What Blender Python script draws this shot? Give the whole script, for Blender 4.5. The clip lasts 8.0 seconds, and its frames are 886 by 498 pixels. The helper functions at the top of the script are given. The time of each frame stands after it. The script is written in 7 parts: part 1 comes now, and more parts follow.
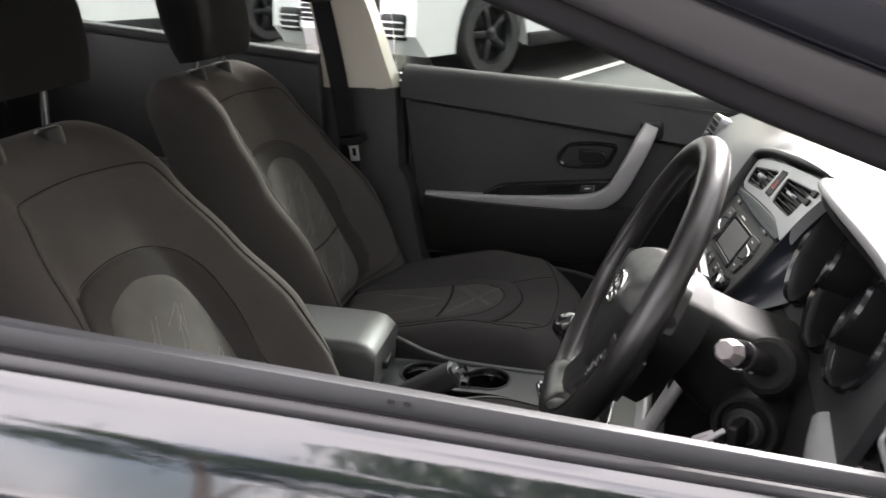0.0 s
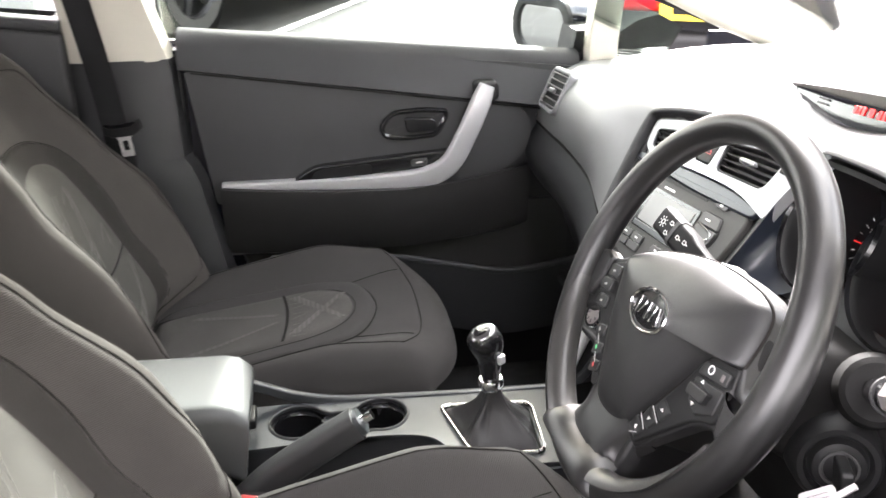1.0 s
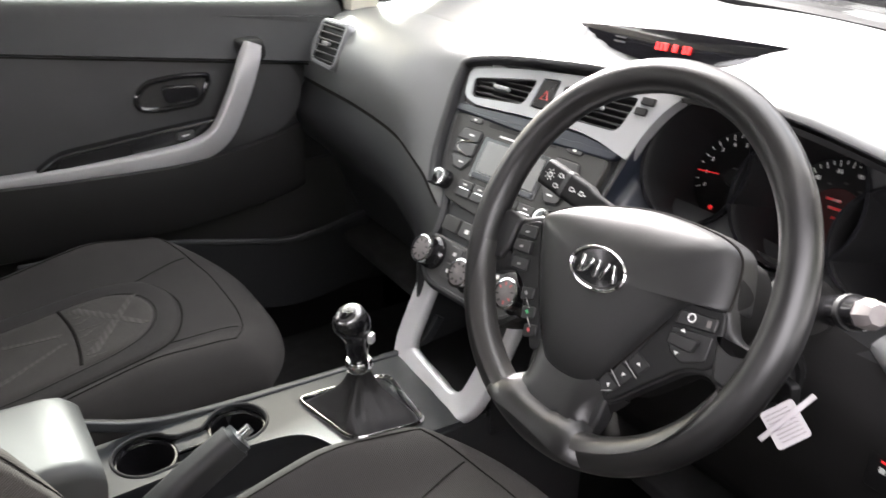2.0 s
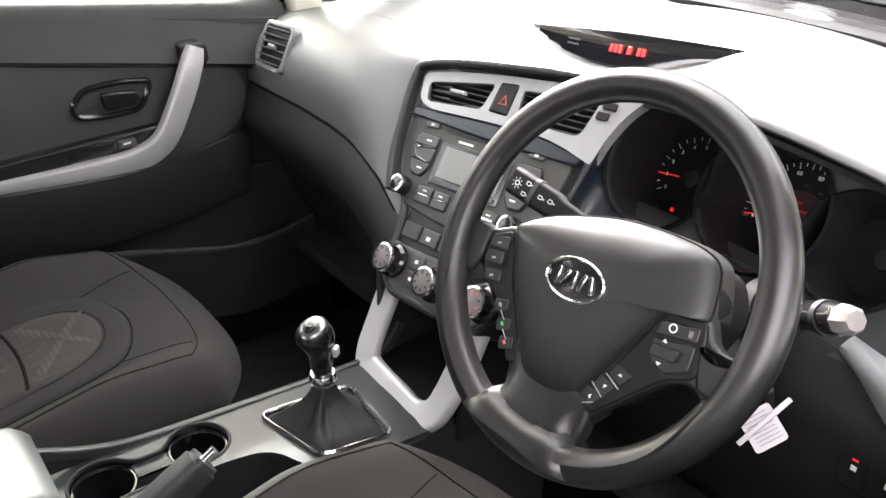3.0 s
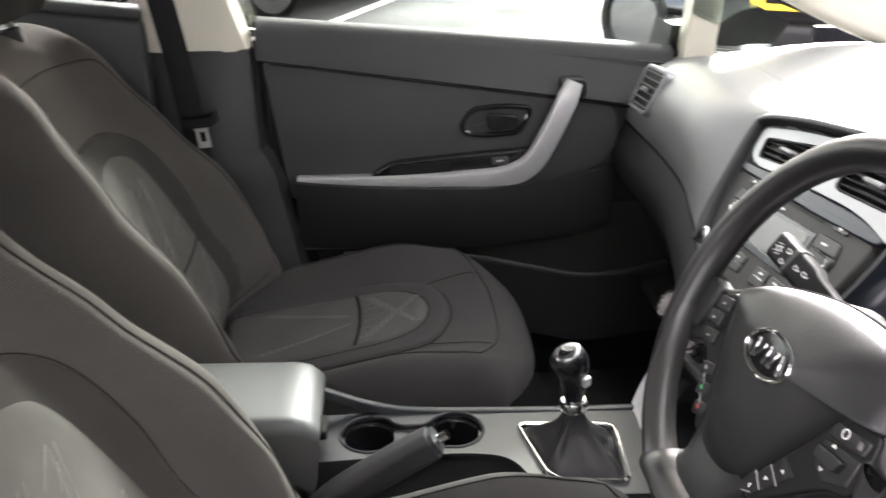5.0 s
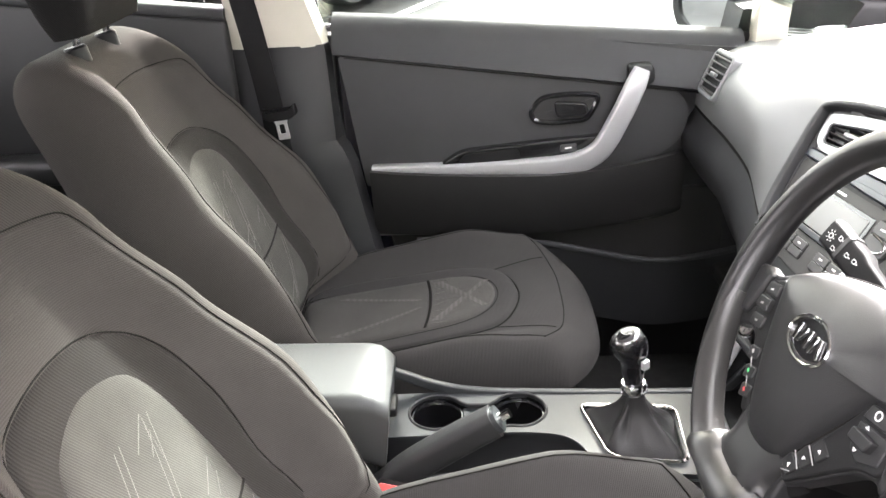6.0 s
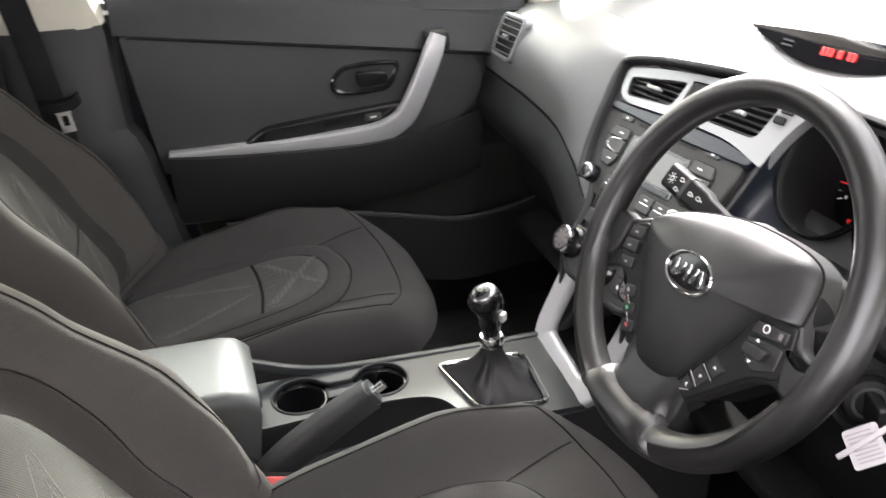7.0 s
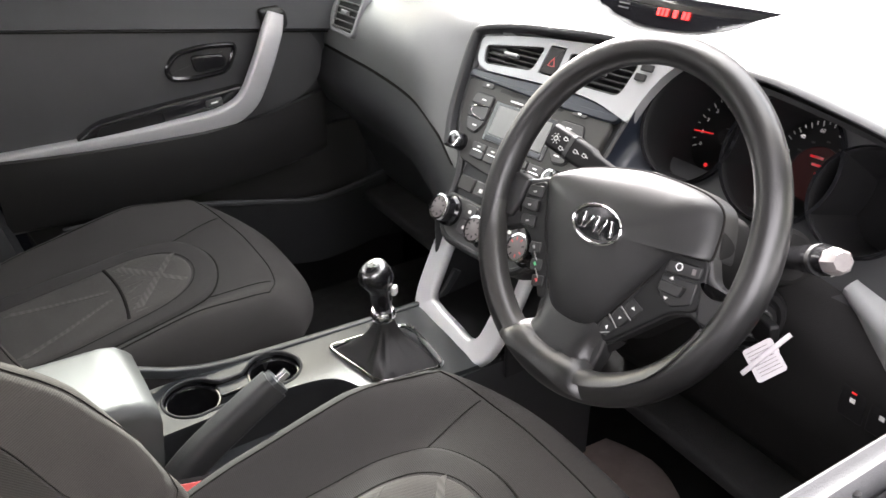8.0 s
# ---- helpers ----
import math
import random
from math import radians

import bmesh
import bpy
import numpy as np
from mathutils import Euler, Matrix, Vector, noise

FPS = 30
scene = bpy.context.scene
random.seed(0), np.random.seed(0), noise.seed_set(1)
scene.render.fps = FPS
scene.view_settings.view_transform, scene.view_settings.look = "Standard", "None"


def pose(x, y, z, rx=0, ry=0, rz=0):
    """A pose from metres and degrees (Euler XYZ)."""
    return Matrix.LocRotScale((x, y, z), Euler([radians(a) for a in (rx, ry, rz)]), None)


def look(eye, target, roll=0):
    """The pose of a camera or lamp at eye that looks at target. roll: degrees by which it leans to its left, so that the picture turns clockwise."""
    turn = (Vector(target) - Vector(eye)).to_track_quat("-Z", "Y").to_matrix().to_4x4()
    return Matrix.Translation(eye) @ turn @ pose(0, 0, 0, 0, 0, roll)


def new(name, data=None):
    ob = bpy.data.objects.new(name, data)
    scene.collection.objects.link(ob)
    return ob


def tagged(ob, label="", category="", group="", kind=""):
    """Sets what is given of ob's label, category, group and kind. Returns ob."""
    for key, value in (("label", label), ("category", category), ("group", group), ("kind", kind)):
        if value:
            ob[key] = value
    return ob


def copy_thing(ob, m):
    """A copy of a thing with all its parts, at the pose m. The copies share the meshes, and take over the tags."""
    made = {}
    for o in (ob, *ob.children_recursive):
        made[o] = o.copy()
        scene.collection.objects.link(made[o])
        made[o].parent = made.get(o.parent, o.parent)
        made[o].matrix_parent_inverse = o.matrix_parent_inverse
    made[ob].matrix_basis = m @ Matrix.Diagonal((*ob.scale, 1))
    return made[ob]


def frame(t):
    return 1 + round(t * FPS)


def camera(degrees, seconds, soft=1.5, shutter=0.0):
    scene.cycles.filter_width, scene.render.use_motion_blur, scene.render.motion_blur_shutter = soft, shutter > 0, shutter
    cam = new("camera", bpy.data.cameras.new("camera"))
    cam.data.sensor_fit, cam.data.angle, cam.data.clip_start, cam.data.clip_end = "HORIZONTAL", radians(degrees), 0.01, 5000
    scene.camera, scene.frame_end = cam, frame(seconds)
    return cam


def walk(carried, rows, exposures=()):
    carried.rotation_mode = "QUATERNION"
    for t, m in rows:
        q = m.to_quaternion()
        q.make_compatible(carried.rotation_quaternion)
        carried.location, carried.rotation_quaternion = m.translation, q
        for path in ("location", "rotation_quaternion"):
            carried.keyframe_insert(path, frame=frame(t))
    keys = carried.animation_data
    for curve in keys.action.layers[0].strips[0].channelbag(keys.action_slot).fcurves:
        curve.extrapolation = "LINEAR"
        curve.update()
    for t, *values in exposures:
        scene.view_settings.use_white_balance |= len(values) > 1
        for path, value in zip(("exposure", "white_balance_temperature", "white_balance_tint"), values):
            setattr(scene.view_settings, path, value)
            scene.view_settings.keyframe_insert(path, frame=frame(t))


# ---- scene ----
cam = camera(55.8, 8.0, shutter=0.3)
PATH = [
    (0, (0.007, -1.33, 1.246), (-0.399, 0.509, 0.571), -0.5),
    (0.3, (-0.142, -1.252, 1.247), (-0.300, 0.610, 0.532), -0.1),
    (0.5, (-0.196, -1.2, 1.24), (-0.215, 0.658, 0.5), -0.4),
    (1, (-0.29, -1.031, 1.224), (-0.003, 0.785, 0.438), -0.2),
    (1.5, (-0.388, -0.93, 1.223), (0.255, 0.773, 0.396), 0.4),
    (2, (-0.495, -0.869, 1.228), (0.491, 0.62, 0.328), 1.4),
    (2.2, (-0.516, -0.854, 1.232), (0.554, 0.566, 0.316), 1.8),
    (3.3, (-0.51, -0.826, 1.241), (0.6, 0.564, 0.327), 2.0),
    (3.5, (-0.499, -0.831, 1.239), (0.557, 0.609, 0.338), 1.7),
    (4, (-0.435, -0.867, 1.235), (0.414, 0.723, 0.367), 1.3),
    (4.5, (-0.361, -0.918, 1.229), (0.171, 0.814, 0.381), 1.2),
    (5, (-0.306, -0.953, 1.234), (-0.175, 0.865, 0.41), -0.2),
    (5.2, (-0.295, -0.966, 1.237), (-0.296, 0.861, 0.423), -0.7),
    (6.3, (-0.28, -1.002, 1.265), (-0.347, 0.792, 0.384), -3.1),
    (6.5, (-0.301, -1.003, 1.268), (-0.227, 0.781, 0.367), -2.9),
    (7, (-0.427, -0.979, 1.274), (0.087, 0.708, 0.33), -1.3),
    (7.5, (-0.513, -0.947, 1.275), (0.283, 0.596, 0.282), -0.5),
    (8, (-0.539, -0.939, 1.276), (0.385, 0.529, 0.28), -0.1),
]
EXPOSURES = [(0.0, 2.28, 6500, 13), (0.5, 3.28, 6500, 13), (1.0, 3.87, 6500, 13), (1.5, 3.65, 6500, 13), (2.0, 3.25, 6500, 13), (3.5, 3.5, 6500, 13), (4.0, 3.45, 6500, 13), (4.5, 3.3, 6500, 13), (5.2, 3.15, 6500, 13), (6.3, 4.28, 6500, 13), (6.6, 4.03, 6500, 13), (7.0, 3.4, 6500, 13), (7.5, 2.95, 6500, 13), (8.0, 3.5, 6500, 13)]
walk(cam, [(t, look(eye, target, roll)) for t, eye, target, roll in PATH], EXPOSURES)

# ---------- light ----------
world = bpy.data.worlds.new("sky")
scene.world = world
world.use_nodes = True
wt = world.node_tree
sky = wt.nodes.new("ShaderNodeTexSky")
sky.sky_type, sky.sun_disc = "NISHITA", False
sky.sun_elevation, sky.sun_rotation = radians(25), radians(22)
sky.air_density, sky.dust_density, sky.ozone_density = 1.0, 8.0, 1.0
wt.nodes["Background"].inputs["Strength"].default_value = 0.15
# broken cloud over the haze
wc = wt.nodes.new("ShaderNodeTexCoord")
wn = wt.nodes.new("ShaderNodeTexNoise")
wn.inputs["Scale"].default_value, wn.inputs["Detail"].default_value = 2.2, 7
wr = wt.nodes.new("ShaderNodeMapRange")
wr.inputs["From Min"].default_value, wr.inputs["From Max"].default_value = 0.30, 0.52
wr.inputs["To Max"].default_value = 0.8
wx = wt.nodes.new("ShaderNodeMix")
wx.data_type = "RGBA"
wx.inputs[7].default_value = (9.0, 8.5, 8.5, 1)
wt.links.new(wc.outputs["Generated"], wn.inputs["Vector"])
wt.links.new(wn.outputs["Fac"], wr.inputs["Value"])
wt.links.new(wr.outputs["Result"], wx.inputs[0])
wt.links.new(sky.outputs["Color"], wx.inputs[6])
wt.links.new(wx.outputs[2], wt.nodes["Background"].inputs["Color"])
sun = new("sun", bpy.data.lights.new("sun", "SUN"))
sun.data.energy, sun.data.angle, sun.data.color = 4.8, radians(11), (1.0, 0.97, 0.94)
sun.matrix_world = look((3.8, 9.2, 4.6), (0, 0, 0))

# ---------- materials ----------


def material(name, color, rough=0.5, metal=0.0, grain=0.0, scale=300.0, vary=0.0, vary_scale=6.0, coat=0.0, spec=0.5, sheen=0.0, emit=0.0, aniso=None):
    m = bpy.data.materials.new(name)
    m.use_nodes = True
    nt = m.node_tree
    b = nt.nodes["Principled BSDF"]
    c = (*color, 1)
    b.inputs["Base Color"].default_value = c
    b.inputs["Roughness"].default_value = rough
    b.inputs["Metallic"].default_value = metal
    b.inputs["Specular IOR Level"].default_value = spec
    b.inputs["Coat Weight"].default_value = coat
    b.inputs["Coat Roughness"].default_value = 0.05
    b.inputs["Sheen Weight"].default_value = sheen
    if emit:
        b.inputs["Emission Color"].default_value, b.inputs["Emission Strength"].default_value = c, emit
    tc = nt.nodes.new("ShaderNodeTexCoord")
    if vary:
        n = nt.nodes.new("ShaderNodeTexNoise")
        n.inputs["Scale"].default_value, n.inputs["Detail"].default_value = vary_scale, 8
        n.inputs["Roughness"].default_value = 0.65
        nt.links.new(tc.outputs["Object"], n.inputs["Vector"])
        ramp = nt.nodes.new("ShaderNodeMapRange")
        ramp.inputs["From Min"].default_value, ramp.inputs["From Max"].default_value = 0.3, 0.7
        ramp.inputs["To Min"].default_value, ramp.inputs["To Max"].default_value = 1 - vary, 1 + vary
        nt.links.new(n.outputs["Fac"], ramp.inputs["Value"])
        mul = nt.nodes.new("ShaderNodeMix")
        mul.data_type, mul.blend_type = "RGBA", "MULTIPLY"
        mul.inputs[0].default_value = 1
        mul.inputs[6].default_value = c
        nt.links.new(ramp.outputs["Result"], mul.inputs[7])
        nt.links.new(mul.outputs[2], b.inputs["Base Color"])
        r2 = nt.nodes.new("ShaderNodeMapRange")
        r2.inputs["From Min"].default_value, r2.inputs["From Max"].default_value = 0.3, 0.7
        r2.inputs["To Min"].default_value, r2.inputs["To Max"].default_value = max(0.02, rough * (1 - 0.6 * vary)), min(1, rough * (1 + 0.6 * vary))
        nt.links.new(n.outputs["Fac"], r2.inputs["Value"])
        nt.links.new(r2.outputs["Result"], b.inputs["Roughness"])
    if grain:
        n2 = nt.nodes.new("ShaderNodeTexVoronoi")
        n2.inputs["Scale"].default_value = scale
        nt.links.new(tc.outputs["Object"], n2.inputs["Vector"])
        bump = nt.nodes.new("ShaderNodeBump")
        bump.inputs["Strength"].default_value, bump.inputs["Distance"].default_value = grain, 0.001
        nt.links.new(n2.outputs["Distance"], bump.inputs["Height"])
        nt.links.new(bump.outputs["Normal"], b.inputs["Normal"])
    return m


def fabric(name, dark, light, rib=900.0, rough=0.9, axis="Z", mottle=0.25):
    """Ribbed woven cloth: fine rows of thread over a soft mottle."""
    m = material(name, dark, rough, sheen=0.02, spec=0.03)
    nt = m.node_tree
    b = nt.nodes["Principled BSDF"]
    tc = nt.nodes.new("ShaderNodeTexCoord")
    w = nt.nodes.new("ShaderNodeTexWave")
    w.bands_direction = axis
    w.inputs["Scale"].default_value, w.inputs["Distortion"].default_value = rib / 4.5, 0.6
    w.inputs["Detail"].default_value, w.inputs["Detail Scale"].default_value = 2, 6
    n = nt.nodes.new("ShaderNodeTexNoise")
    n.inputs["Scale"].default_value, n.inputs["Detail"].default_value = 14, 9
    n3 = nt.nodes.new("ShaderNodeTexNoise")
    n3.inputs["Scale"].default_value, n3.inputs["Detail"].default_value = 700, 2
    for k in (w, n, n3):
        nt.links.new(tc.outputs["Object"], k.inputs["Vector"])
    mix = nt.nodes.new("ShaderNodeMix")
    mix.data_type = "RGBA"
    mix.inputs[6].default_value, mix.inputs[7].default_value = (*dark, 1), (*light, 1)
    f = nt.nodes.new("ShaderNodeMath")
    f.operation = "MULTIPLY_ADD"
    f.inputs[1].default_value = 0.55
    nt.links.new(w.outputs["Fac"], f.inputs[0])
    g = nt.nodes.new("ShaderNodeMath")
    g.operation = "MULTIPLY_ADD"
    g.inputs[1].default_value, g.inputs[2].default_value = mottle * 2, -mottle + 0.2
    nt.links.new(n.outputs["Fac"], g.inputs[0])
    nt.links.new(g.outputs[0], f.inputs[2])
    f.use_clamp = True
    nt.links.new(f.outputs[0], mix.inputs[0])
    nt.links.new(mix.outputs[2], b.inputs["Base Color"])
    add = nt.nodes.new("ShaderNodeMath")
    nt.links.new(w.outputs["Fac"], add.inputs[0])
    nt.links.new(n3.outputs["Fac"], add.inputs[1])
    bump = nt.nodes.new("ShaderNodeBump")
    bump.inputs["Strength"].default_value, bump.inputs["Distance"].default_value = 0.35, 0.0008
    nt.links.new(add.outputs[0], bump.inputs["Height"])
    nt.links.new(bump.outputs["Normal"], b.inputs["Normal"])
    return m


def glass(name, tint=(0.95, 0.97, 0.96)):
    m = bpy.data.materials.new(name)
    m.use_nodes = True
    nt = m.node_tree
    nt.nodes.remove(nt.nodes["Principled BSDF"])
    t, g, f, x = (nt.nodes.new("ShaderNode" + k) for k in ("BsdfTransparent", "BsdfGlossy", "Fresnel", "MixShader"))
    t.inputs["Color"].default_value = (*tint, 1)
    g.inputs["Roughness"].default_value = 0.02
    f.inputs["IOR"].default_value = 1.45
    nt.links.new(f.outputs[0], x.inputs[0])
    nt.links.new(t.outputs[0], x.inputs[1])
    nt.links.new(g.outputs[0], x.inputs[2])
    nt.links.new(x.outputs[0], nt.nodes["Material Output"].inputs["Surface"])
    return m


CLOTH = fabric("charcoal ribbed cloth", (0.041, 0.0377, 0.0352), (0.067, 0.0616, 0.0576), rib=620, axis="Z")
CLOTH_FLAT = fabric("charcoal ribbed cushion cloth", (0.034, 0.0323, 0.0315), (0.053, 0.0504, 0.0492), rib=620, axis="X")
CLOTH_SIDE = fabric("charcoal bolster cloth", (0.039, 0.0357, 0.0333), (0.063, 0.0577, 0.0538), rib=700, axis="DIAGONAL")
# collar is plain seat cloth; shade in its step is put into the colour
COLLAR_SHADE = fabric("charcoal collar cloth toned for shade", (0.024, 0.0222, 0.0210), (0.039, 0.0361, 0.0341), rib=700, axis="DIAGONAL")
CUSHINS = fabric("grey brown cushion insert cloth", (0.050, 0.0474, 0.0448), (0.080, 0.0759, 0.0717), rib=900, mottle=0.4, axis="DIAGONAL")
SOFTBAND = fabric("soft embossed cloth", (0.066, 0.0627, 0.0593), (0.104, 0.0988, 0.0934), rib=900, mottle=0.4)
INSERT = fabric("grey embossed cloth", (0.044, 0.0424, 0.0388), (0.086, 0.0828, 0.0758), rib=900, mottle=0.5, axis="DIAGONAL")
EMBOSS = fabric("pale embossed thread", (0.115, 0.112, 0.103), (0.17, 0.165, 0.152), rib=1600)
# headrests share the seat cloth; their shade is put in as near black
HEADCLOTH_SHADE = fabric("seat cloth darkened for headrest shade", (0.009, 0.0088, 0.0088), (0.016, 0.0156, 0.0155), rib=700, axis="DIAGONAL")
STITCH = material("dark seam", (0.015, 0.0138, 0.0130), 0.9, spec=0.05)
DASH = material("grained grey dash plastic", (0.145, 0.149, 0.149), 0.44, grain=0.22, scale=900, vary=0.06)
DASH_LOW = material("dark grained plastic", (0.018, 0.0187, 0.0198), 0.46, grain=0.2, scale=900, vary=0.1)
DOORTRIM = material("grey door vinyl", (0.038, 0.0388, 0.0408), 0.58, spec=0.25, grain=0.2, scale=1000, vary=0.08)
DOORLOW = material("dark grained door plastic", (0.021, 0.0207, 0.0208), 0.5, grain=0.2, scale=900, vary=0.1)
DOORCLOTH = material("dark grained door insert", (0.036, 0.0362, 0.0378), 0.50, spec=0.60, grain=0.22, scale=1300, vary=0.12)
CONSOLE = material("satin grey console plastic", (0.036, 0.039, 0.041), 0.32, grain=0.1, scale=1100, vary=0.08)
ARMREST = material("grey armrest vinyl", (0.056, 0.058, 0.058), 0.5, grain=0.2, scale=900, vary=0.06)
SILVER = material("silver painted plastic", (0.31, 0.315, 0.32), 0.32, metal=0.4, vary=0.05)
CHROME = material("polished chrome", (0.7, 0.7, 0.7), 0.12, metal=1.0, vary=0.1)
PIANO = material("gloss black plastic", (0.008, 0.008, 0.009), 0.16, coat=0.3, vary=0.3)
BLACK = material("matt black plastic", (0.0075, 0.0075, 0.008), 0.5, spec=0.3, grain=0.1, scale=900, vary=0.2)
WHEELSKIN = material("grained black wheel rim", (0.0075, 0.0073, 0.0075), 0.35, spec=0.62, grain=0.07, scale=1300, vary=0.12)
PADSKIN = material("grained black airbag cover", (0.015, 0.015, 0.0155), 0.40, spec=0.46, grain=0.16, scale=1000, vary=0.1)
LEATHER = material("black leatherette", (0.010, 0.0095, 0.0095), 0.42, grain=0.4, scale=700, vary=0.25, vary_scale=30)
RUBBER = material("black rubber seal", (0.012, 0.0115, 0.0125), 0.7, spec=0.2, vary=0.15)
CARPET = material("black carpet", (0.010, 0.010, 0.010), 0.95, grain=0.8, scale=600, vary=0.4, vary_scale=30)
MAT = material("pinkish grey floor paper", (0.30, 0.24, 0.22), 0.85, grain=0.3, scale=300, vary=0.15, vary_scale=20)
BEIGE = material("beige pillar trim", (0.52, 0.50, 0.43), 0.6, grain=0.15, scale=800, vary=0.05)
LINER = material("pale headlining", (0.34, 0.335, 0.32), 0.9, grain=0.2, scale=500, vary=0.06)
WEB = fabric("black belt webbing", (0.012, 0.012, 0.013), (0.028, 0.028, 0.029), rib=2500)
PAINT = material("deep blue-black car paint", (0.006, 0.007, 0.012), 0.06, metal=0.0, spec=1.0, coat=1.0, vary=0.08, vary_scale=2)
WHITEPAINT = material("white car paint", (0.78, 0.78, 0.77), 0.25, coat=1.0, vary=0.03, vary_scale=2)
RED = material("red plastic", (0.62, 0.10, 0.095), 0.35, vary=0.08)
REDLAMP = material("red tail lamp", (0.5, 0.01, 0.015), 0.15, coat=1.0, vary=0.2, vary_scale=30)
LED = material("red led digits", (1.0, 0.02, 0.02), 0.4, emit=0.30)
LEDDIM = material("dim red screen", (0.006, 0.002, 0.002), 0.3, spec=0.1, emit=0.25)
# same silver as the vents, lightened where the door handle catches light
HANDLE_LIT = material("silver trim paint lightened for the handle", (0.50, 0.50, 0.51), 0.30, metal=0.45, vary=0.04)
VENTGREY = material("grey satin vent frame", (0.20, 0.205, 0.21), 0.35, metal=0.3, vary=0.05)
# silver paint of the vents again; sunlight on the brace put into it
BRACE_LIT = material("silver trim paint with sunlight added", (0.70, 0.70, 0.71), 0.3, metal=0.25, vary=0.04)
SHROUD = material("dull black column plastic", (0.013, 0.0127, 0.0127), 0.65, spec=0.10, grain=0.2, scale=900, vary=0.1)
NEEDLE = material("red needle", (0.8, 0.03, 0.03), 0.4, emit=0.05)
MARK = material("white markings", (0.75, 0.75, 0.73), 0.5, vary=0.05)
LCD = material("grey lcd screen", (0.15, 0.152, 0.147), 0.3, coat=0.1, vary=0.05)
BUTTON = material("dark grey switch plastic", (0.042, 0.042, 0.042), 0.4, vary=0.1)
RADIO = material("warm grey radio plastic", (0.042, 0.042, 0.040), 0.5, spec=0.3, grain=0.08, scale=1200, vary=0.06)
CAPGREY = material("pinkish grey worn plastic", (0.135, 0.123, 0.121), 0.45, vary=0.15, vary_scale=80)
TAGPAPER = material("white paper tag", (0.42, 0.40, 0.41), 0.7, vary=0.05, vary_scale=60)
GLASS = glass("window glass")
TINTED = glass("tinted side glass", (0.72, 0.76, 0.74))
MIRROR = material("mirror glass", (0.85, 0.86, 0.86), 0.02, metal=1.0)
SMOKED = material("smoked lens", (0.006, 0.006, 0.007), 0.06, coat=1.0, vary=0.3)
# the blue is reflected sky put into a black base colour
FASCIA_SKY = material("black satin fascia with sky tint", (0.012, 0.015, 0.022), 0.30, spec=0.6, vary=0.08, vary_scale=20)
CAPSTEEL = material("satin silver knob cap", (0.20, 0.20, 0.20), 0.24, metal=0.85, vary=0.08)
FRAMEGREY = material("satin grey black frame paint", (0.055, 0.052, 0.055), 0.32, vary=0.08, vary_scale=12)
MOULDING = material("satin dark grey window moulding", (0.030, 0.029, 0.031), 0.30, vary=0.08, vary_scale=20)
STEEL = material("bright steel", (0.72, 0.72, 0.71), 0.42, metal=0.75, vary=0.15, vary_scale=40)
TYRE = material("tyre rubber", (0.02, 0.02, 0.02), 0.75, grain=0.3, scale=200, vary=0.3)
ALLOY = material("dark alloy", (0.02, 0.02, 0.022), 0.3, metal=0.6, vary=0.1)
YELLOW = material("yellow plate", (0.75, 0.55, 0.05), 0.4, vary=0.05)

# ---------- mesh helpers ----------


def finish(bm, sharp=38):
    bmesh.ops.remove_doubles(bm, verts=bm.verts, dist=1e-5)
    bmesh.ops.recalc_face_normals(bm, faces=bm.faces)
    lim = radians(sharp)
    for f in bm.faces:
        f.smooth = len(f.verts) < 9
    for e in bm.edges:
        if len(e.link_faces) == 2 and e.calc_face_angle(0) > lim:
            e.smooth = False
    return bm


def thing(name, loc, label, category, group="", kind=""):
    ob = new(name)
    ob.location = loc
    ob.empty_display_size = 0.05
    ob["base"] = loc
    return tagged(ob, label, category, group, kind)


def part(name, bm, mat, parent, label="", sharp=38):
    """Links a bmesh, given in world places, as one mesh under a thing or a part."""
    top = parent
    while top.parent:
        top = top.parent
    base = Vector(top["base"]) if "base" in top else Vector((0, 0, 0))
    if sharp:
        finish(bm, sharp)
    bmesh.ops.translate(bm, verts=bm.verts, vec=-base)
    me = bpy.data.meshes.new(name)
    bm.to_mesh(me)
    bm.free()
    me.materials.append(mat)
    ob = new(name, me)
    ob.parent = parent
    return tagged(ob, label) if label else ob


def solo(name, bm, mat, label, category, kind="", group=""):
    finish(bm)
    me = bpy.data.meshes.new(name)
    bm.to_mesh(me)
    bm.free()
    me.materials.append(mat)
    return tagged(new(name, me), label, category, group, kind)


def plane(o, right, up):
    """Frame of a flat face: x to the right and y up along it, z out of it."""
    r = Vector(right).normalized()
    u = Vector(up)
    u = (u - r * u.dot(r)).normalized()
    n = r.cross(u)
    return Matrix(((r.x, u.x, n.x, o[0]), (r.y, u.y, n.y, o[1]), (r.z, u.z, n.z, o[2]), (0, 0, 0, 1)))


def spline(pts, n=8, closed=True):
    """Catmull-Rom through points of any dimension."""
    P = [Vector(p) for p in pts]
    out, m = [], len(P)
    for i in range(m if closed else m - 1):
        a, b, c, d = (P[(i + k) % m] if closed else P[min(max(i + k, 0), m - 1)] for k in (-1, 0, 1, 2))
        for j in range(n):
            t = j / n
            out.append(0.5 * (2 * b + (c - a) * t + (2 * a - 5 * b + 4 * c - d) * t * t + (3 * b - a - 3 * c + d) * t ** 3))
    if not closed:
        out.append(P[-1])
    return out


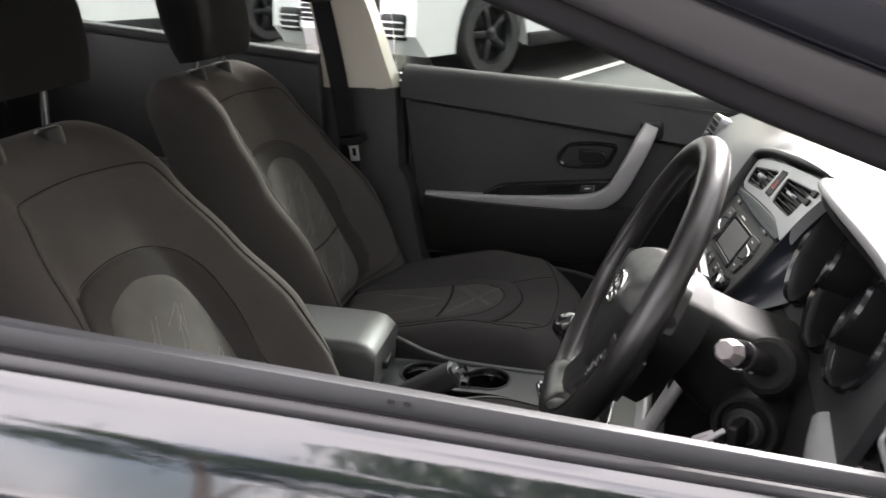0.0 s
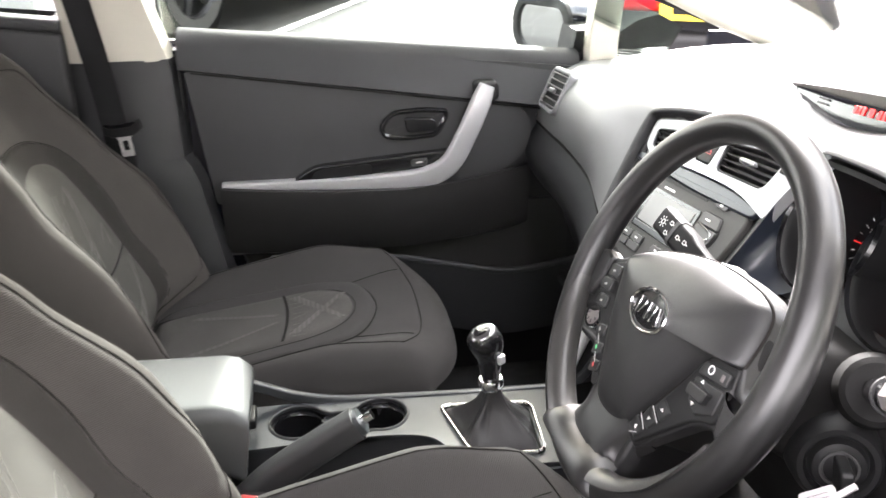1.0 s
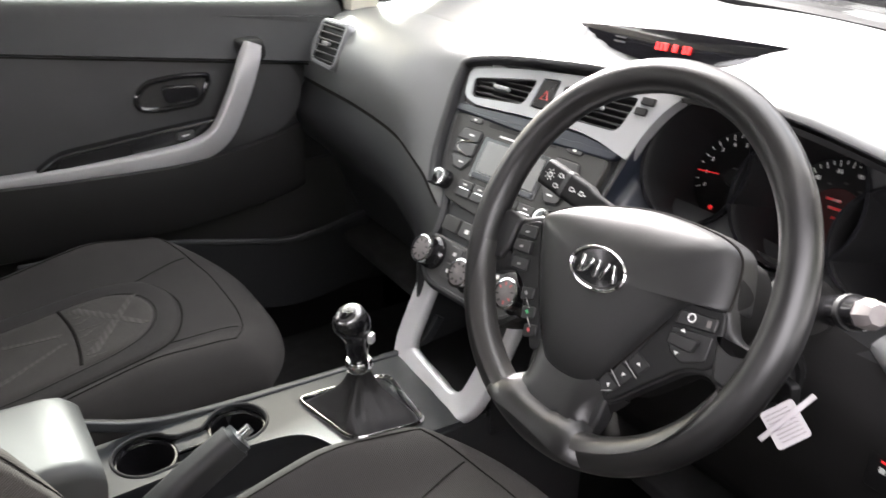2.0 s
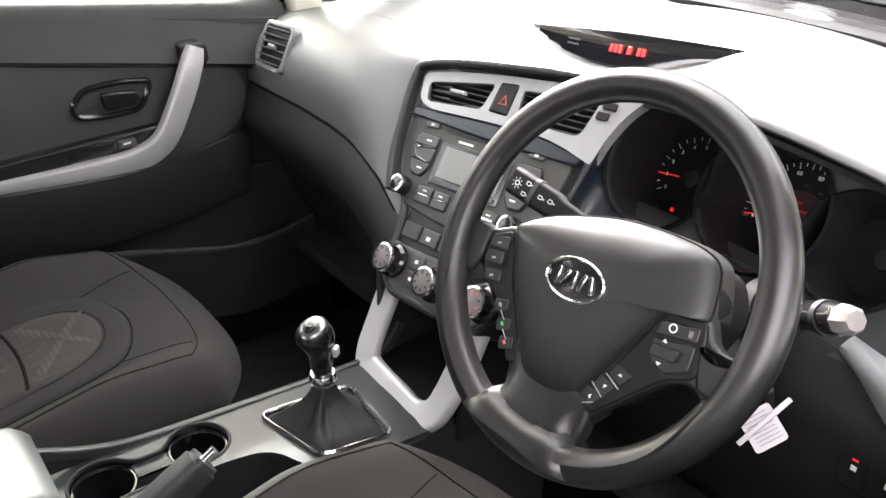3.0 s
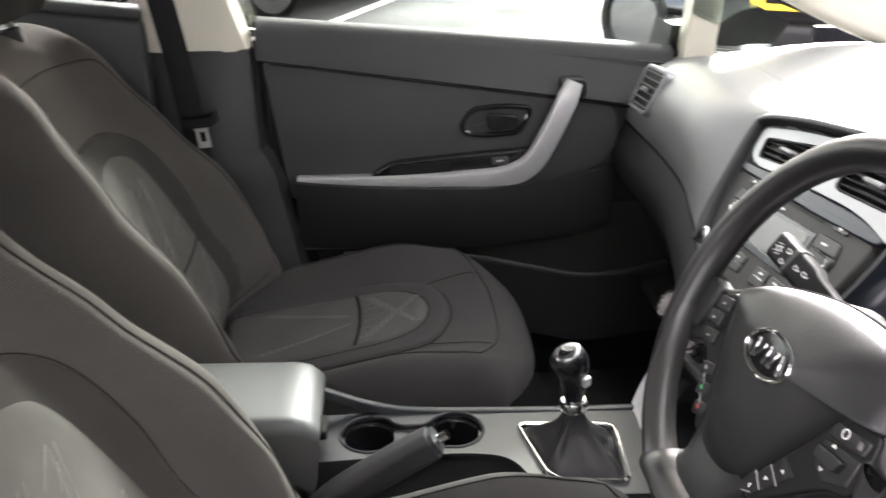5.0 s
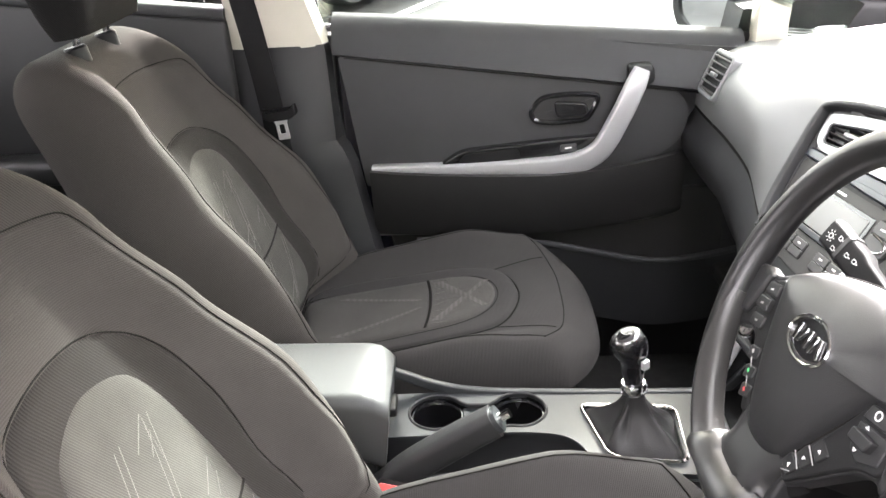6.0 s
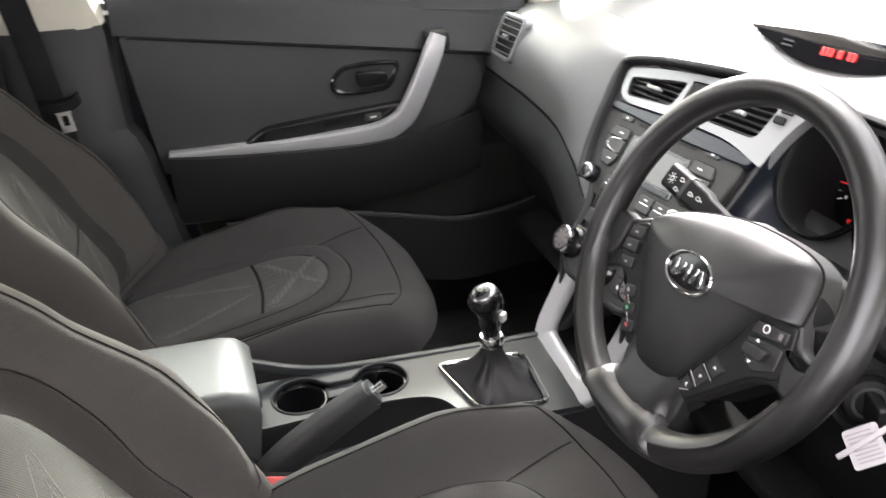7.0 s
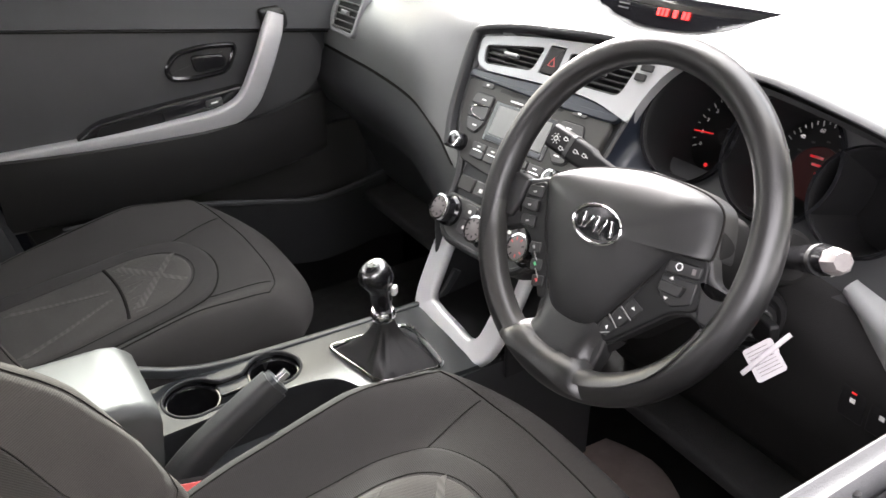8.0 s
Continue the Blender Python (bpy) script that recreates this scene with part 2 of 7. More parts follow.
def rrect(x0, y0, x1, y1, r, n=5):
    out = []
    for cx, cy, a in ((x1 - r, y1 - r, 0), (x0 + r, y1 - r, 90), (x0 + r, y0 + r, 180), (x1 - r, y0 + r, 270)):
        for k in range(n + 1):
            q = radians(a + 90 * k / n)
            out.append(Vector((cx + r * math.cos(q), cy + r * math.sin(q))))
    return out


def rpoly(pts, r, n=5):
    """A polygon with rounded corners; r one radius or one for each corner."""
    out, m = [], len(pts)
    rs = r if isinstance(r, (list, tuple)) else [r] * m
    for i in range(m):
        a, b, c = Vector(pts[i - 1]), Vector(pts[i]), Vector(pts[(i + 1) % m])
        d0, d1 = (a - b), (c - b)
        k = min(rs[i], d0.length * 0.48, d1.length * 0.48)
        p, q = b + d0.normalized() * k, b + d1.normalized() * k
        for j in range(n + 1):
            t = j / n
            out.append((1 - t) ** 2 * p + 2 * t * (1 - t) * b + t * t * q)
    return out


def circle(cx, cy, r, n=32, ry=None):
    return [Vector((cx + r * math.cos(2 * math.pi * k / n), cy + (ry or r) * math.sin(2 * math.pi * k / n))) for k in range(n)]


def inset(pts, d):
    """Moves a closed outline inwards by d."""
    m, out = len(pts), []
    area = sum(pts[i - 1].x * pts[i].y - pts[i].x * pts[i - 1].y for i in range(m))
    sg = 1 if area > 0 else -1
    for i in range(m):
        t = pts[(i + 1) % m] - pts[i - 1]
        if t.length < 1e-9:
            out.append(pts[i].copy())
            continue
        t.normalize()
        out.append(pts[i] + Vector((-t.y, t.x)) * d * sg)
    return out


def prism(pts, z0, z1, bev=0.0, m=None, bm=None, steps=3, dome=0.0):
    """A solid on an outline from z0 up to z1, with a rounded upper edge and a domed top."""
    bm = bm or bmesh.new()
    m = m or Matrix.Identity(4)
    rings = [(0.0, z0)]
    if bev:
        for k in range(steps + 1):
            a = math.pi / 2 * k / steps
            rings.append((bev * (1 - math.cos(a)), z1 - bev + bev * math.sin(a)))
    else:
        rings.append((0.0, z1))
    loops = []
    for d, z in rings:
        q = inset(pts, d) if d else pts
        loops.append([bm.verts.new(m @ Vector((p.x, p.y, z))) for p in q])
    for a, b in zip(loops, loops[1:]):
        for i in range(len(a)):
            bm.faces.new((a[i - 1], a[i], b[i], b[i - 1]))
    bm.faces.new(loops[0][::-1])
    if dome:
        q = inset(pts, rings[-1][0])
        c = sum(q, Vector((0, 0))) / len(q)
        prev = loops[-1]
        for k in (0.75, 0.5, 0.25):
            cur = [bm.verts.new(m @ Vector((*(c + (p - c) * k), z1 + dome * (1 - k * k)))) for p in q]
            for i in range(len(cur)):
                bm.faces.new((prev[i - 1], prev[i], cur[i], cur[i - 1]))
            prev = cur
        mid = bm.verts.new(m @ Vector((c.x, c.y, z1 + dome)))
        for i in range(len(prev)):
            bm.faces.new((prev[i - 1], prev[i], mid))
    else:
        bm.faces.new(loops[-1])
    return bm


def holed(outer, holes, z0, z1, m=None, bm=None, warp=None):
    """A plate with holes from z0 to z1. warp moves each point."""
    bm = bm or bmesh.new()
    m = m or Matrix.Identity(4)
    w = warp or (lambda p: p)
    layers = []
    for z in (z0, z1):
        edges, loops = [], []
        for pts in (outer, *holes):
            vs = [bm.verts.new(Vector((p.x, p.y, z))) for p in pts]
            loops.append(vs)
            edges += [bm.edges.new((vs[i - 1], vs[i])) for i in range(len(vs))]
        bmesh.ops.triangle_fill(bm, edges=edges, use_beauty=True)
        layers.append(loops)
    for a, b in zip(*layers):
        for i in range(len(a)):
            bm.faces.new((a[i - 1], a[i], b[i], b[i - 1]))
    for v in bm.verts:
        v.co = m @ w(v.co)
    return bm


def ring_frame(outer, width, z0, z1, m=None, bev=0.002):
    """A raised frame along an outline."""
    bm = bmesh.new()
    m = m or Matrix.Identity(4)
    prof = [(0, z0), (0, z1 - bev), (bev, z1), (width - bev, z1), (width, z1 - bev), (width, z0)]
    loops = [[bm.verts.new(m @ Vector((p.x, p.y, z))) for p in inset(outer, d)] for d, z in prof]
    for a, b in zip(loops, loops[1:] + loops[:1]):
        for i in range(len(a)):
            bm.faces.new((a[i - 1], a[i], b[i], b[i - 1]))
    return bm


def loft(loops, caps=True, closed=True, bm=None):
    """Skins a row of loops of equal length."""
    bm = bm or bmesh.new()
    L = [[bm.verts.new(p) for p in lp] for lp in loops]
    n = len(L[0])
    for a, b in zip(L, L[1:]):
        for i in range(0 if closed else 1, n):
            bm.faces.new((a[i - 1], a[i], b[i], b[i - 1]))
    if caps:
        for lp in (L[0][::-1], L[-1]):
            try:
                bm.faces.new(lp)
            except ValueError:
                pass
    return bm


def sweep(path, prof, up=(0, 0, 1), closed=False, caps=True, scale=None, bm=None):
    """Carries a flat profile (x sideways, y up) along a path."""
    P = [Vector(p) for p in path]
    loops = []
    for i, p in enumerate(P):
        a = P[i - 1] if closed or i else P[0]
        b = P[(i + 1) % len(P)] if closed or i < len(P) - 1 else P[-1]
        t = (b - a).normalized()
        s = t.cross(Vector(up)).normalized()
        u = s.cross(t)
        k = scale(i / (len(P) - 1)) if scale else 1.0
        loops.append([p + s * q[0] * k + u * q[1] * k for q in prof])
    if closed:
        loops.append(loops[0])
    return loft(loops, caps and not closed, bm=bm)


def tube(path, r, n=10, up=(0, 0, 1), closed=False, scale=None, bm=None):
    return sweep(path, [(r * math.cos(2 * math.pi * k / n), r * math.sin(2 * math.pi * k / n)) for k in range(n)], up, closed, scale=scale, bm=bm)


def box(x0, y0, z0, x1, y1, z1, bev=0.0, m=None, bm=None, seg=3):
    b2 = bmesh.new()
    bmesh.ops.create_cube(b2, size=1)
    for v in b2.verts:
        v.co = Vector((x0 + (x1 - x0) * (v.co.x + 0.5), y0 + (y1 - y0) * (v.co.y + 0.5), z0 + (z1 - z0) * (v.co.z + 0.5)))
    if bev:
        bmesh.ops.bevel(b2, geom=b2.edges[:], offset=bev, segments=seg, profile=0.5, affect="EDGES")
    if m:
        bmesh.ops.transform(b2, matrix=m, verts=b2.verts)
    if bm is None:
        return b2
    me = bpy.data.meshes.new("t")
    b2.to_mesh(me)
    b2.free()
    bm.from_mesh(me)
    bpy.data.meshes.remove(me)
    return bm


def lathe(prof, m, n=28, bm=None, caps=True):
    """Turns (radius, height) points round the z axis of m."""
    return loft([[m @ Vector((r * math.cos(2 * math.pi * k / n), r * math.sin(2 * math.pi * k / n), z)) for k in range(n)] for r, z in prof], caps, bm=bm)


def sheet(fn, nu, nv, thick, out=None):
    """A curved sheet fn(u, v), u and v from 0 to 1, thickened along out(u, v) or its own normal."""
    bm = bmesh.new()
    G = [[Vector(fn(i / nu, j / nv)) for j in range(nv + 1)] for i in range(nu + 1)]
    nrm = [[None] * (nv + 1) for _ in range(nu + 1)]
    for i in range(nu + 1):
        for j in range(nv + 1):
            a = G[min(i + 1, nu)][j] - G[max(i - 1, 0)][j]
            b = G[i][min(j + 1, nv)] - G[i][max(j - 1, 0)]
            nrm[i][j] = a.cross(b).normalized()
    A = [[bm.verts.new(p) for p in row] for row in G]
    B = [[bm.verts.new(G[i][j] - nrm[i][j] * thick) for j in range(nv + 1)] for i in range(nu + 1)]
    for i in range(nu):
        for j in range(nv):
            bm.faces.new((A[i][j], A[i + 1][j], A[i + 1][j + 1], A[i][j + 1]))
            bm.faces.new((B[i][j], B[i][j + 1], B[i + 1][j + 1], B[i + 1][j]))
    rim = [(i, 0) for i in range(nu)] + [(nu, j) for j in range(nv)] + [(i, nv) for i in range(nu, 0, -1)] + [(0, j) for j in range(nv, 0, -1)]
    for k in range(len(rim)):
        (a, b), (c, d) = rim[k - 1], rim[k]
        bm.faces.new((A[a][b], A[c][d], B[c][d], B[a][b]))
    return bm


def text_bm(txt, size, m, depth=0.0006):
    cu = bpy.data.curves.new("t", "FONT")
    cu.body, cu.size, cu.extrude, cu.align_x, cu.align_y = txt, size, depth, "CENTER", "CENTER"
    ob = bpy.data.objects.new("t", cu)
    me = ob.to_mesh()
    bm = bmesh.new()
    bm.from_mesh(me)
    ob.to_mesh_clear()
    bpy.data.objects.remove(ob)
    bpy.data.curves.remove(cu)
    bmesh.ops.transform(bm, matrix=m, verts=bm.verts)
    return bm


def at(m, x, y, z=0.0, rot=0.0):
    return m @ Matrix.Translation((x, y, z)) @ Matrix.Rotation(radians(rot), 4, "Z")

# ---------- the car's shell ----------


def zb(x):
    """Height of the window line."""
    return 0.915 - 0.0707 * x


def yb(x):
    """Half width of the cabin at the window line."""
    return 0.765 - 0.060 * (x + 0.54)


FRAME_LINE = [(0.60, 0.735, 0.950), (0.45, 0.725, 1.008), (0.3, 0.715, 1.064), (0.1, 0.70, 1.137), (-0.1, 0.69, 1.211), (-0.35, 0.67, 1.30), (-0.62, 0.645, 1.365), (-1.0, 0.635, 1.385), (-1.4, 0.64, 1.35)]


def mir(pts, s):
    return [(p[0], p[1] * s, p[2]) for p in pts]


# floor pan and roof
solo("car_floor", box(-1.9, -0.72, 0.12, 0.95, 0.72, 0.16, 0.01), CARPET, "black carpeted car floor", "floor", "structure")
roof = sheet(lambda u, v: (-1.75 + 1.77 * u, (v - 0.5) * 1.24 * (1 - 0.03 * u), 1.375 + 0.055 * (1 - (2 * v - 1) ** 2) - 0.06 * max(0, 0.25 - u) / 0.25), 14, 14, 0.03)
solo("ceiling", roof, LINER, "pale cloth headlining under the car roof", "ceiling", "structure")
solo("car_roof", sheet(lambda u, v: (-1.78 + 1.83 * u, (v - 0.5) * 1.28 * (1 - 0.03 * u), 1.41 + 0.055 * (1 - (2 * v - 1) ** 2) - 0.06 * max(0, 0.25 - u) / 0.25), 14, 14, 0.012), PAINT, "dark blue-black painted car roof", "roof", "structure")

for s, side in ((1, "passenger"), (-1, "driver")):
    line = mir(spline([(x, y, z if s > 0 or x < 0 else z - 0.006) for x, y, z in FRAME_LINE], 6, closed=False), s)
    solo("roof_rail", sweep([(p[0] + 0.01, p[1] + 0.012 * s, p[2] + 0.065 + 0.040 * (s < 0)) for p in line], rrect(-0.045, -0.045, 0.045, 0.04, 0.02)), PAINT, "dark painted roof rail over the %s door" % side, "roof rail", "structure")
    solo("window_seal", sweep([(p[0], p[1], p[2] + 0.012) for p in line], rrect(-0.018, -0.012, 0.018, 0.014, 0.008)), RUBBER, "black rubber window seal on the %s side" % side, "seal", "structure")
    if s < 0:
        solo("window_frame", sweep([(p[0] + 0.006, p[1] - 0.010, p[2] + 0.046) for p in line], rrect(-0.020, -0.024, 0.018, 0.024, 0.012)), FRAMEGREY, "satin dark grey upper frame of the driver window", "window frame", "structure")
        solo("frame_seal", sweep([(p[0] + 0.004, p[1] - 0.022, p[2] + 0.076) for p in line], rrect(-0.008, -0.006, 0.008, 0.006, 0.004)), RUBBER, "black rubber strip between window frame and roof", "seal", "structure")
    # beige trim of the windscreen pillar
    pil = mir([(0.80, 0.66, 0.925), (0.62, 0.645, 0.985), (0.42, 0.63, 1.075), (0.2, 0.605, 1.18), (0.02, 0.575, 1.275), (-0.2, 0.555, 1.35)], s)
    solo("windscreen_pillar", sweep(spline(pil, 5, closed=False), rrect(-0.028, -0.045, 0.028, 0.04, 0.02)), BEIGE, "beige plastic windscreen pillar trim", "pillar", "structure")
    # pillar between quarter glass and door
    solo("quarter_pillar", loft([[Vector((x + dx, (0.70 + dy) * s, z)) for dx, dy in ((-0.03, -0.02), (0.03, -0.02), (0.035, 0.025), (-0.03, 0.025))] for x, z in ((0.325, 0.87), (0.325, 0.93), (0.33, 1.0), (0.34, 1.06))]), BEIGE, "beige plastic quarter window pillar", "pillar", "structure")
    # pillar between the doors
    up = []
    for z, x0, x1, y in ((0.915, -0.765, -0.556, 0.725), (1.0, -0.768, -0.58, 0.715), (1.09, -0.775, -0.602, 0.70), (1.2, -0.79, -0.635, 0.68), (1.36, -0.81, -0.68, 0.645)):
        up.append([Vector((x, yy * s, z)) for x, yy in ((x0, y + 0.03), (x0 + 0.01, y - 0.005), (x0 + 0.05, y - 0.018), (x1 - 0.05, y - 0.018), (x1 - 0.012, y - 0.006), (x1, y + 0.03))])
    solo("door_pillar_upper_trim", loft(up), BEIGE, "beige upper door pillar trim beside the belt", "pillar", "structure")
    lo = []
    for z, x0, x1, y in ((0.17, -0.80, -0.36, 0.66), (0.30, -0.80, -0.425, 0.665), (0.42, -0.785, -0.47, 0.68), (0.56, -0.775, -0.50, 0.70), (0.66, -0.77, -0.52, 0.712), (0.70, -0.77, -0.535, 0.712), (0.715, -0.768, -0.548, 0.722), (0.9, -0.765, -0.553, 0.728), (0.918, -0.765, -0.556, 0.728)):
        lo.append([Vector((x, yy * s, z)) for x, yy in ((x0, y + 0.03), (x0 + 0.01, y - 0.008), (x0 + 0.06, y - 0.022), (x1 - 0.06, y - 0.022), (x1 - 0.012, y - 0.01), (x1, y + 0.03))])
    solo("door_pillar_lower_trim", loft(lo), DASH_LOW, "dark grey lower door pillar trim", "pillar", "structure")
    solo("door_pillar_core", box(-0.8, min(0.745 * s, 0.79 * s), 0.15, -0.55, max(0.745 * s, 0.79 * s), 0.93, 0.004), BLACK, "black door pillar between front and rear doors", "pillar", "structure")
    solo("sill_panel", box(-1.9, min(0.70 * s, 0.80 * s), 0.10, 0.95, max(0.70 * s, 0.80 * s), 0.30, 0.01), BLACK, "black door sill under the %s door" % side, "sill", "structure")
    solo("kick_panel", box(0.36, min(0.70 * s, 0.79 * s), 0.12, 0.98, max(0.70 * s, 0.79 * s), 0.88, 0.01), CARPET, "black footwell side panel", "wall", "structure")
    # rear quarter: inner panel of the rear door, and body behind it
    rp = box(-1.7, min(0.70 * s, 0.75 * s), 0.25, -0.755, max(0.70 * s, 0.75 * s), 0.985, 0.012)
    for v in rp.verts:
        if v.co.z > 0.9:
            v.co.z += 0.055 * (-0.8 - v.co.x) / 0.5
    rd = thing("door_%d" % (3 if s > 0 else 4), (-1.2, 0.72 * s, 0.25), "dark grey rear door trim panel, closed", "car door", "", "structure")
    part("trim_panel", rp, DASH_LOW, rd)
    part("window_ledge", sweep([(-0.757, 0.725 * s, 0.988), (-1.2, 0.725 * s, 1.036), (-1.68, 0.725 * s, 1.09)], rrect(-0.03, -0.012, 0.03, 0.012, 0.01)), DOORTRIM, rd)
    part("armrest", box(-1.5, min(0.63 * s, 0.705 * s), 0.66, -0.9, max(0.63 * s, 0.705 * s), 0.72, 0.02), DASH_LOW, rd)
    part("outer_skin", sheet(lambda u, v: (-1.9 + 1.12 * u, s * (0.80 + 0.09 * math.sin(math.pi * min(1, 0.25 + 0.6 * v)) ** 1.0 - 0.02), 0.98 - 0.72 * v + 0.06 * (1 - u)), 8, 10, 0.01 * s), PAINT, rd)
    pane = part("window_pane", sheet(lambda u, v: (-1.45 + 0.65 * u, s * (0.735 - 0.09 * v), 1.03 - 0.05 * u + 0.32 * v), 6, 4, 0.004), TINTED, rd)

# solid blocks fill the rear quarters to cut sky light from behind
for s in (1, -1):
    solo("rear_pillar", loft([[Vector((x, y * s, z)) for x, y in ((x0, 0.60), (x0, 0.70), (-2.05, 0.70), (-2.05, 0.60))] for z, x0 in ((0.98, -1.52), (1.2, -1.50), (1.42, -1.40))]), BLACK, "dark rear roof pillar", "pillar", "structure")
wscreen = solo("window_windscreen", sheet(lambda u, v: (0.93 - 0.10 * (2 * v - 1) ** 2 - 0.90 * u, (v - 0.5) * (1.36 - 0.24 * u), 0.945 + 0.455 * u - 0.03 * (2 * v - 1) ** 2), 10, 16, 0.005), GLASS, "clear windscreen glass", "windscreen", "structure")
wscreen.visible_shadow = False
solo("rear_panel", box(-2.05, -0.72, 0.16, -1.95, 0.72, 1.0, 0.02), BLACK, "dark rear luggage wall of the car", "wall", "structure")
solo("bulkhead", box(0.86, -0.72, 0.14, 0.92, 0.72, 0.90, 0.01), CARPET, "black carpeted bulkhead ahead of the footwells", "wall", "structure")
cowl = thing("windscreen_cowl", (1.0, 0, 0.9), "black plastic scuttle below the windscreen with wiper arms", "cowl")
part("panel", sheet(lambda u, v: (0.86 + 0.30 * u - 0.10 * (2 * v - 1) ** 2, (v - 0.5) * 1.4, 0.952 - 0.01 * u - 0.03 * (2 * v - 1) ** 2), 5, 16, 0.02), BLACK, cowl)
part("wiper_arm", tube([(1.05, -0.10, 0.965), (0.98, -0.28, 0.985), (0.93, -0.48, 0.985)], 0.009), RUBBER, cowl)
part("wiper_arm", tube([(1.06, 0.45, 0.965), (1.0, 0.2, 0.985), (0.97, -0.05, 0.99)], 0.009), RUBBER, cowl)
part("wiper_blade", box(-0.27, -0.008, -0.006, 0.27, 0.008, 0.012, 0.003, m=pose(0.965, -0.32, 0.985, 0, 0, 78)), RUBBER, cowl)
solo("bonnet", sheet(lambda u, v: (1.10 + 0.75 * u, (v - 0.5) * (1.5 - 0.1 * u), 0.955 - 0.17 * u * u - 0.05 * (2 * v - 1) ** 2), 10, 12, 0.015), PAINT, "dark blue-black painted car bonnet", "bonnet", "structure")


for s in (1, -1):
    solo("front_wing", sheet(lambda u, v: (0.62 + 1.22 * u - 0.10 * u * u * v, s * (0.755 + 0.10 * math.sin(math.pi * min(1, 0.2 + 0.5 * v)) - 0.10 * u * u), 0.93 - 0.17 * u * u - (0.66 - 0.17 * u * u) * v + (0.40 * max(0, 1 - ((u - 0.52) / 0.30) ** 2) ** 0.5) * v), 24, 12, 0.012), PAINT, "deep blue-black painted front wing", "wing", "structure")
    for x in (1.22, -1.38):
        wm = pose(x, s * 0.74, 0.305, -90 * s, 0, 0)
        wh = thing("road_wheel", (x, s * 0.74, 0.0), "black tyre on a dark alloy wheel of the car", "wheel", "road wheels")
        part("tyre", lathe([(0.20, -0.09), (0.285, -0.10), (0.305, -0.07), (0.305, 0.07), (0.285, 0.10), (0.20, 0.09)], wm, 40, caps=False), TYRE, wh)
        part("rim", lathe([(0.02, 0.03), (0.17, 0.05), (0.20, 0.088), (0.21, 0.085)], wm, 36), ALLOY, wh)
solo("front_panel", sheet(lambda u, v: (1.84 - 0.10 * (2 * v - 1) ** 2 - 0.04 * (2 * u - 1) ** 2, (v - 0.5) * 1.50, 0.78 - 0.52 * u), 8, 14, 0.015), PAINT, "deep blue-black painted nose of the car", "bumper", "structure")


# ---------- doors ----------
def door_frame(s):
    """Frame of the inner face of a front door; x runs forward from the rear, y is height."""
    return plane((-0.5, 0.742 * s if s > 0 else -0.782, 0.0), (1, -0.095 * s, 0), (0, 0, 1)), (1 if s > 0 else -1)


def door_flat(m, sg, pts, z0, z1, bev=0.0, **k):
    """A solid on the door's face; pts are x and height, depth counts into the cabin."""
    q = [Vector((p[0] + 0.5, p[1])) for p in pts]
    return prism(q, z0 * sg, z1 * sg, 0, m, **k) if not bev or sg < 0 else prism(q, z0, z1, bev, m, **k)


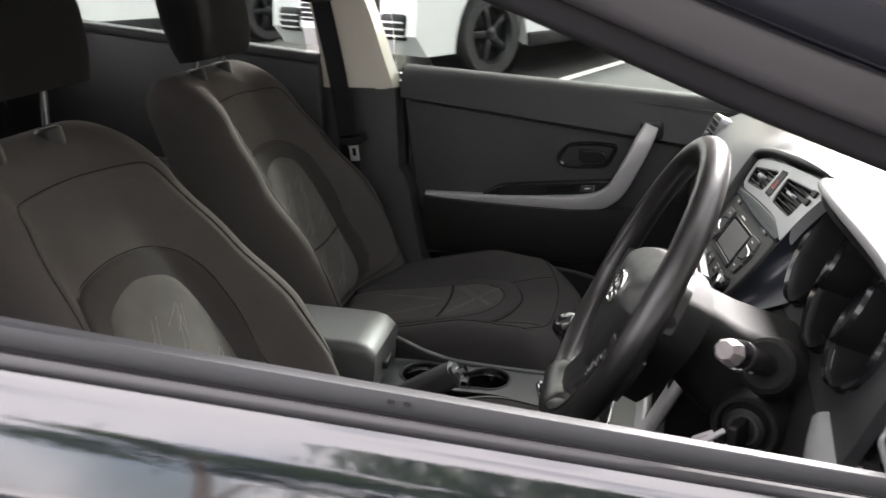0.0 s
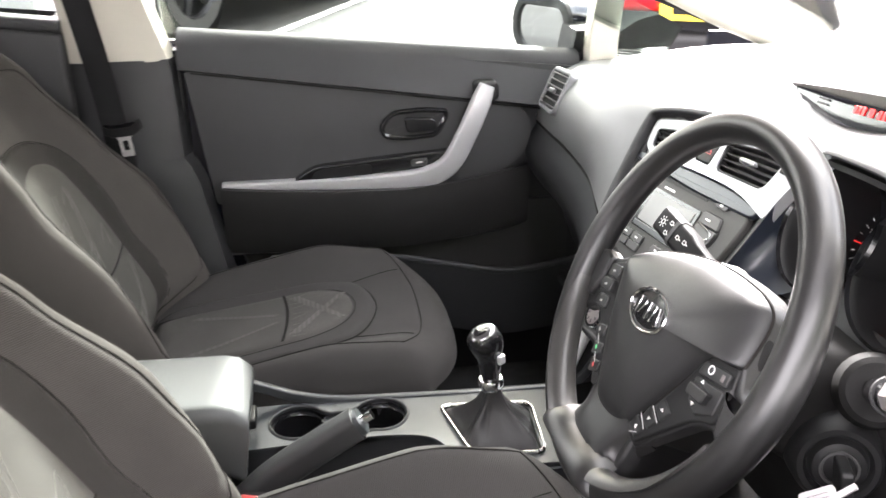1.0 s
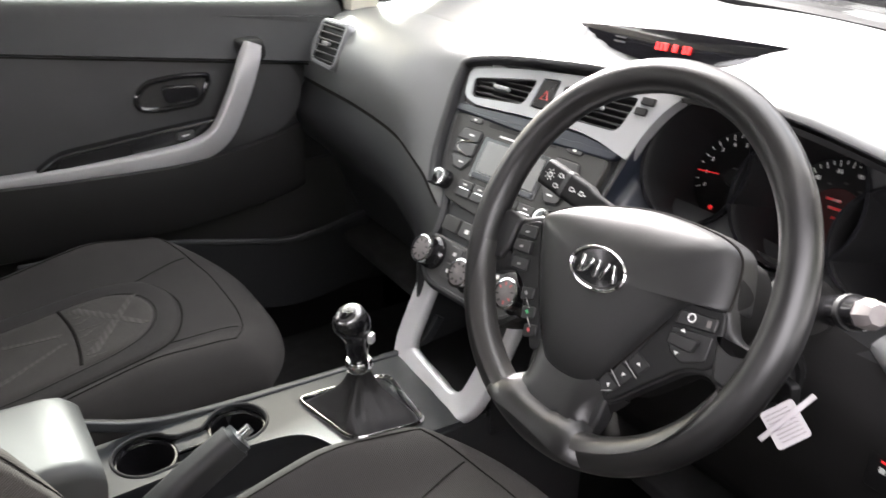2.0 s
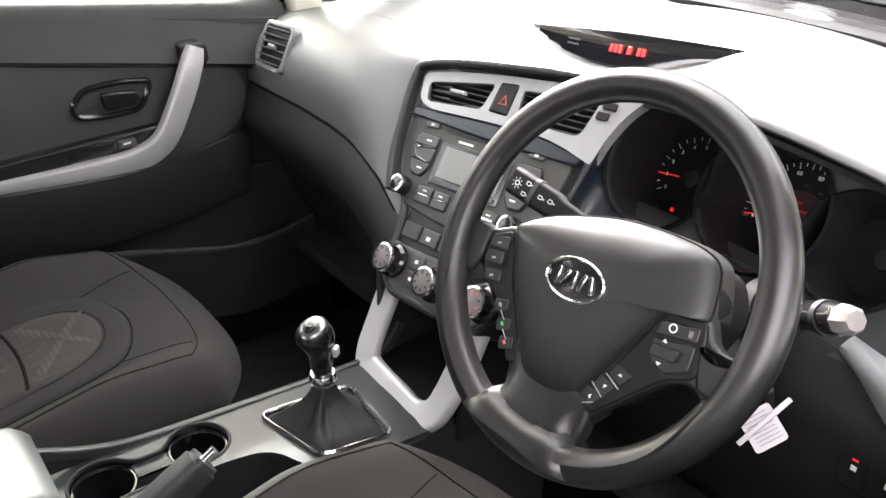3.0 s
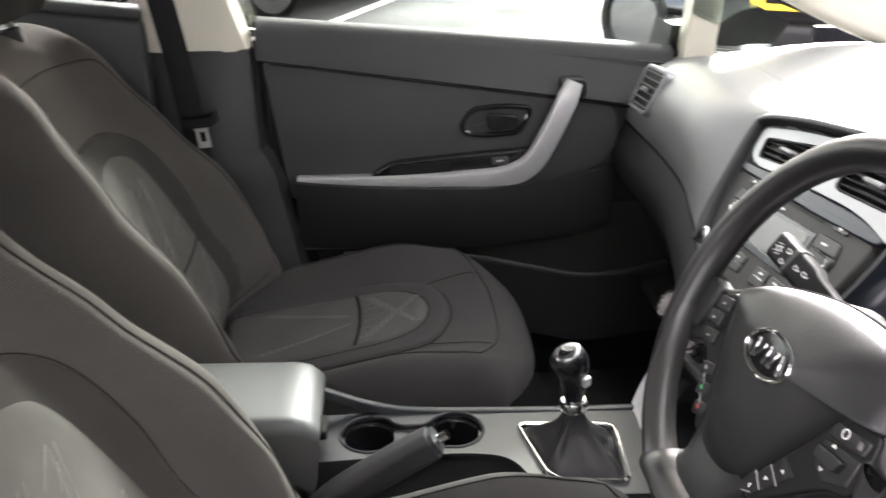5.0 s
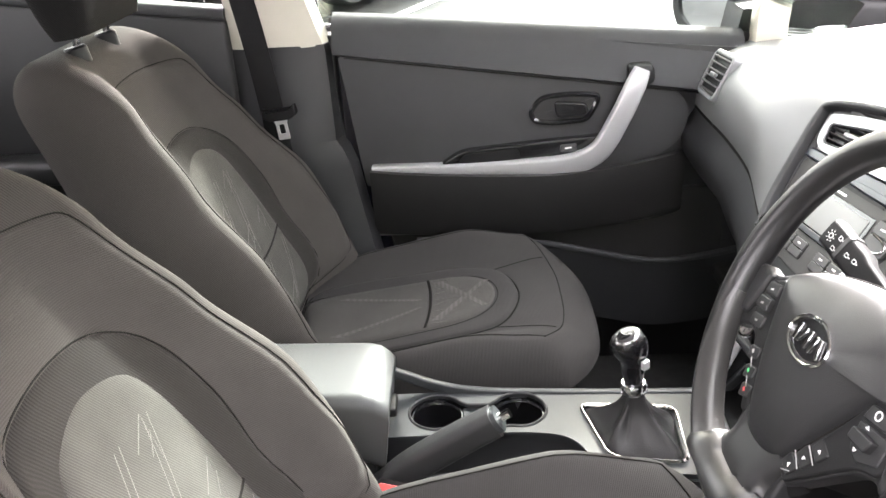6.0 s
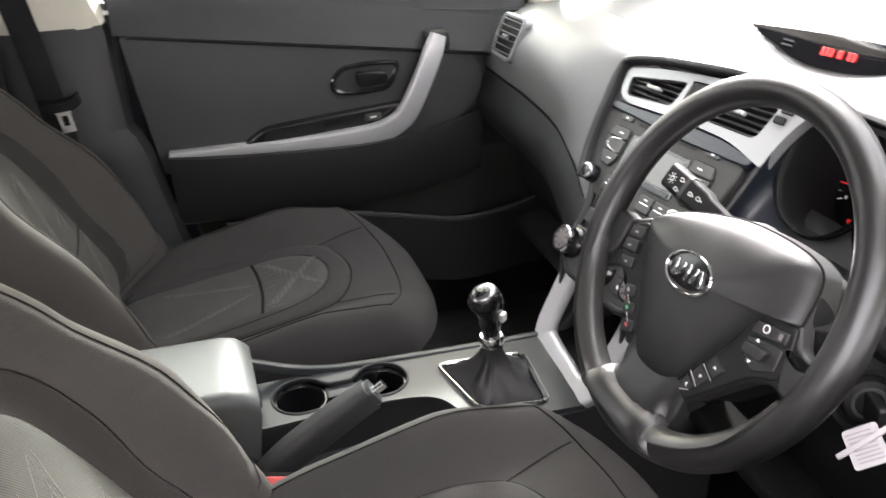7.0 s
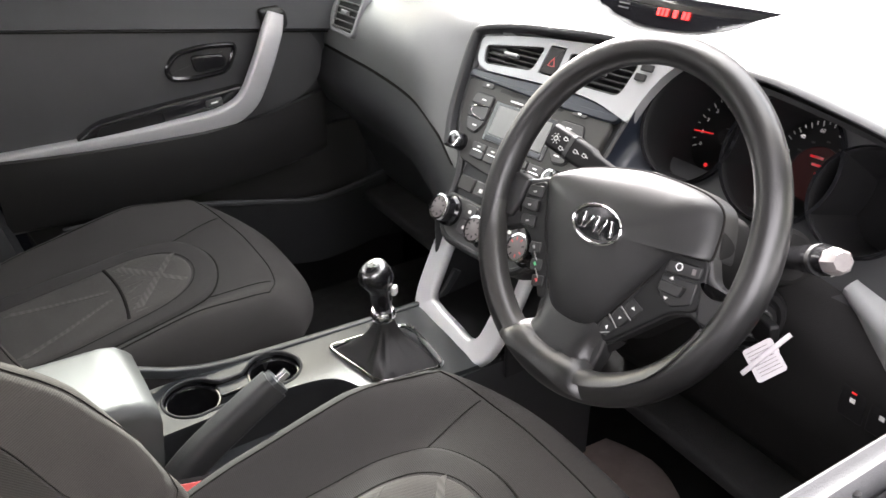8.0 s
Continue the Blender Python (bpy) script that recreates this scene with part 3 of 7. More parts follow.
def door_fittings(d, m, sg, s):
    """Pull strip, release and switches of a front door."""
    # silver strip that turns up into the pull handle
    mid = [(-0.488, 0.722, 0.633), (-0.36, 0.706, 0.637), (-0.245, 0.688, 0.642), (-0.13, 0.668, 0.652), (-0.06, 0.655, 0.664), (-0.01, 0.645, 0.694), (0.026, 0.640, 0.760), (0.052, 0.640, 0.820), (0.068, 0.646, 0.858)]
    path = mir(spline(mid, 6, closed=False), s)
    prof = [(0.5 * x, y) for x, y in rrect(-0.037, -0.012, 0.037, 0.012, 0.010)]
    part("pull_strip", sweep(path, prof, up=(0, -s, 0.0), scale=lambda t: 1.08 + 0.10 * math.sin(math.pi * min(1, t * 1.02)) - 0.25 * max(0, t - 0.9) / 0.1), HANDLE_LIT, d, "silver painted pull strip and grab handle")
    # handle foot behind the strip
    part("handle_mount", door_flat(m, sg, rpoly([(0.045, 0.862), (0.098, 0.864), (0.102, 0.825), (0.055, 0.815)], 0.014), 0.0, 0.040, 0.008), BLACK, d)
    # inner release
    bez = rpoly([(-0.152, 0.765), (-0.128, 0.800), (-0.062, 0.808), (-0.006, 0.804), (-0.002, 0.788), (-0.024, 0.742), (-0.10, 0.735), (-0.142, 0.740)], [0.02, 0.022, 0.1, 0.014, 0.014, 0.02, 0.1, 0.02])
    q = [Vector((p.x + 0.5, p.y)) for p in bez]
    rel = part("release_bezel", ring_frame(q, 0.011, -0.004 if sg > 0 else 0.004, 0.017 * sg, m, 0.004 * sg), PIANO, d, "dark bezel of the door release")
    part("recess", door_flat(m, sg, inset(bez, 0.009), 0.009, 0.0118), DOORLOW, rel)
    part("release_lever", door_flat(m, sg, rpoly([(-0.098, 0.788), (-0.03, 0.784), (-0.025, 0.757), (-0.092, 0.753)], 0.012), 0.008, 0.020, 0.004), PIANO, rel)
    # window switch panel
    sw = rpoly([(-0.338, 0.655), (-0.295, 0.686), (-0.14, 0.704), (0.0, 0.718), (-0.015, 0.675), (-0.07, 0.66), (-0.2, 0.652)], [0.01, 0.03, 0.02, 0.01, 0.01, 0.02, 0.02])
    swp = part("switch_panel", door_flat(m, sg, sw, 0.008, 0.032, 0.004), PIANO, d, "gloss black window switch panel")
    part("grip_slot", door_flat(m, sg, rpoly([(-0.30, 0.66), (-0.285, 0.68), (-0.17, 0.692), (-0.165, 0.664)], 0.01), 0.030, 0.0335), BLACK, swp)
    part("window_switch", door_flat(m, sg, rpoly([(-0.085, 0.685), (-0.083, 0.700), (-0.05, 0.703), (-0.05, 0.686)], 0.004), 0.03, 0.040, 0.003), BUTTON, swp)
    part("switch_mark", door_flat(m, sg, [Vector(p) for p in ((-0.074, 0.696), (-0.060, 0.698), (-0.060, 0.695), (-0.074, 0.693))], 0.0395, 0.0408), MARK, swp)


def front_door(s):
    who = "passenger" if s > 0 else "driver"
    m, sg = door_frame(s)
    # the driver side ledge sits lower and further out
    yw = lambda x: yb(x) if s > 0 else 0.7397 - 0.0596 * x
    zw = lambda x: zb(x) if s > 0 else 0.8943 - 0.1202 * x
    zo = lambda x: zb(x) if s > 0 else 0.901 - 0.097 * x
    d = thing("door_%d" % (1 if s > 0 else 2), (0.0, 0.80 * s, 0.25), "closed dark grey front %s door with silver pull strip" % who if s > 0 else "closed front driver door, window down, blue-black outside", "car door", "", "structure")
    lo = 0.0 if s > 0 else 0.08
    base = rpoly([(-0.55, 0.945 - lo), (-0.53, 0.857), (-0.491, 0.621), (-0.452, 0.40), (-0.40, 0.27), (0.42, 0.27), (0.42, 0.80), (0.34, 0.878 - lo)], [0.02, 0.02, 0.05, 0.08, 0.06, 0.03, 0.03, 0.02])
    part("inner_panel", door_flat(m, sg, base, -0.05, -0.012), DASH_LOW, d)
    # upper pad, from the window ledge down to the seam
    seam = lambda x: 0.886 - 0.119 * (x + 0.524)

    def pad(u, v):
        x = -0.552 + 0.83 * u
        yt, zt = yw(x), zw(x)
        yl = (0.742 if s > 0 else 0.782) - 0.095 * (x + 0.5)
        a = v * 1.25
        if a < 0.25:
            q = a / 0.25
            return (x, s * (yt + (0.02 if s > 0 else 0.004) - (0.032 if s > 0 else 0.016) * math.sin(q * math.pi / 2)), zt + 0.002 - 0.018 * (1 - math.cos(q * math.pi / 2)))
        q = a - 0.25
        return (x, s * ((yt - 0.012) * (1 - q) + (yl - 0.012) * q), (zt - 0.016) * (1 - q) + (seam(x) + 0.001) * q)
    def ledge(x, f, dz):
        """A point on the driver's window ledge, f from its inner edge (0) to the paint (1)."""
        yi, zi, yo, ze = 0.7397 - 0.0596 * x, 0.8943 - 0.1202 * x, yb(x) + 0.060, 0.883 - 0.097 * x
        return Vector((x, -(yi + (yo - yi) * f), zi + (ze - zi) * f + dz))

    def ledge_strip(rows, x0=-0.58, x1=0.56):
        return loft([[ledge(x, f, dz) for f, dz in rows] for x in np.linspace(x0, x1, 24)])

    if s > 0:
        part("upper_pad", sheet(pad, 28, 14, 0.015), DOORTRIM, d, "grained upper door pad")
    else:
        top = [(0.42, -0.014), (0.405, -0.003), (0.38, 0.0015), (0.34, 0.0042), (0.29, 0.0048), (0.24, 0.0028), (0.18, 0.0004), (0.10, 0.0), (0.04, -0.0004), (0.0, -0.0025), (-0.05, -0.008), (-0.07, -0.03), (-0.03, -0.12), (0.10, -0.12)]
        part("upper_pad", ledge_strip(top, -0.552, 0.40), DOORTRIM, d, "grained upper door pad with a raised outer ridge")
    part("seam", sweep([(x, s * ((0.742 if s > 0 else 0.782) - 0.095 * (x + 0.5) - 0.0095), seam(x) - 0.002) for x in np.linspace(-0.53, 0.25, 14)], rrect(-0.0016, -0.0016, 0.0016, 0.0016, 0.0006)), STITCH, d)
    # cloth insert, with a bulge towards the front
    ins = rpoly([(-0.543, 0.8895), (0.15, 0.8075), (0.178, 0.768), (0.165, 0.70), (0.07, 0.635), (-0.05, 0.615), (-0.25, 0.605), (-0.505, 0.60)], [0.01, 0.05, 0.05, 0.06, 0.08, 0.05, 0.05, 0.01])
    part("insert", holed([Vector((p.x + 0.5, p.y)) for p in ins], [], -0.02 * sg, 0.0105 * sg, m), DOORCLOTH, d, "dark cloth door insert", 4)
    # armrest bulge below the strip
    def bulge(u, v):
        x = -0.49 + 0.66 * u
        yl = (0.742 if s > 0 else 0.782) - 0.095 * (x + 0.5)
        k = max(0.0, math.sin(math.pi * min(1.0, 0.12 + 0.88 * u))) ** 0.6
        top = 0.645 + 0.03 * max(0, (x + 0.1) / 0.27) ** 1.0
        z = top - (0.14 + 0.02 * (1 - u)) * v
        out = (0.014 * max(0, 1 - ((u - 0.45) / 0.53) ** 4) + 0.045 * k * (1 - 0.9 * v ** 1.6)) if v < 0.98 else -0.008
        out -= 0.010 * max(0, (u - 0.8) / 0.2)
        return (x, s * (yl - out), z)
    part("armrest", sheet(bulge, 24, 12, 0.012 * s), DOORLOW, d)
    if s > 0:
        door_fittings(d, m, sg, s)
    # lower part: pocket with a folded edge
    part("lower_panel", door_flat(m, sg, rpoly([(-0.47, 0.505), (-0.2, 0.50), (-0.185, 0.57), (0.3, 0.6), (0.33, 0.28), (-0.40, 0.28)], [0.02, 0.04, 0.03, 0.02, 0.03, 0.05]), -0.015, 0.0, 0.004), DOORLOW, d)
    edge = [(-0.40, 0.694, 0.482), (-0.25, 0.680, 0.481), (-0.12, 0.668, 0.476), (0.0, 0.655, 0.455), (0.11, 0.645, 0.437), (0.2, 0.64, 0.445), (0.30, 0.645, 0.462)]
    ep = mir(spline(edge, 6, closed=False), s)
    part("pocket_edge", sweep(ep, rrect(-0.006, -0.007, 0.006, 0.006, 0.004)), DOORTRIM, d)
    part("pocket", loft([[Vector((p[0], p[1] + s * a, p[2] - b)) for a, b in ((0.004, 0.003), (-0.004, 0.004), (-0.002, 0.16), (0.05, 0.165))] for p in ep]), DASH_LOW, d)
    # window ledge seals and outer skin
    xs = np.linspace(-0.56, 0.60, 20)
    if s > 0:
        part("inner_seal", sweep([(x, yw(x) + 0.012, zw(x) + 0.002) for x in xs], rrect(-0.006, -0.008, 0.006, 0.006, 0.004)), RUBBER, d)
        part("outer_seal", sweep([(x, yb(x) + 0.038, zo(x) - 0.010) for x in xs], rrect(-0.011, -0.012, 0.011, 0.007, 0.006)), RUBBER, d)
        part("ledge_moulding", sweep([(x, yb(x) + 0.053, zo(x) - 0.013) for x in xs], rrect(-0.007, -0.014, 0.006, 0.006, 0.005)), RUBBER, d)
    else:
        part("inner_seal", ledge_strip([(0.62, -0.02), (0.615, -0.004), (0.59, -0.0012), (0.53, -0.003), (0.48, -0.0045), (0.455, -0.008), (0.45, -0.02)]), RUBBER, d, "black rubber wiper seal of the lowered window")
        part("ledge_moulding", ledge_strip([(0.87, -0.02), (0.868, -0.004), (0.85, 0.0004), (0.80, 0.0034), (0.74, 0.0036), (0.68, 0.0010), (0.655, -0.004), (0.65, -0.02)]), MOULDING, d, "satin dark grey moulding along the window")
        part("outer_seal", ledge_strip([(0.985, -0.02), (0.98, -0.004), (0.965, -0.0012), (0.935, -0.0034), (0.915, -0.0010), (0.885, -0.0034), (0.88, -0.02)]), RUBBER, d)
        part("skin_lip", tube([ledge(x, 1.01, -0.0010) for x in xs], 0.0032, 8), PAINT, d, "bright folded edge of the painted skin")

    def skin(u, v):
        x = -0.58 + 1.22 * u
        prof = ((0.060, -0.018), (0.068, -0.022), (0.085, -0.045), (0.108, -0.10), (0.122, -0.18), (0.128, -0.28), (0.118, -0.42), (0.10, -0.56), (0.07, -0.66))
        k = v * (len(prof) - 1)
        i = min(int(k), len(prof) - 2)
        f = k - i
        a, b = prof[i], prof[i + 1]
        return (x, s * (yb(x) + a[0] * (1 - f) + b[0] * f), zo(x) + a[1] * (1 - f) + b[1] * f)
    part("outer_skin", sheet(skin, 24, 32, 0.004 * -s), PAINT, d, "deep blue-black painted outer skin")
    if s > 0:
        pane = part("window_pane", sheet(lambda u, v: (-0.58 + 1.05 * u, yw(-0.58 + 1.05 * u) + 0.022 - 0.10 * v, zw(-0.58 + 1.05 * u) - 0.01 + 0.42 * v * (1 - 0.78 * max(0, u - 0.3) / 0.7)), 12, 6, 0.004), TINTED, d)
    else:
        for x in (-0.16, -0.147):
            part("trim_clip_mark", lathe([(0.0006, 0.0), (0.0032, 0.0), (0.003, 0.0012), (0.0006, 0.0014)], Matrix.Translation(ledge(x, 0.385, 0.0012)), 10), BLACK, d)
    # door mirror
    mm = plane((0.256, 0.905 * s, 0.923), (0.42 * s, -0.9, -0.02) if s > 0 else (-0.42, -0.9, -0.02), (0.06, 0, 1))
    out = rpoly([(-0.098, 0.02), (-0.08, 0.064), (0.06, 0.068), (0.085, 0.04), (0.085, -0.07), (-0.01, -0.072), (-0.085, -0.03)], [0.02, 0.03, 0.03, 0.02, 0.02, 0.03, 0.03])
    mh = part("mirror_housing", prism(inset(out, -0.008), -0.09, 0.004, 0.004, m=mm, dome=0.0), PAINT, d, "blue-black door mirror housing")
    part("mirror_rim", ring_frame(inset(out, -0.012), 0.022, 0.0, 0.012, mm), BLACK, mh)
    part("mirror_glass", prism(inset(out, 0.003), 0.002, 0.0055, m=mm), MIRROR, mh, "silvered mirror glass")
    part("mirror_arm", loft([[Vector((x, y * s, z)) for x, z in ((0.27, 0.895), (0.36, 0.895), (0.36, 0.95), (0.28, 0.95))] for y in (0.73, 0.84)]), BLACK, mh)
    return d


front_door(1)
front_door(-1)

# ---------- seat belt on the passenger pillar ----------
belt = thing("seat_belt", (-0.66, 0.66, 0.30), "black seat belt with bright steel tongue hanging on the pillar", "seat belt")
bp = spline([(-0.725, 0.628, 1.17), (-0.70, 0.648, 1.0), (-0.682, 0.655, 0.86), (-0.668, 0.652, 0.72), (-0.655, 0.645, 0.55), (-0.64, 0.632, 0.33)], 6, closed=False)
part("webbing", sweep(bp, rrect(-0.024, -0.001, 0.024, 0.001, 0.0008, 2), up=(0, -1, 0)), WEB, belt)
part("anchor_cover", box(-0.765, 0.60, 1.13, -0.69, 0.665, 1.20, 0.015), BLACK, belt)
mt = plane((-0.660, 0.648, 0.795), (1, -0.1, 0.12), (-0.08, 0.02, 1))
part("tongue_grip", prism(rpoly([(-0.036, -0.004), (-0.034, 0.016), (-0.02, 0.010), (0.02, 0.010), (0.036, 0.02), (0.038, -0.002), (0.02, -0.012), (-0.02, -0.012)], 0.005), -0.006, 0.008, 0.003, mt), BLACK, belt)
part("tongue", holed(rpoly([(-0.016, -0.01), (0.016, -0.01), (0.012, -0.018), (0.012, -0.052), (-0.012, -0.052), (-0.012, -0.018)], 0.002), [rrect(-0.006, -0.04, 0.006, -0.02, 0.001, 2)], 0.0, 0.003, mt), STEEL, belt, "bright steel belt tongue")

# ---------- seats ----------
SEAT_Y = 0.378


def curve(rows, s, through_all=False):
    """Smooth reading of (s, value) rows, s rising."""
    if through_all:
        p = [Vector(r) for r in rows]
        i = max(k for k in range(len(p) - 1) if k == 0 or s >= p[k].x)
        m = [(p[min(k + 1, len(p) - 1)].y - p[max(k - 1, 0)].y) / (p[min(k + 1, len(p) - 1)].x - p[max(k - 1, 0)].x) for k in (i, i + 1)]
        w = p[i + 1].x - p[i].x
        t = (s - p[i].x) / w
        return (2 * t ** 3 - 3 * t * t + 1) * p[i].y + (t ** 3 - 2 * t * t + t) * w * m[0] + (3 * t * t - 2 * t ** 3) * p[i + 1].y + (t ** 3 - t * t) * w * m[1]
    i = 0
    while i < len(rows) - 2 and s > rows[i + 1][0]:
        i += 1
    (a, u), (b, v) = rows[i], rows[i + 1]
    t = min(1, max(0, (s - a) / (b - a)))
    return u + (v - u) * t * t * (3 - 2 * t)


BACK_LINE = [(0.0, -0.620), (0.20, -0.650), (0.60, -0.763), (1.0, -0.885)]
BACK_BOLSTER = [(0.0, 0.135), (0.15, 0.120), (0.35, 0.121), (0.60, 0.085), (0.80, 0.064), (1.0, 0.012)]
CUSH_BOLSTER = [(0.0, 0.030), (0.25, 0.050), (0.6, 0.054), (0.85, 0.030), (1.0, 0.012)]
BACK_N = Vector((0.925, 0, 0.38))
BACK_T = 0.12


def swell(a, lo, hi):
    t = min(1, max(0, (a - lo) / (hi - lo)))
    return t * t * (3 - 2 * t)


def arc(q):
    """Depth, from 0 to 1, of a quarter round at q from 0 to 1."""
    q = min(1, max(0, q))
    return 1 - math.sqrt(max(0, 1 - q * q))


def back_half(s):
    return (0.282 - 0.086 * swell(s, 0.35, 1.0) - 0.012 * max(0, 0.2 - s) / 0.2) * (1 - 0.30 * arc((s - 0.86) / 0.14))


def back_point(y, s, off=0.0, side=1):
    """Front (side 1) or rear (side -1) face of a backrest: y across from -1 to 1, s up from 0 to 1."""
    a = abs(y)
    c = Vector((curve(BACK_LINE, s, True), back_half(s) * y, 0.45 + 0.555 * s + 0.018 * swell(s, 0.70, 1.0)))
    h = BACK_T / 2
    side_round = arc((a - 0.63) / 0.37)
    lift = min(1, math.hypot(side_round, arc((s - 0.86) / 0.14)))
    if side < 0:
        return c - BACK_N * (BACK_T - h * lift + 0.015 * (1 - a * a))
    bol = curve(BACK_BOLSTER, s) * swell(a, 0.36, 0.88)
    return c + BACK_N * (bol * (1 - lift) - h * lift + off)


def cush_point(y, s, off=0.0):
    """Upper face of a cushion: y across, s from the back (0) to the front edge (1)."""
    a = abs(y)
    half = 0.252 - 0.020 * swell(s, 0.6, 1.0) - 0.02 * max(0, 0.3 - s) / 0.3
    x = -0.62 + (0.570 - 0.075 * a ** 3.2) * s
    z = 0.442 + 0.064 * swell(s, 0.0, 0.9)
    bol = curve(CUSH_BOLSTER, s) * swell(a, 0.44, 0.92)
    lift = min(1, math.hypot(arc((a - 0.82) / 0.18) * 0.8, arc((s - 0.80) / 0.20)))
    return Vector((x, half * y, z + bol * (1 - lift) - 0.062 * lift + off))


def patch(fn, outline, off, lip, rings=9):
    """A padded panel that follows a seat face inside an outline given in the face's own y and s."""
    c = sum(outline, Vector((0, 0))) / len(outline)
    loops = []
    for k in range(rings + 2):
        f = (1.0, 0.975, 0.93)[k] if k < 3 else 0.93 * (1 - (k - 2) / (rings - 0.6))
        h = (-lip, off * 0.62, off)[min(k, 2)]
        loops.append([fn(*(c + (p - c) * max(f, 0.02)), h) for p in outline])
    bm = loft(loops, caps=False)
    bm.verts.ensure_lookup_table()
    n = len(outline)
    bm.faces.new(bm.verts[len(bm.verts) - n:])
    return bm


def groove(fn, outline, r, off, closed=True):
    return tube([fn(p[0], p[1], off) for p in outline], r, 6, up=(0.7, 0.0, 0.7), closed=closed)


def front_seat(label):
    seat = thing("front_seat", (-0.33, 0.0, 0.16), label, "car seat", "front seats")
    ny, ns = 48, 60
    loops = []
    for i in range(ns + 1):
        s = i / ns if i < 44 else 44 / ns + (1 - 44 / ns) * (1 - (1 - (i - 44) / (ns - 44)) ** 1.8)
        loops.append([back_point(-math.cos(math.pi * j / ny) * 0.5 - 0.5 + j / ny, s) for j in range(ny + 1)] + [back_point(1 - 2 * j / 16, s, 0, -1) for j in range(1, 16)])
    back = part("backrest", loft(loops), CLOTH_SIDE, seat, "charcoal ribbed cloth backrest with side bolsters", 75)
    P = lambda *p: [Vector(q) for q in spline(p, 6)]
    face = P((-0.735, 0.05), (-0.745, 0.35), (-0.74, 0.60), (-0.71, 0.80), (-0.58, 0.855), (0, 0.872), (0.58, 0.855), (0.71, 0.80), (0.74, 0.60), (0.745, 0.35), (0.735, 0.05), (0, 0.03))
    part("shoulder_panel", patch(back_point, face, 0.003, 0.003), CLOTH, back, "", 75)
    part("seam", groove(back_point, face, 0.0009, 0.0004), STITCH, back)
    col = P((-0.51, 0.04), (-0.51, 0.30), (-0.535, 0.45), (-0.535, 0.57), (-0.46, 0.645), (-0.30, 0.680), (0, 0.693), (0.30, 0.680), (0.46, 0.645), (0.535, 0.57), (0.535, 0.45), (0.51, 0.30), (0.51, 0.04), (0, 0.02))
    part("collar", patch(back_point, col, 0.012, 0.002), COLLAR_SHADE, back, "", 75)
    part("seam", groove(back_point, col, 0.0010, 0.0032), STITCH, back)
    mid = P((-0.42, 0.04), (-0.39, 0.25), (-0.385, 0.42), (-0.37, 0.55), (-0.28, 0.610), (0, 0.640), (0.28, 0.610), (0.37, 0.55), (0.385, 0.42), (0.39, 0.25), (0.42, 0.04), (0, 0.03))
    ins = part("insert", patch(back_point, mid, 0.0150, 0.0), INSERT, back, "lighter grey embossed cloth insert", 75)
    part("crease", tube([back_point(y, 0.290 - 0.015 * math.cos(y * 4), 0.0137) for y in np.linspace(-0.37, 0.37, 18)], 0.0026, 6, up=(1, 0, 0)), STITCH, ins)
    lines = []
    for y0, s0, run in ((-0.34, 0.10, 0.16), (-0.12, 0.33, 0.20), (0.04, 0.08, 0.18), (-0.33, 0.36, 0.18)):
        for g in (0, 0.045):
            lines.append([(y0 + g, s0), (y0 + g + run * 1.5, s0 + run)])
    for y0, s0, w in ((-0.28, 0.13, 0.16), (-0.06, 0.10, 0.18), (-0.20, 0.345, 0.18), (-0.30, 0.44, 0.14), (0.02, 0.50, 0.16), (0.14, 0.35, 0.15)):
        lines.append([(y0, s0), (y0 + w, s0 + 0.035), (y0 + w - 0.07, s0 - 0.045)])
        lines.append([(y0 + 0.05, s0 - 0.025), (y0 + w * 0.9, s0 + 0.005)])
    for pts in lines:
        path = [Vector(p).lerp(Vector(q), t) for p, q in zip(pts, pts[1:]) for t in (0.02, 0.25, 0.5, 0.75, 0.98)]
        part("embossed_line", tube([back_point(p[0], min(p[1], 0.58), 0.0147) for p in path], 0.0008, 5, up=(1, 0.1, 0)), EMBOSS, ins)
    # cushion
    loops = []
    for i in range(41):
        s = i / 40 if i < 28 else 0.7 + 0.3 * (1 - (1 - (i - 28) / 12) ** 1.8)
        top = [cush_point(-math.cos(math.pi * j / ny) * 0.5 - 0.5 + j / ny, s) for j in range(ny + 1)]
        w = top[-1].y
        x = top[ny // 2].x - 0.02 * s
        low = 0.335 + 0.02 * s
        loops.append(top + [Vector((top[-1].x - 0.002, w * 1.0, low + 0.05)), Vector((top[-1].x - 0.006, w * 0.97, low)), Vector((x, 0, low - 0.005)), Vector((top[0].x - 0.006, -w * 0.97, low)), Vector((top[0].x - 0.002, -w, low + 0.05))])
    cush = part("cushion", loft(loops), CLOTH_FLAT, seat, "charcoal ribbed cloth seat cushion", 75)
    col = P((-0.54, 0.04), (-0.54, 0.45), (-0.49, 0.62), (-0.36, 0.705), (0, 0.748), (0.36, 0.705), (0.49, 0.62), (0.54, 0.45), (0.54, 0.04), (0, 0.02))
    part("collar", patch(cush_point, col, 0.010, 0.003), CLOTH_FLAT, cush, "", 75)
    # seam drawn thick: it also carries the groove's shading
    part("seam", groove(cush_point, col, 0.0016, 0.0008), STITCH, cush)
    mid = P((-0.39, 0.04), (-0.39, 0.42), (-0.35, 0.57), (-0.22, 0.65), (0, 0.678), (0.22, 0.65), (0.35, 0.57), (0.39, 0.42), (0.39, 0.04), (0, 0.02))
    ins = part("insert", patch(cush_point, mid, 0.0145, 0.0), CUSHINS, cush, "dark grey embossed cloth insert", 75)
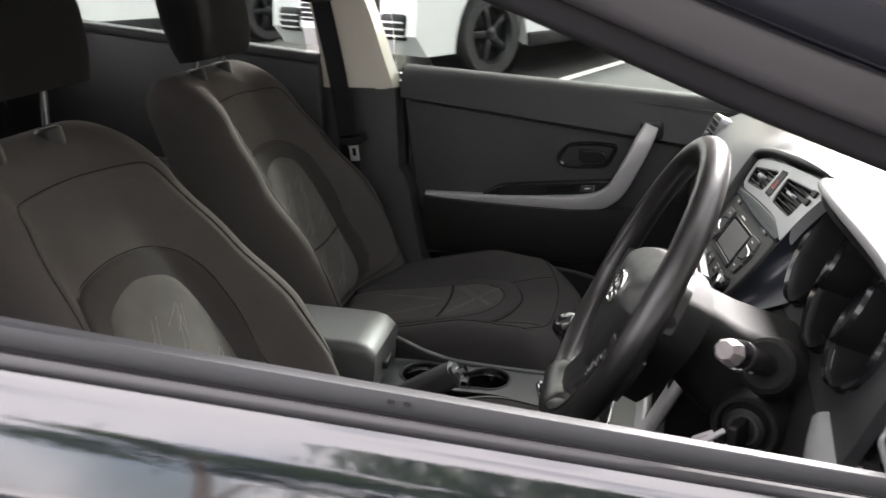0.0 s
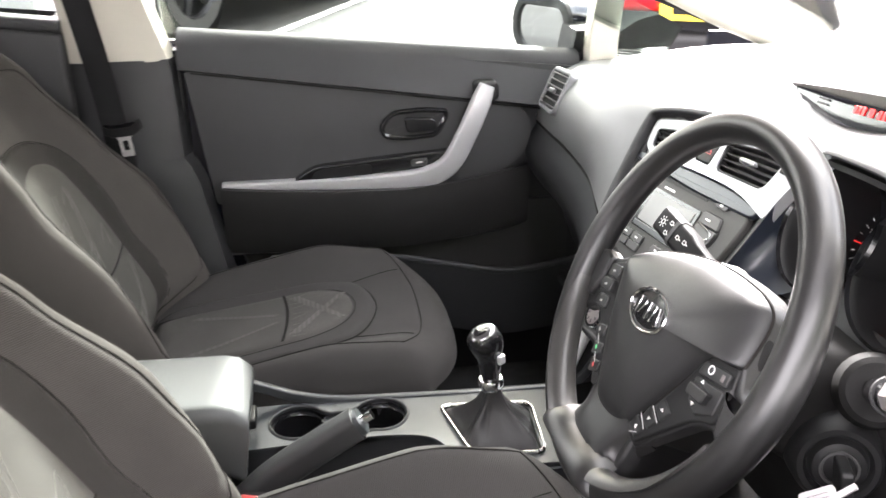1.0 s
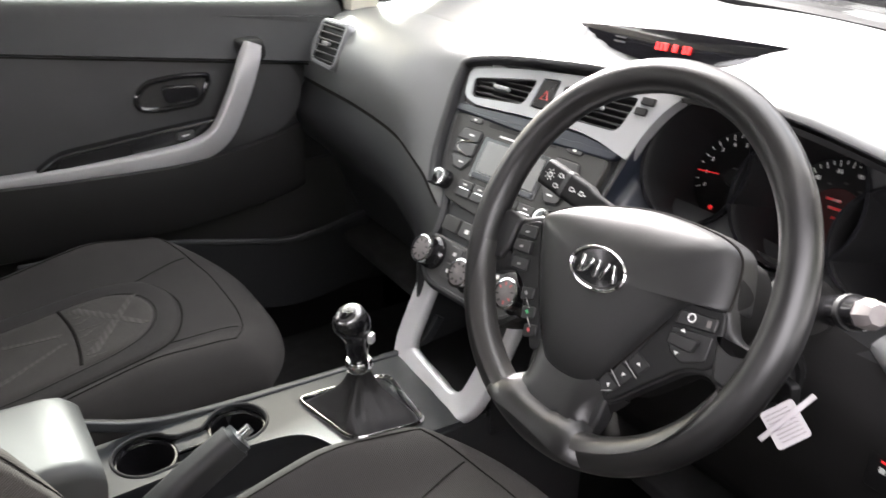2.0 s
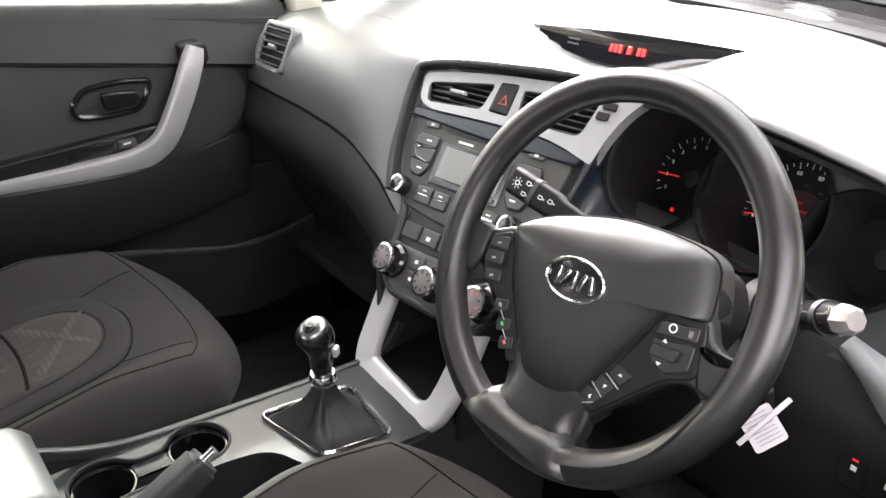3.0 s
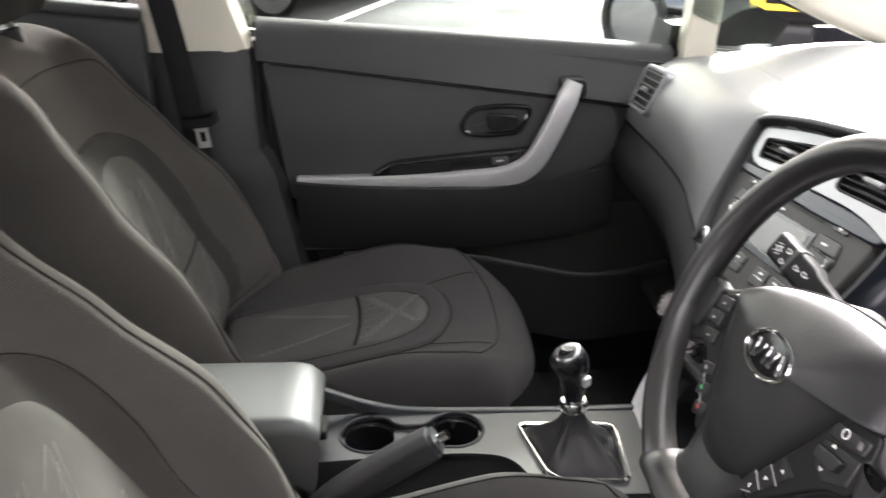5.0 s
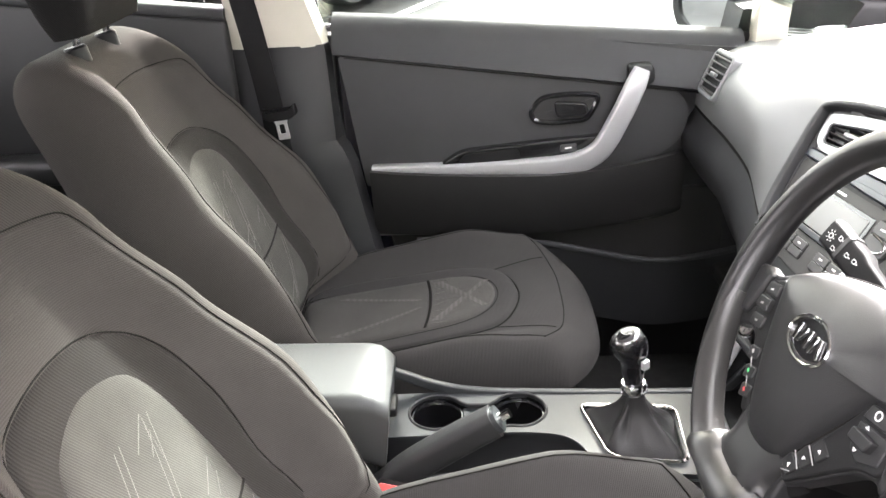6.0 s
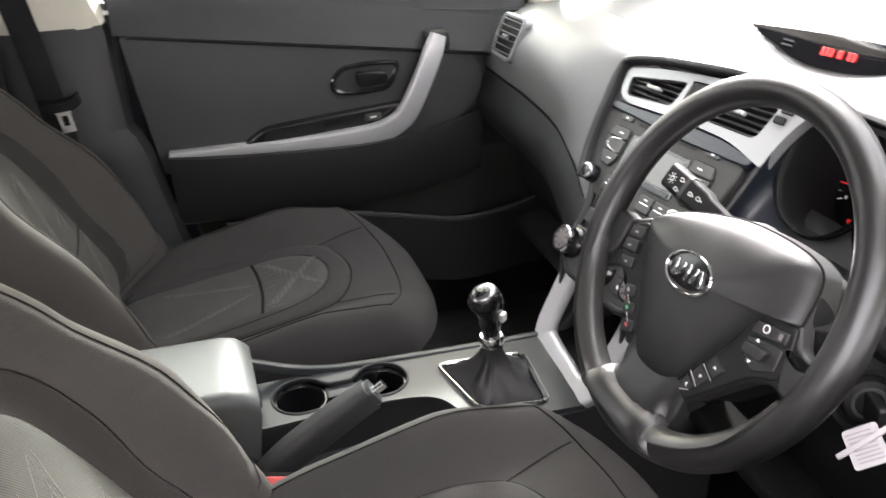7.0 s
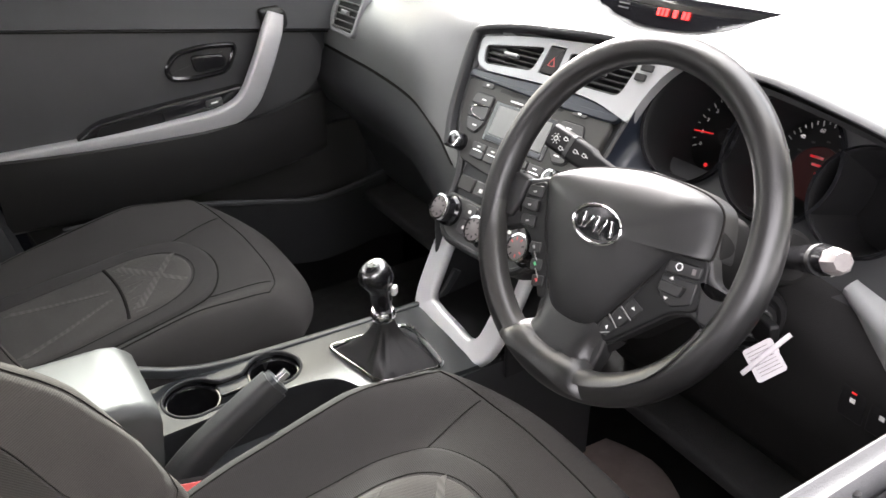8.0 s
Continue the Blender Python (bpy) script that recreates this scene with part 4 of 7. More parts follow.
    # dark seam cord added to draw the groove's shading round the insert
    part("insert_seam_shade", groove(cush_point, mid, 0.0012, 0.0096), STITCH, cush)
    part("crease", tube([cush_point(y, 0.44 + 0.015 * math.cos(y * 4), 0.0137) for y in np.linspace(-0.36, 0.36, 16)], 0.0032, 6, up=(0, 0, 1)), STITCH, ins)
    def band(name, p, q, w0, w1, mat):
        """A flat tapering band pressed into the cushion, from p to q."""
        p, q = Vector(p), Vector(q)
        side = Vector((-(q - p).y, (q - p).x)).normalized()
        rows = [p.lerp(q, t) for t in np.linspace(0, 1, 7)]
        ws = [w0 + (w1 - w0) * t for t in np.linspace(0, 1, 7)]
        part(name, loft([[cush_point(*(c + side * w * k), h) for k, h in ((-1, 0.0138), (-0.8, 0.0151), (0.8, 0.0151), (1, 0.0138))] for c, w in zip(rows, ws)]), mat, ins)
    for p, q, w0, w1 in (((-0.29, 0.475), (0.20, 0.640), 0.020, 0.012), ((0.30, 0.475), (-0.20, 0.635), 0.020, 0.012), ((-0.30, 0.14), (-0.05, 0.42), 0.022, 0.014), ((0.30, 0.14), (0.06, 0.42), 0.022, 0.014)):
        band("embossed_band", p, q, w0, w1, SOFTBAND)
    for k in range(8):
        x = -0.32 + 0.085 * k
        band("embossed_ray", (x, 0.468), (x + 0.035 * (1 if k % 2 else -1) + 0.02, 0.520 + 0.014 * (k % 3)), 0.0075, 0.002, SOFTBAND)
    for sy in (-1, 1):
        part("diagonal_seam", groove(cush_point, [Vector((sy * (0.44 + 0.14 * t), 0.665 + 0.20 * t)) for t in np.linspace(0, 1, 10)], 0.0009, 0.0004, closed=False), STITCH, cush)
    part("front_seam", groove(cush_point, [Vector((y, 0.885 - 0.03 * abs(y) ** 3)) for y in np.linspace(-0.84, 0.84, 22)], 0.0011, 0.0004, closed=False), STITCH, cush)
    for y in (-0.84, 0.84):
        part("side_seam", groove(cush_point, [Vector((y, s)) for s in np.linspace(0.1, 0.867, 16)], 0.0011, 0.0004, closed=False), STITCH, cush)
    # base
    part("side_valance", box(-0.60, -0.245, 0.25, -0.12, -0.215, 0.40, 0.012), BLACK, seat)
    part("side_valance", box(-0.60, 0.215, 0.25, -0.12, 0.245, 0.40, 0.012), BLACK, seat)
    for y in (-0.18, 0.18):
        part("slide_rail", box(-0.58, y - 0.02, 0.16, -0.08, y + 0.02, 0.30, 0.006), BLACK, seat)
    # headrest
    hp = []
    for i in range(13):
        a = i / 12
        r = math.sin(math.pi * (0.08 + 0.84 * a)) ** 0.35
        c = Vector((-0.880 - 0.035 * a, 0, 1.030 + 0.206 * a))
        hp.append([c + Vector((0.895, 0, 0.1)) * (q.y * r) + Vector((0, q.x * (0.9 + 0.1 * r), 0)) for q in rrect(-0.138, -0.055, 0.138, 0.055, 0.045)])
    head = part("headrest", loft(hp), HEADCLOTH_SHADE, seat, "cloth headrest, darkened for shade, on two steel posts", 60)
    for y in (-0.062, 0.062):
        part("post", tube([(-0.884, y, 1.105), (-0.890, y, 1.055), (-0.906, y, 0.92)], 0.006, 10), CHROME, head)
        part("post_sleeve", lathe([(0.007, -0.02), (0.018, -0.02), (0.019, 0.006), (0.016, 0.010), (0.007, 0.011)], pose(-0.898, y, 0.998, 0, -12, 0), 16), BLACK, seat)
    return seat


seat = front_seat("charcoal cloth front passenger seat with grey insert, reclined, empty")
seat.location = (-0.33, SEAT_Y + 0.017, 0.16)
DRV_HEAD = 0.035
drv = copy_thing(seat, pose(-0.33 + 0.122, -SEAT_Y + 0.022, 0.178, 0, -1.5, 0))
tagged(drv, "charcoal cloth driver seat with grey insert, empty, beside the console")

for ob in drv.children:
    if ob.name.startswith("headrest"):
        ob.location.z += DRV_HEAD

bench = thing("rear_bench", (-1.5, 0, 0.16), "dark cloth rear bench seat with upright backrest", "car seat")
part("cushion", box(-1.55, -0.64, 0.30, -1.02, 0.64, 0.50, 0.05), WEB, bench)
part("backrest", box(-0.11, -0.64, 0, 0.08, 0.64, 0.62, 0.05, m=pose(-1.56, 0, 0.44, 0, -18, 0)), WEB, bench)
for y in (-0.38, 0.38):
    part("headrest", box(-1.83, y - 0.13, 1.03, -1.72, y + 0.13, 1.16, 0.04), WEB, bench)

# ---------- dashboard ----------
def along(rows, y):
    """Smooth reading of a table of (y, value, value, ...) rows, y falling."""
    i = 0
    while i < len(rows) - 2 and y < rows[i + 1][0]:
        i += 1
    a, b, c, d = (rows[min(max(i + k, 0), len(rows) - 1)] for k in (-1, 0, 1, 2))
    t = min(1, max(0, (b[0] - y) / (b[0] - c[0])))
    return [0.5 * (2 * q + (r - p) * t + (2 * p - 5 * q + 4 * r - w) * t * t + (3 * q - p - 3 * r + w) * t ** 3) for p, q, r, w in zip(a[1:], b[1:], c[1:], d[1:])]


LIP = [(0.70, 0.262, 0.893), (0.60, 0.246, 0.908), (0.45, 0.235, 0.918), (0.30, 0.228, 0.921), (0.17, 0.242, 0.920), (-0.01, 0.270, 0.932), (-0.18, 0.280, 0.951), (-0.25, 0.245, 0.975), (-0.38, 0.230, 0.986), (-0.50, 0.250, 0.966), (-0.60, 0.265, 0.940), (-0.70, 0.290, 0.905)]
SEAMLINE = [(0.70, 0.188, 0.770), (0.60, 0.184, 0.773), (0.45, 0.184, 0.773), (0.30, 0.177, 0.766), (0.18, 0.156, 0.744), (0.09, 0.138, 0.712)]
dash = thing("dashboard", (0.5, 0.0, 0.45), "grey grained plastic dashboard, bleached by daylight on top", "dashboard")


def smooth(a, b, x):
    t = min(1, max(0, (x - a) / (b - a)))
    return t * t * (3 - 2 * t)


def lens_z(y):
    return 0.949 + 0.040 * (0.170 - y) / 0.398


def top_z(x, y):
    xl, zl = along(LIP, y)
    back = 0.946 + 0.006 * math.cos(y * 3) - 0.03 * smooth(0.5, 0.72, abs(y))
    z = zl + (back - zl) * smooth(xl + 0.06, 0.62, x)
    w = smooth(0.38, 0.205, abs(y + 0.029))
    zc = lens_z(y)
    k = math.sin(math.pi * min(1, max(0, (0.170 - y) / 0.398))) ** 0.75 if -0.228 < y < 0.170 else 0.0
    t = zl + (zc - 0.047 * k - zl) * smooth(xl + 0.02, 0.41, x) + 0.055 * k * smooth(0.438, 0.460, x)
    t += (back - zc - 0.010) * smooth(0.49, 0.85, x)
    return z + (t - z) * w


def pad_profile(y):
    """Section of the passenger side: one big curve from the seam over the shoulder on to the top."""
    xl, zl = along(LIP, y)
    xs, zs = along(SEAMLINE, max(y, 0.10))
    s, c = Vector((xs, zs)), Vector((xl - 0.014, zl + 0.010))
    d = c - s
    n = Vector((-d.y, d.x)).normalized() * 0.016
    q = Vector((xl + 0.115, top_z(xl + 0.115, y) - 0.002))
    p = s + d * 0.42
    pts = [s + d * 0.42 * t + n * math.sin(math.pi * 0.5 * t) for t in np.linspace(0, 1, 9)]
    b0, b1, b2, b3 = p + n, p + n * 0.9 + d * 0.36, q + Vector((-0.085, 0.008)), q
    pts += [b0 * (1 - t) ** 3 + 3 * b1 * t * (1 - t) ** 2 + 3 * b2 * t * t * (1 - t) + b3 * t ** 3 for t in np.linspace(0, 1, 19)[1:]]
    return pts


def passenger_face(u, v):
    y = 0.71 - (0.592 + 0.038 * smooth(0.75, 0.0, v)) * u
    pts = pad_profile(y)
    k = v * (len(pts) - 1)
    i = min(int(k), len(pts) - 2)
    p = pts[i].lerp(pts[i + 1], k - i)
    flush = 0.1119 + 0.6166 * (p.y - 0.6753) + 0.003
    k = smooth(0.62, 0.98, u) * smooth(0.85, 0.45, v)
    return (p.x * (1 - k) + flush * k, y, p.y)


def top_pad(u, v):
    y = 0.71 - 1.42 * v
    xl, zl = along(LIP, y)
    xe = 0.93 - 0.09 * (2 * v - 1) ** 2
    r = 0.016 - 0.009 * smooth(0.05, -0.15, y)
    k = smooth(0.134, 0.158, y)
    if u < 0.12:
        a = (1 - u / 0.12) * math.pi / 2
        x0, z0 = xl + r - r * math.sin(a), zl - r * (1 - math.cos(a))
        return (x0 + (0.062 + 0.01 * u) * k, y, z0 + (top_z(xl + 0.075, y) - 0.018 - z0) * k)
    x = xl + r + 0.06 * k + (xe - xl - r - 0.06 * k) * ((u - 0.12) / 0.88)
    return (x, y, top_z(x, y) - 0.014 * k * smooth(xl + 0.114, xl + 0.080, x))


part("top_pad", sheet(top_pad, 90, 130, -0.012), DASH, dash, "grey soft grained dash top", 70)
part("passenger_pad", sheet(passenger_face, 60, 54, 0.012), DASH, dash, "grey soft grained pad over the glovebox", 70)


def glove(u, v):
    y = 0.71 - 0.615 * u
    xs, zs = along(SEAMLINE, y)
    return (xs + 0.012 - 0.026 * math.sin(math.pi * min(1, v * 2.2)) + 0.03 * smooth(0.3, 0.6, v) + 0.08 * v * v, y, zs - 0.010 - 0.30 * v)


gl = part("glovebox", sheet(glove, 24, 14, 0.012), DASH_LOW, dash, "dark glovebox lid")
part("seam", sweep([(along(SEAMLINE, y)[0] + 0.006, y, along(SEAMLINE, y)[1] - 0.006) for y in np.linspace(0.70, 0.115, 26)], rrect(-0.006, -0.006, 0.006, 0.006, 0.003)), STITCH, dash)
part("under_tray", box(0.24, -0.70, 0.40, 0.86, 0.70, 0.43, 0.01), CARPET, dash)
part("end_cap", box(0.26, 0.66, 0.42, 0.90, 0.71, 0.86, 0.02), DASH_LOW, dash)
part("end_cap", box(0.30, -0.71, 0.42, 0.90, -0.66, 0.86, 0.02), DASH_LOW, dash)


def slats(m, outline, n, parent, depth=0.03, gap=0.0, vertical=False, tilt=12, mat=None):
    """A row of louvre blades inside an outline."""
    xs, ys = [p.x for p in outline], [p.y for p in outline]
    lo, hi = (min(xs), max(xs)) if vertical else (min(ys), max(ys))
    for k in range(n):
        c = lo + (hi - lo) * (k + 0.5) / n
        a = [p.y if vertical else p.x for i, p in enumerate(outline)]
        cross = []
        for i in range(len(outline)):
            p, q = outline[i - 1], outline[i]
            pv, qv = (p.x, q.x) if vertical else (p.y, q.y)
            if (pv - c) * (qv - c) < 0:
                t = (c - pv) / (qv - pv)
                cross.append(p.y + (q.y - p.y) * t if vertical else p.x + (q.x - p.x) * t)
        if len(cross) < 2:
            continue
        lo2, hi2 = min(cross) + gap, max(cross) - gap
        mm = m @ Matrix.Translation((c, 0, -0.012) if vertical else (0, c, -0.012)) @ Matrix.Rotation(radians(tilt), 4, "Y" if vertical else "X")
        b = box(-0.0012, lo2, -depth / 2, 0.0012, hi2, depth / 2, 0.0006, m=mm, seg=1) if vertical else box(lo2, -0.0012, -depth / 2, hi2, 0.0012, depth / 2, 0.0006, m=mm, seg=1)
        part("slat", b, mat or BLACK, parent)


# passenger side vent
VP = plane((0.195, 0.574, 0.857), (0.006, -0.111, 0.003), (0.040, -0.006, 0.084))
vo = rpoly([(-0.042, 0.036), (0.044, 0.038), (0.040, -0.039), (-0.038, -0.036)], 0.010)
pv = part("side_vent", ring_frame(inset(vo, -0.008), 0.009, -0.04, 0.008, VP), VENTGREY, dash, "silver framed side air vent with black slats")
part("vent_throat", prism(vo, -0.012, 0.0035, m=VP), BLACK, pv)
slats(at(VP, 0, 0, 0.017), vo, 6, pv, 0.009, mat=BUTTON)
part("vent_tab", box(-0.012, -0.004, 0, 0.012, 0.004, 0.008, 0.002, m=at(VP, 0.0, -0.002, 0.005)), VENTGREY, pv)
part("airbag_lettering", box(-0.010, -0.0015, 0, 0.010, 0.0015, 0.0006, m=at(plane((0.168, 0.49, 0.79), (-0.2, -0.95, 0), (0.1, 0, 1)), 0, 0, 0.0)), BUTTON, dash)

# centre stack
ROLL = (0, -0.9976, 0.07)
SM = plane((0.1119, -0.0342, 0.6753), (0.0545, -0.9958, 0.0738), (0.5226, 0.0914, 0.8476))
P2 = lambda *p: [Vector(q) for q in p]
sb = rpoly([(-0.195, 0.30), (-0.186, 0.21), (-0.168, 0.13), (-0.125, 0.072), (-0.118, 0.03), (-0.118, -0.02), (-0.085, -0.052), (0.085, -0.052), (0.118, -0.02), (0.118, 0.03), (0.125, 0.072), (0.160, 0.12), (0.172, 0.20), (0.176, 0.30)], [0.02, 0.04, 0.05, 0.03, 0.02, 0.03, 0.05, 0.05, 0.03, 0.02, 0.03, 0.05, 0.04, 0.02])
stack = part("control_panel", prism(sb, -0.16, -0.004, 0.006, SM), DASH_LOW, dash, "centre stack with radio and heater controls")
part("stack_bezel", ring_frame(sb, 0.014, -0.05, 0.006, SM, 0.005), DASH_LOW, stack)
rp = rpoly([(-0.178, 0.208), (-0.170, 0.14), (-0.140, 0.080), (-0.02, 0.066), (0.112, 0.078), (0.138, 0.14), (0.146, 0.208), (0, 0.210)], [0.02, 0.04, 0.04, 0.1, 0.04, 0.04, 0.02, 0.1])
radio = part("radio_panel", prism(rp, -0.01, 0.005, 0.003, SM), RADIO, stack, "warm grey radio panel with buttons and grey screen")


def button(pts, parent, mat=BUTTON, z=0.005, h=0.004, mark=None, name="button"):
    b = part(name, prism(pts, z - 0.002, z + h, 0.0012, SM), mat, parent)
    return b


def small(x, y, w, h, parent, mat=MARK, z=0.0095, rot=0.0, name="marking", m=None):
    """A flat printed bar."""
    part(name, box(-w / 2, -h / 2, 0, w / 2, h / 2, 0.0005, m=at(m or SM, x, y, z, rot)), mat, parent)


part("fascia_band", prism(rpoly([(-0.176, 0.207), (-0.10, 0.205), (0.02, 0.200), (0.15, 0.202), (0.158, 0.215), (0.10, 0.225), (0.0, 0.226), (-0.14, 0.221), (-0.172, 0.222)], [0.004, 0.05, 0.05, 0.01, 0.01, 0.05, 0.05, 0.03, 0.006]), 0.0, 0.0085, 0.003, SM), FASCIA_SKY, stack, "black satin band under the vents, tinted with reflected sky blue")
part("radio_screen_frame", prism(rrect(-0.089, 0.119, 0.053, 0.183, 0.004), 0.003, 0.0062, 0.001, SM), PIANO, stack)
part("radio_screen", prism(rrect(-0.078, 0.131, 0.044, 0.177, 0.002), 0.005, 0.0072, m=SM), LCD, stack, "pale grey unlit radio screen")
part("screen_sill", prism(rrect(-0.082, 0.121, 0.046, 0.1285, 0.002), 0.005, 0.0078, 0.001, SM), FASCIA_SKY, stack)
RX0 = -0.018
for sx in (-1, 1):
    X = lambda *p: P2(*[(RX0 + sx * x, y) for x, y in p])[::sx]
    part("button_seat", prism(rpoly(X((0.076, 0.188), (0.122, 0.188), (0.131, 0.160), (0.115, 0.124), (0.090, 0.121), (0.076, 0.138)), 0.008), 0.003, 0.0056, 0.0006, SM), BLACK, stack)
    for pts in (((0.079, 0.1855), (0.120, 0.1855), (0.126, 0.1690), (0.079, 0.1690)), ((0.079, 0.1670), (0.1265, 0.1670), (0.1225, 0.1470), (0.079, 0.1470)), ((0.079, 0.1450), (0.1215, 0.1450), (0.1125, 0.1265), (0.091, 0.1240), (0.079, 0.1390))):
        part("button", prism(rpoly(X(*pts), 0.004), 0.003, 0.0085, 0.0012, SM), BUTTON, stack)
    small(RX0 + sx * 0.097, 0.177, 0.010, 0.0022, stack, z=0.0085)
    small(RX0 + sx * 0.096, 0.135, 0.010, 0.0022, stack, z=0.0085)
    part("chrome_clip", tube([SM @ Vector((RX0 + sx * x, y, 0.0086)) for x, y in spline([(0.086, 0.168), (0.112, 0.1645), (0.119, 0.157), (0.110, 0.150), (0.086, 0.1455)], 5, closed=False)], 0.0016, 8, up=SM.col[2].xyz), CHROME, stack, "bright chrome outline of the seek button")
    rk = part("radio_knob", lathe([(0.002, 0.004), (0.0145, 0.004), (0.0145, 0.012), (0.012, 0.022), (0.011, 0.0235), (0.002, 0.0245)], at(SM, RX0 + sx * 0.113, 0.102), 26), PIANO, stack, "black radio knob with chrome ring")
    part("chrome_ring", lathe([(0.0108, 0.0205), (0.0135, 0.0215), (0.0128, 0.0245), (0.0098, 0.0248)], at(SM, RX0 + sx * 0.113, 0.102), 26, caps=False), CHROME, rk)
    for k in range(2):
        x = RX0 + sx * (0.066 - 0.035 * k)
        part("preset_seat", prism(rrect(x - 0.017, 0.0865, x + 0.017, 0.1135, 0.004), 0.003, 0.0058, 0.0006, SM), BLACK, stack)
        for y0, y1 in ((0.088, 0.0995), (0.1005, 0.112)):
            part("preset_button", prism(rrect(x - 0.0158, y0, x + 0.0158, y1, 0.003), 0.003, 0.0078, 0.001, SM), BUTTON, stack)
        small(x, 0.1000, 0.020, 0.0016, stack, CHROME, z=0.0079)
        small(x, 0.1062, 0.008, 0.0022, stack, z=0.0079)
part("disc_slot", prism(rrect(-0.091, 0.1965, 0.050, 0.2025, 0.002), 0.004, 0.0056, m=SM), BLACK, stack)
for x in (-0.122, 0.086):
    part("button", prism(rrect(x - 0.014, 0.1965, x + 0.014, 0.2055, 0.004), 0.003, 0.0075, 0.001, SM), BUTTON, stack)
    small(x, 0.201, 0.006, 0.003, stack, z=0.0076)
small(-0.045, 0.1885, 0.030, 0.003, stack, z=0.0052)

# row of switches under the radio
for k in range(3):
    x = -0.080 + 0.040 * k
    part("switch", prism(rrect(x - 0.018, 0.034, x + 0.018, 0.057, 0.003), 0.0, 0.007, 0.002, SM), RADIO if k == 0 else BUTTON, stack)
    if k:
        small(x, 0.044, 0.008, 0.006, stack, z=0.0071)
# heater panel
hp = rpoly([(-0.122, 0.024), (-0.118, -0.018), (-0.085, -0.046), (0.09, -0.046), (0.122, -0.018), (0.126, 0.024)], [0.012, 0.02, 0.04, 0.04, 0.02, 0.012])
part("heater_panel", prism(hp, -0.01, 0.004, 0.003, SM), BUTTON, stack)
for k, x in enumerate((-0.090, 0.004, 0.100)):
    y = -0.004 - 0.006 * (k == 1)
    kn = part("heater_knob", lathe([(0.003, 0.0), (0.026, 0.0), (0.025, 0.010), (0.021, 0.014), (0.0205, 0.028), (0.0185, 0.030)], at(SM, x, y), 32), PIANO, stack, "round heater knob with chrome rim")
    part("chrome_rim", lathe([(0.0178, 0.0285), (0.0212, 0.0275), (0.0208, 0.0315), (0.0178, 0.0320)], at(SM, x, y), 32, caps=False), CHROME, kn)
    part("knob_face", lathe([(0.001, 0.0325), (0.010, 0.0320), (0.0180, 0.0305)], at(SM, x, y), 32), CAPGREY, kn)
    for j in range(8):
        a = radians(45 * j + 20)
        col = BLACK if k < 2 or j in (0, 4, 5) else RED
        part("marking", box(-0.0022, -0.001, 0, 0.0022, 0.001, 0.0005, m=at(SM, x + 0.0125 * math.cos(a), y + 0.0125 * math.sin(a), 0.0322, math.degrees(a))), col, kn)
for x, y in ((-0.044, 0.008), (-0.044, -0.018), (0.052, 0.008), (0.052, -0.018)):
    part("heater_button", prism(rrect(x - 0.014, y - 0.011, x + 0.014, y + 0.011, 0.005), 0.002, 0.007, 0.0015, SM), BUTTON, stack)
    small(x, y, 0.006, 0.005, stack, z=0.0071)

# silver vent surround that runs on round the dials
VL = rpoly([(-0.163, 0.262), (-0.030, 0.280), (-0.040, 0.240), (-0.153, 0.232)], [0.010, 0.008, 0.010, 0.010])
VR = rpoly([(0.022, 0.280), (0.152, 0.287), (0.140, 0.238), (0.030, 0.238)], [0.008, 0.008, 0.012, 0.010])
HZ = rpoly([(-0.021, 0.284), (0.013, 0.286), (0.012, 0.240), (-0.026, 0.240)], 0.004)
so = rpoly([(-0.180, 0.273), (-0.10, 0.287), (0.0, 0.296), (0.16, 0.304), (0.222, 0.307), (0.196, 0.280), (0.180, 0.245), (0.172, 0.208), (0.10, 0.226), (0.0, 0.227), (-0.14, 0.222), (-0.170, 0.232)], [0.012, 0.05, 0.05, 0.05, 0.006, 0.04, 0.04, 0.006, 0.05, 0.05, 0.03, 0.02])
sur = part("vent_surround", holed(so, [inset(VL, 0.0), HZ, VR], -0.006, 0.010, SM), SILVER, dash, "silver painted vent surround")
for vv in (VL, VR):
    vent = part("centre_vent", ring_frame(vv, 0.003, -0.03, 0.0085, SM, 0.001), BLACK, dash, "black air vent with slats and silver tab")
    part("vent_throat", prism(vv, -0.040, -0.032, m=SM), BLACK, vent)
    slats(at(SM, 0, 0, 0.008), inset(vv, 0.002), 5, vent, 0.022, tilt=-18)
    c = sum(vv, Vector((0, 0))) / len(vv)
    part("vent_tab", box(-0.016, -0.0035, 0, 0.016, 0.0035, 0.010, 0.003, m=at(SM, c.x, c.y + 0.002, 0.004)), SILVER, vent)
hz = part("hazard_switch", prism(inset(HZ, 0.0015), -0.004, 0.0105, 0.002, SM), BLACK, dash, "black hazard switch with red triangle")
tri_o = P2((-0.0115, 0.254), (0.0035, 0.254), (-0.004, 0.268))
part("triangle", ring_frame(tri_o, 0.0018, 0.010, 0.0114, SM, 0.0003), RED, hz)
part("brow", sweep([SM @ Vector((x, y, 0.004)) for x, y in spline([(-0.150, 0.09), (-0.172, 0.14), (-0.187, 0.21), (-0.194, 0.262), (-0.182, 0.284), (-0.10, 0.299), (0.0, 0.307), (0.1, 0.313), (0.160, 0.3145)], 6, closed=False)], rrect(-0.006, -0.016, 0.006, 0.017, 0.005), up=SM.col[2].xyz, scale=lambda t: 1 - 0.8 * max(0, (t - 0.80) / 0.20)), DASH_LOW, dash, "dark rounded edge round the control panel")
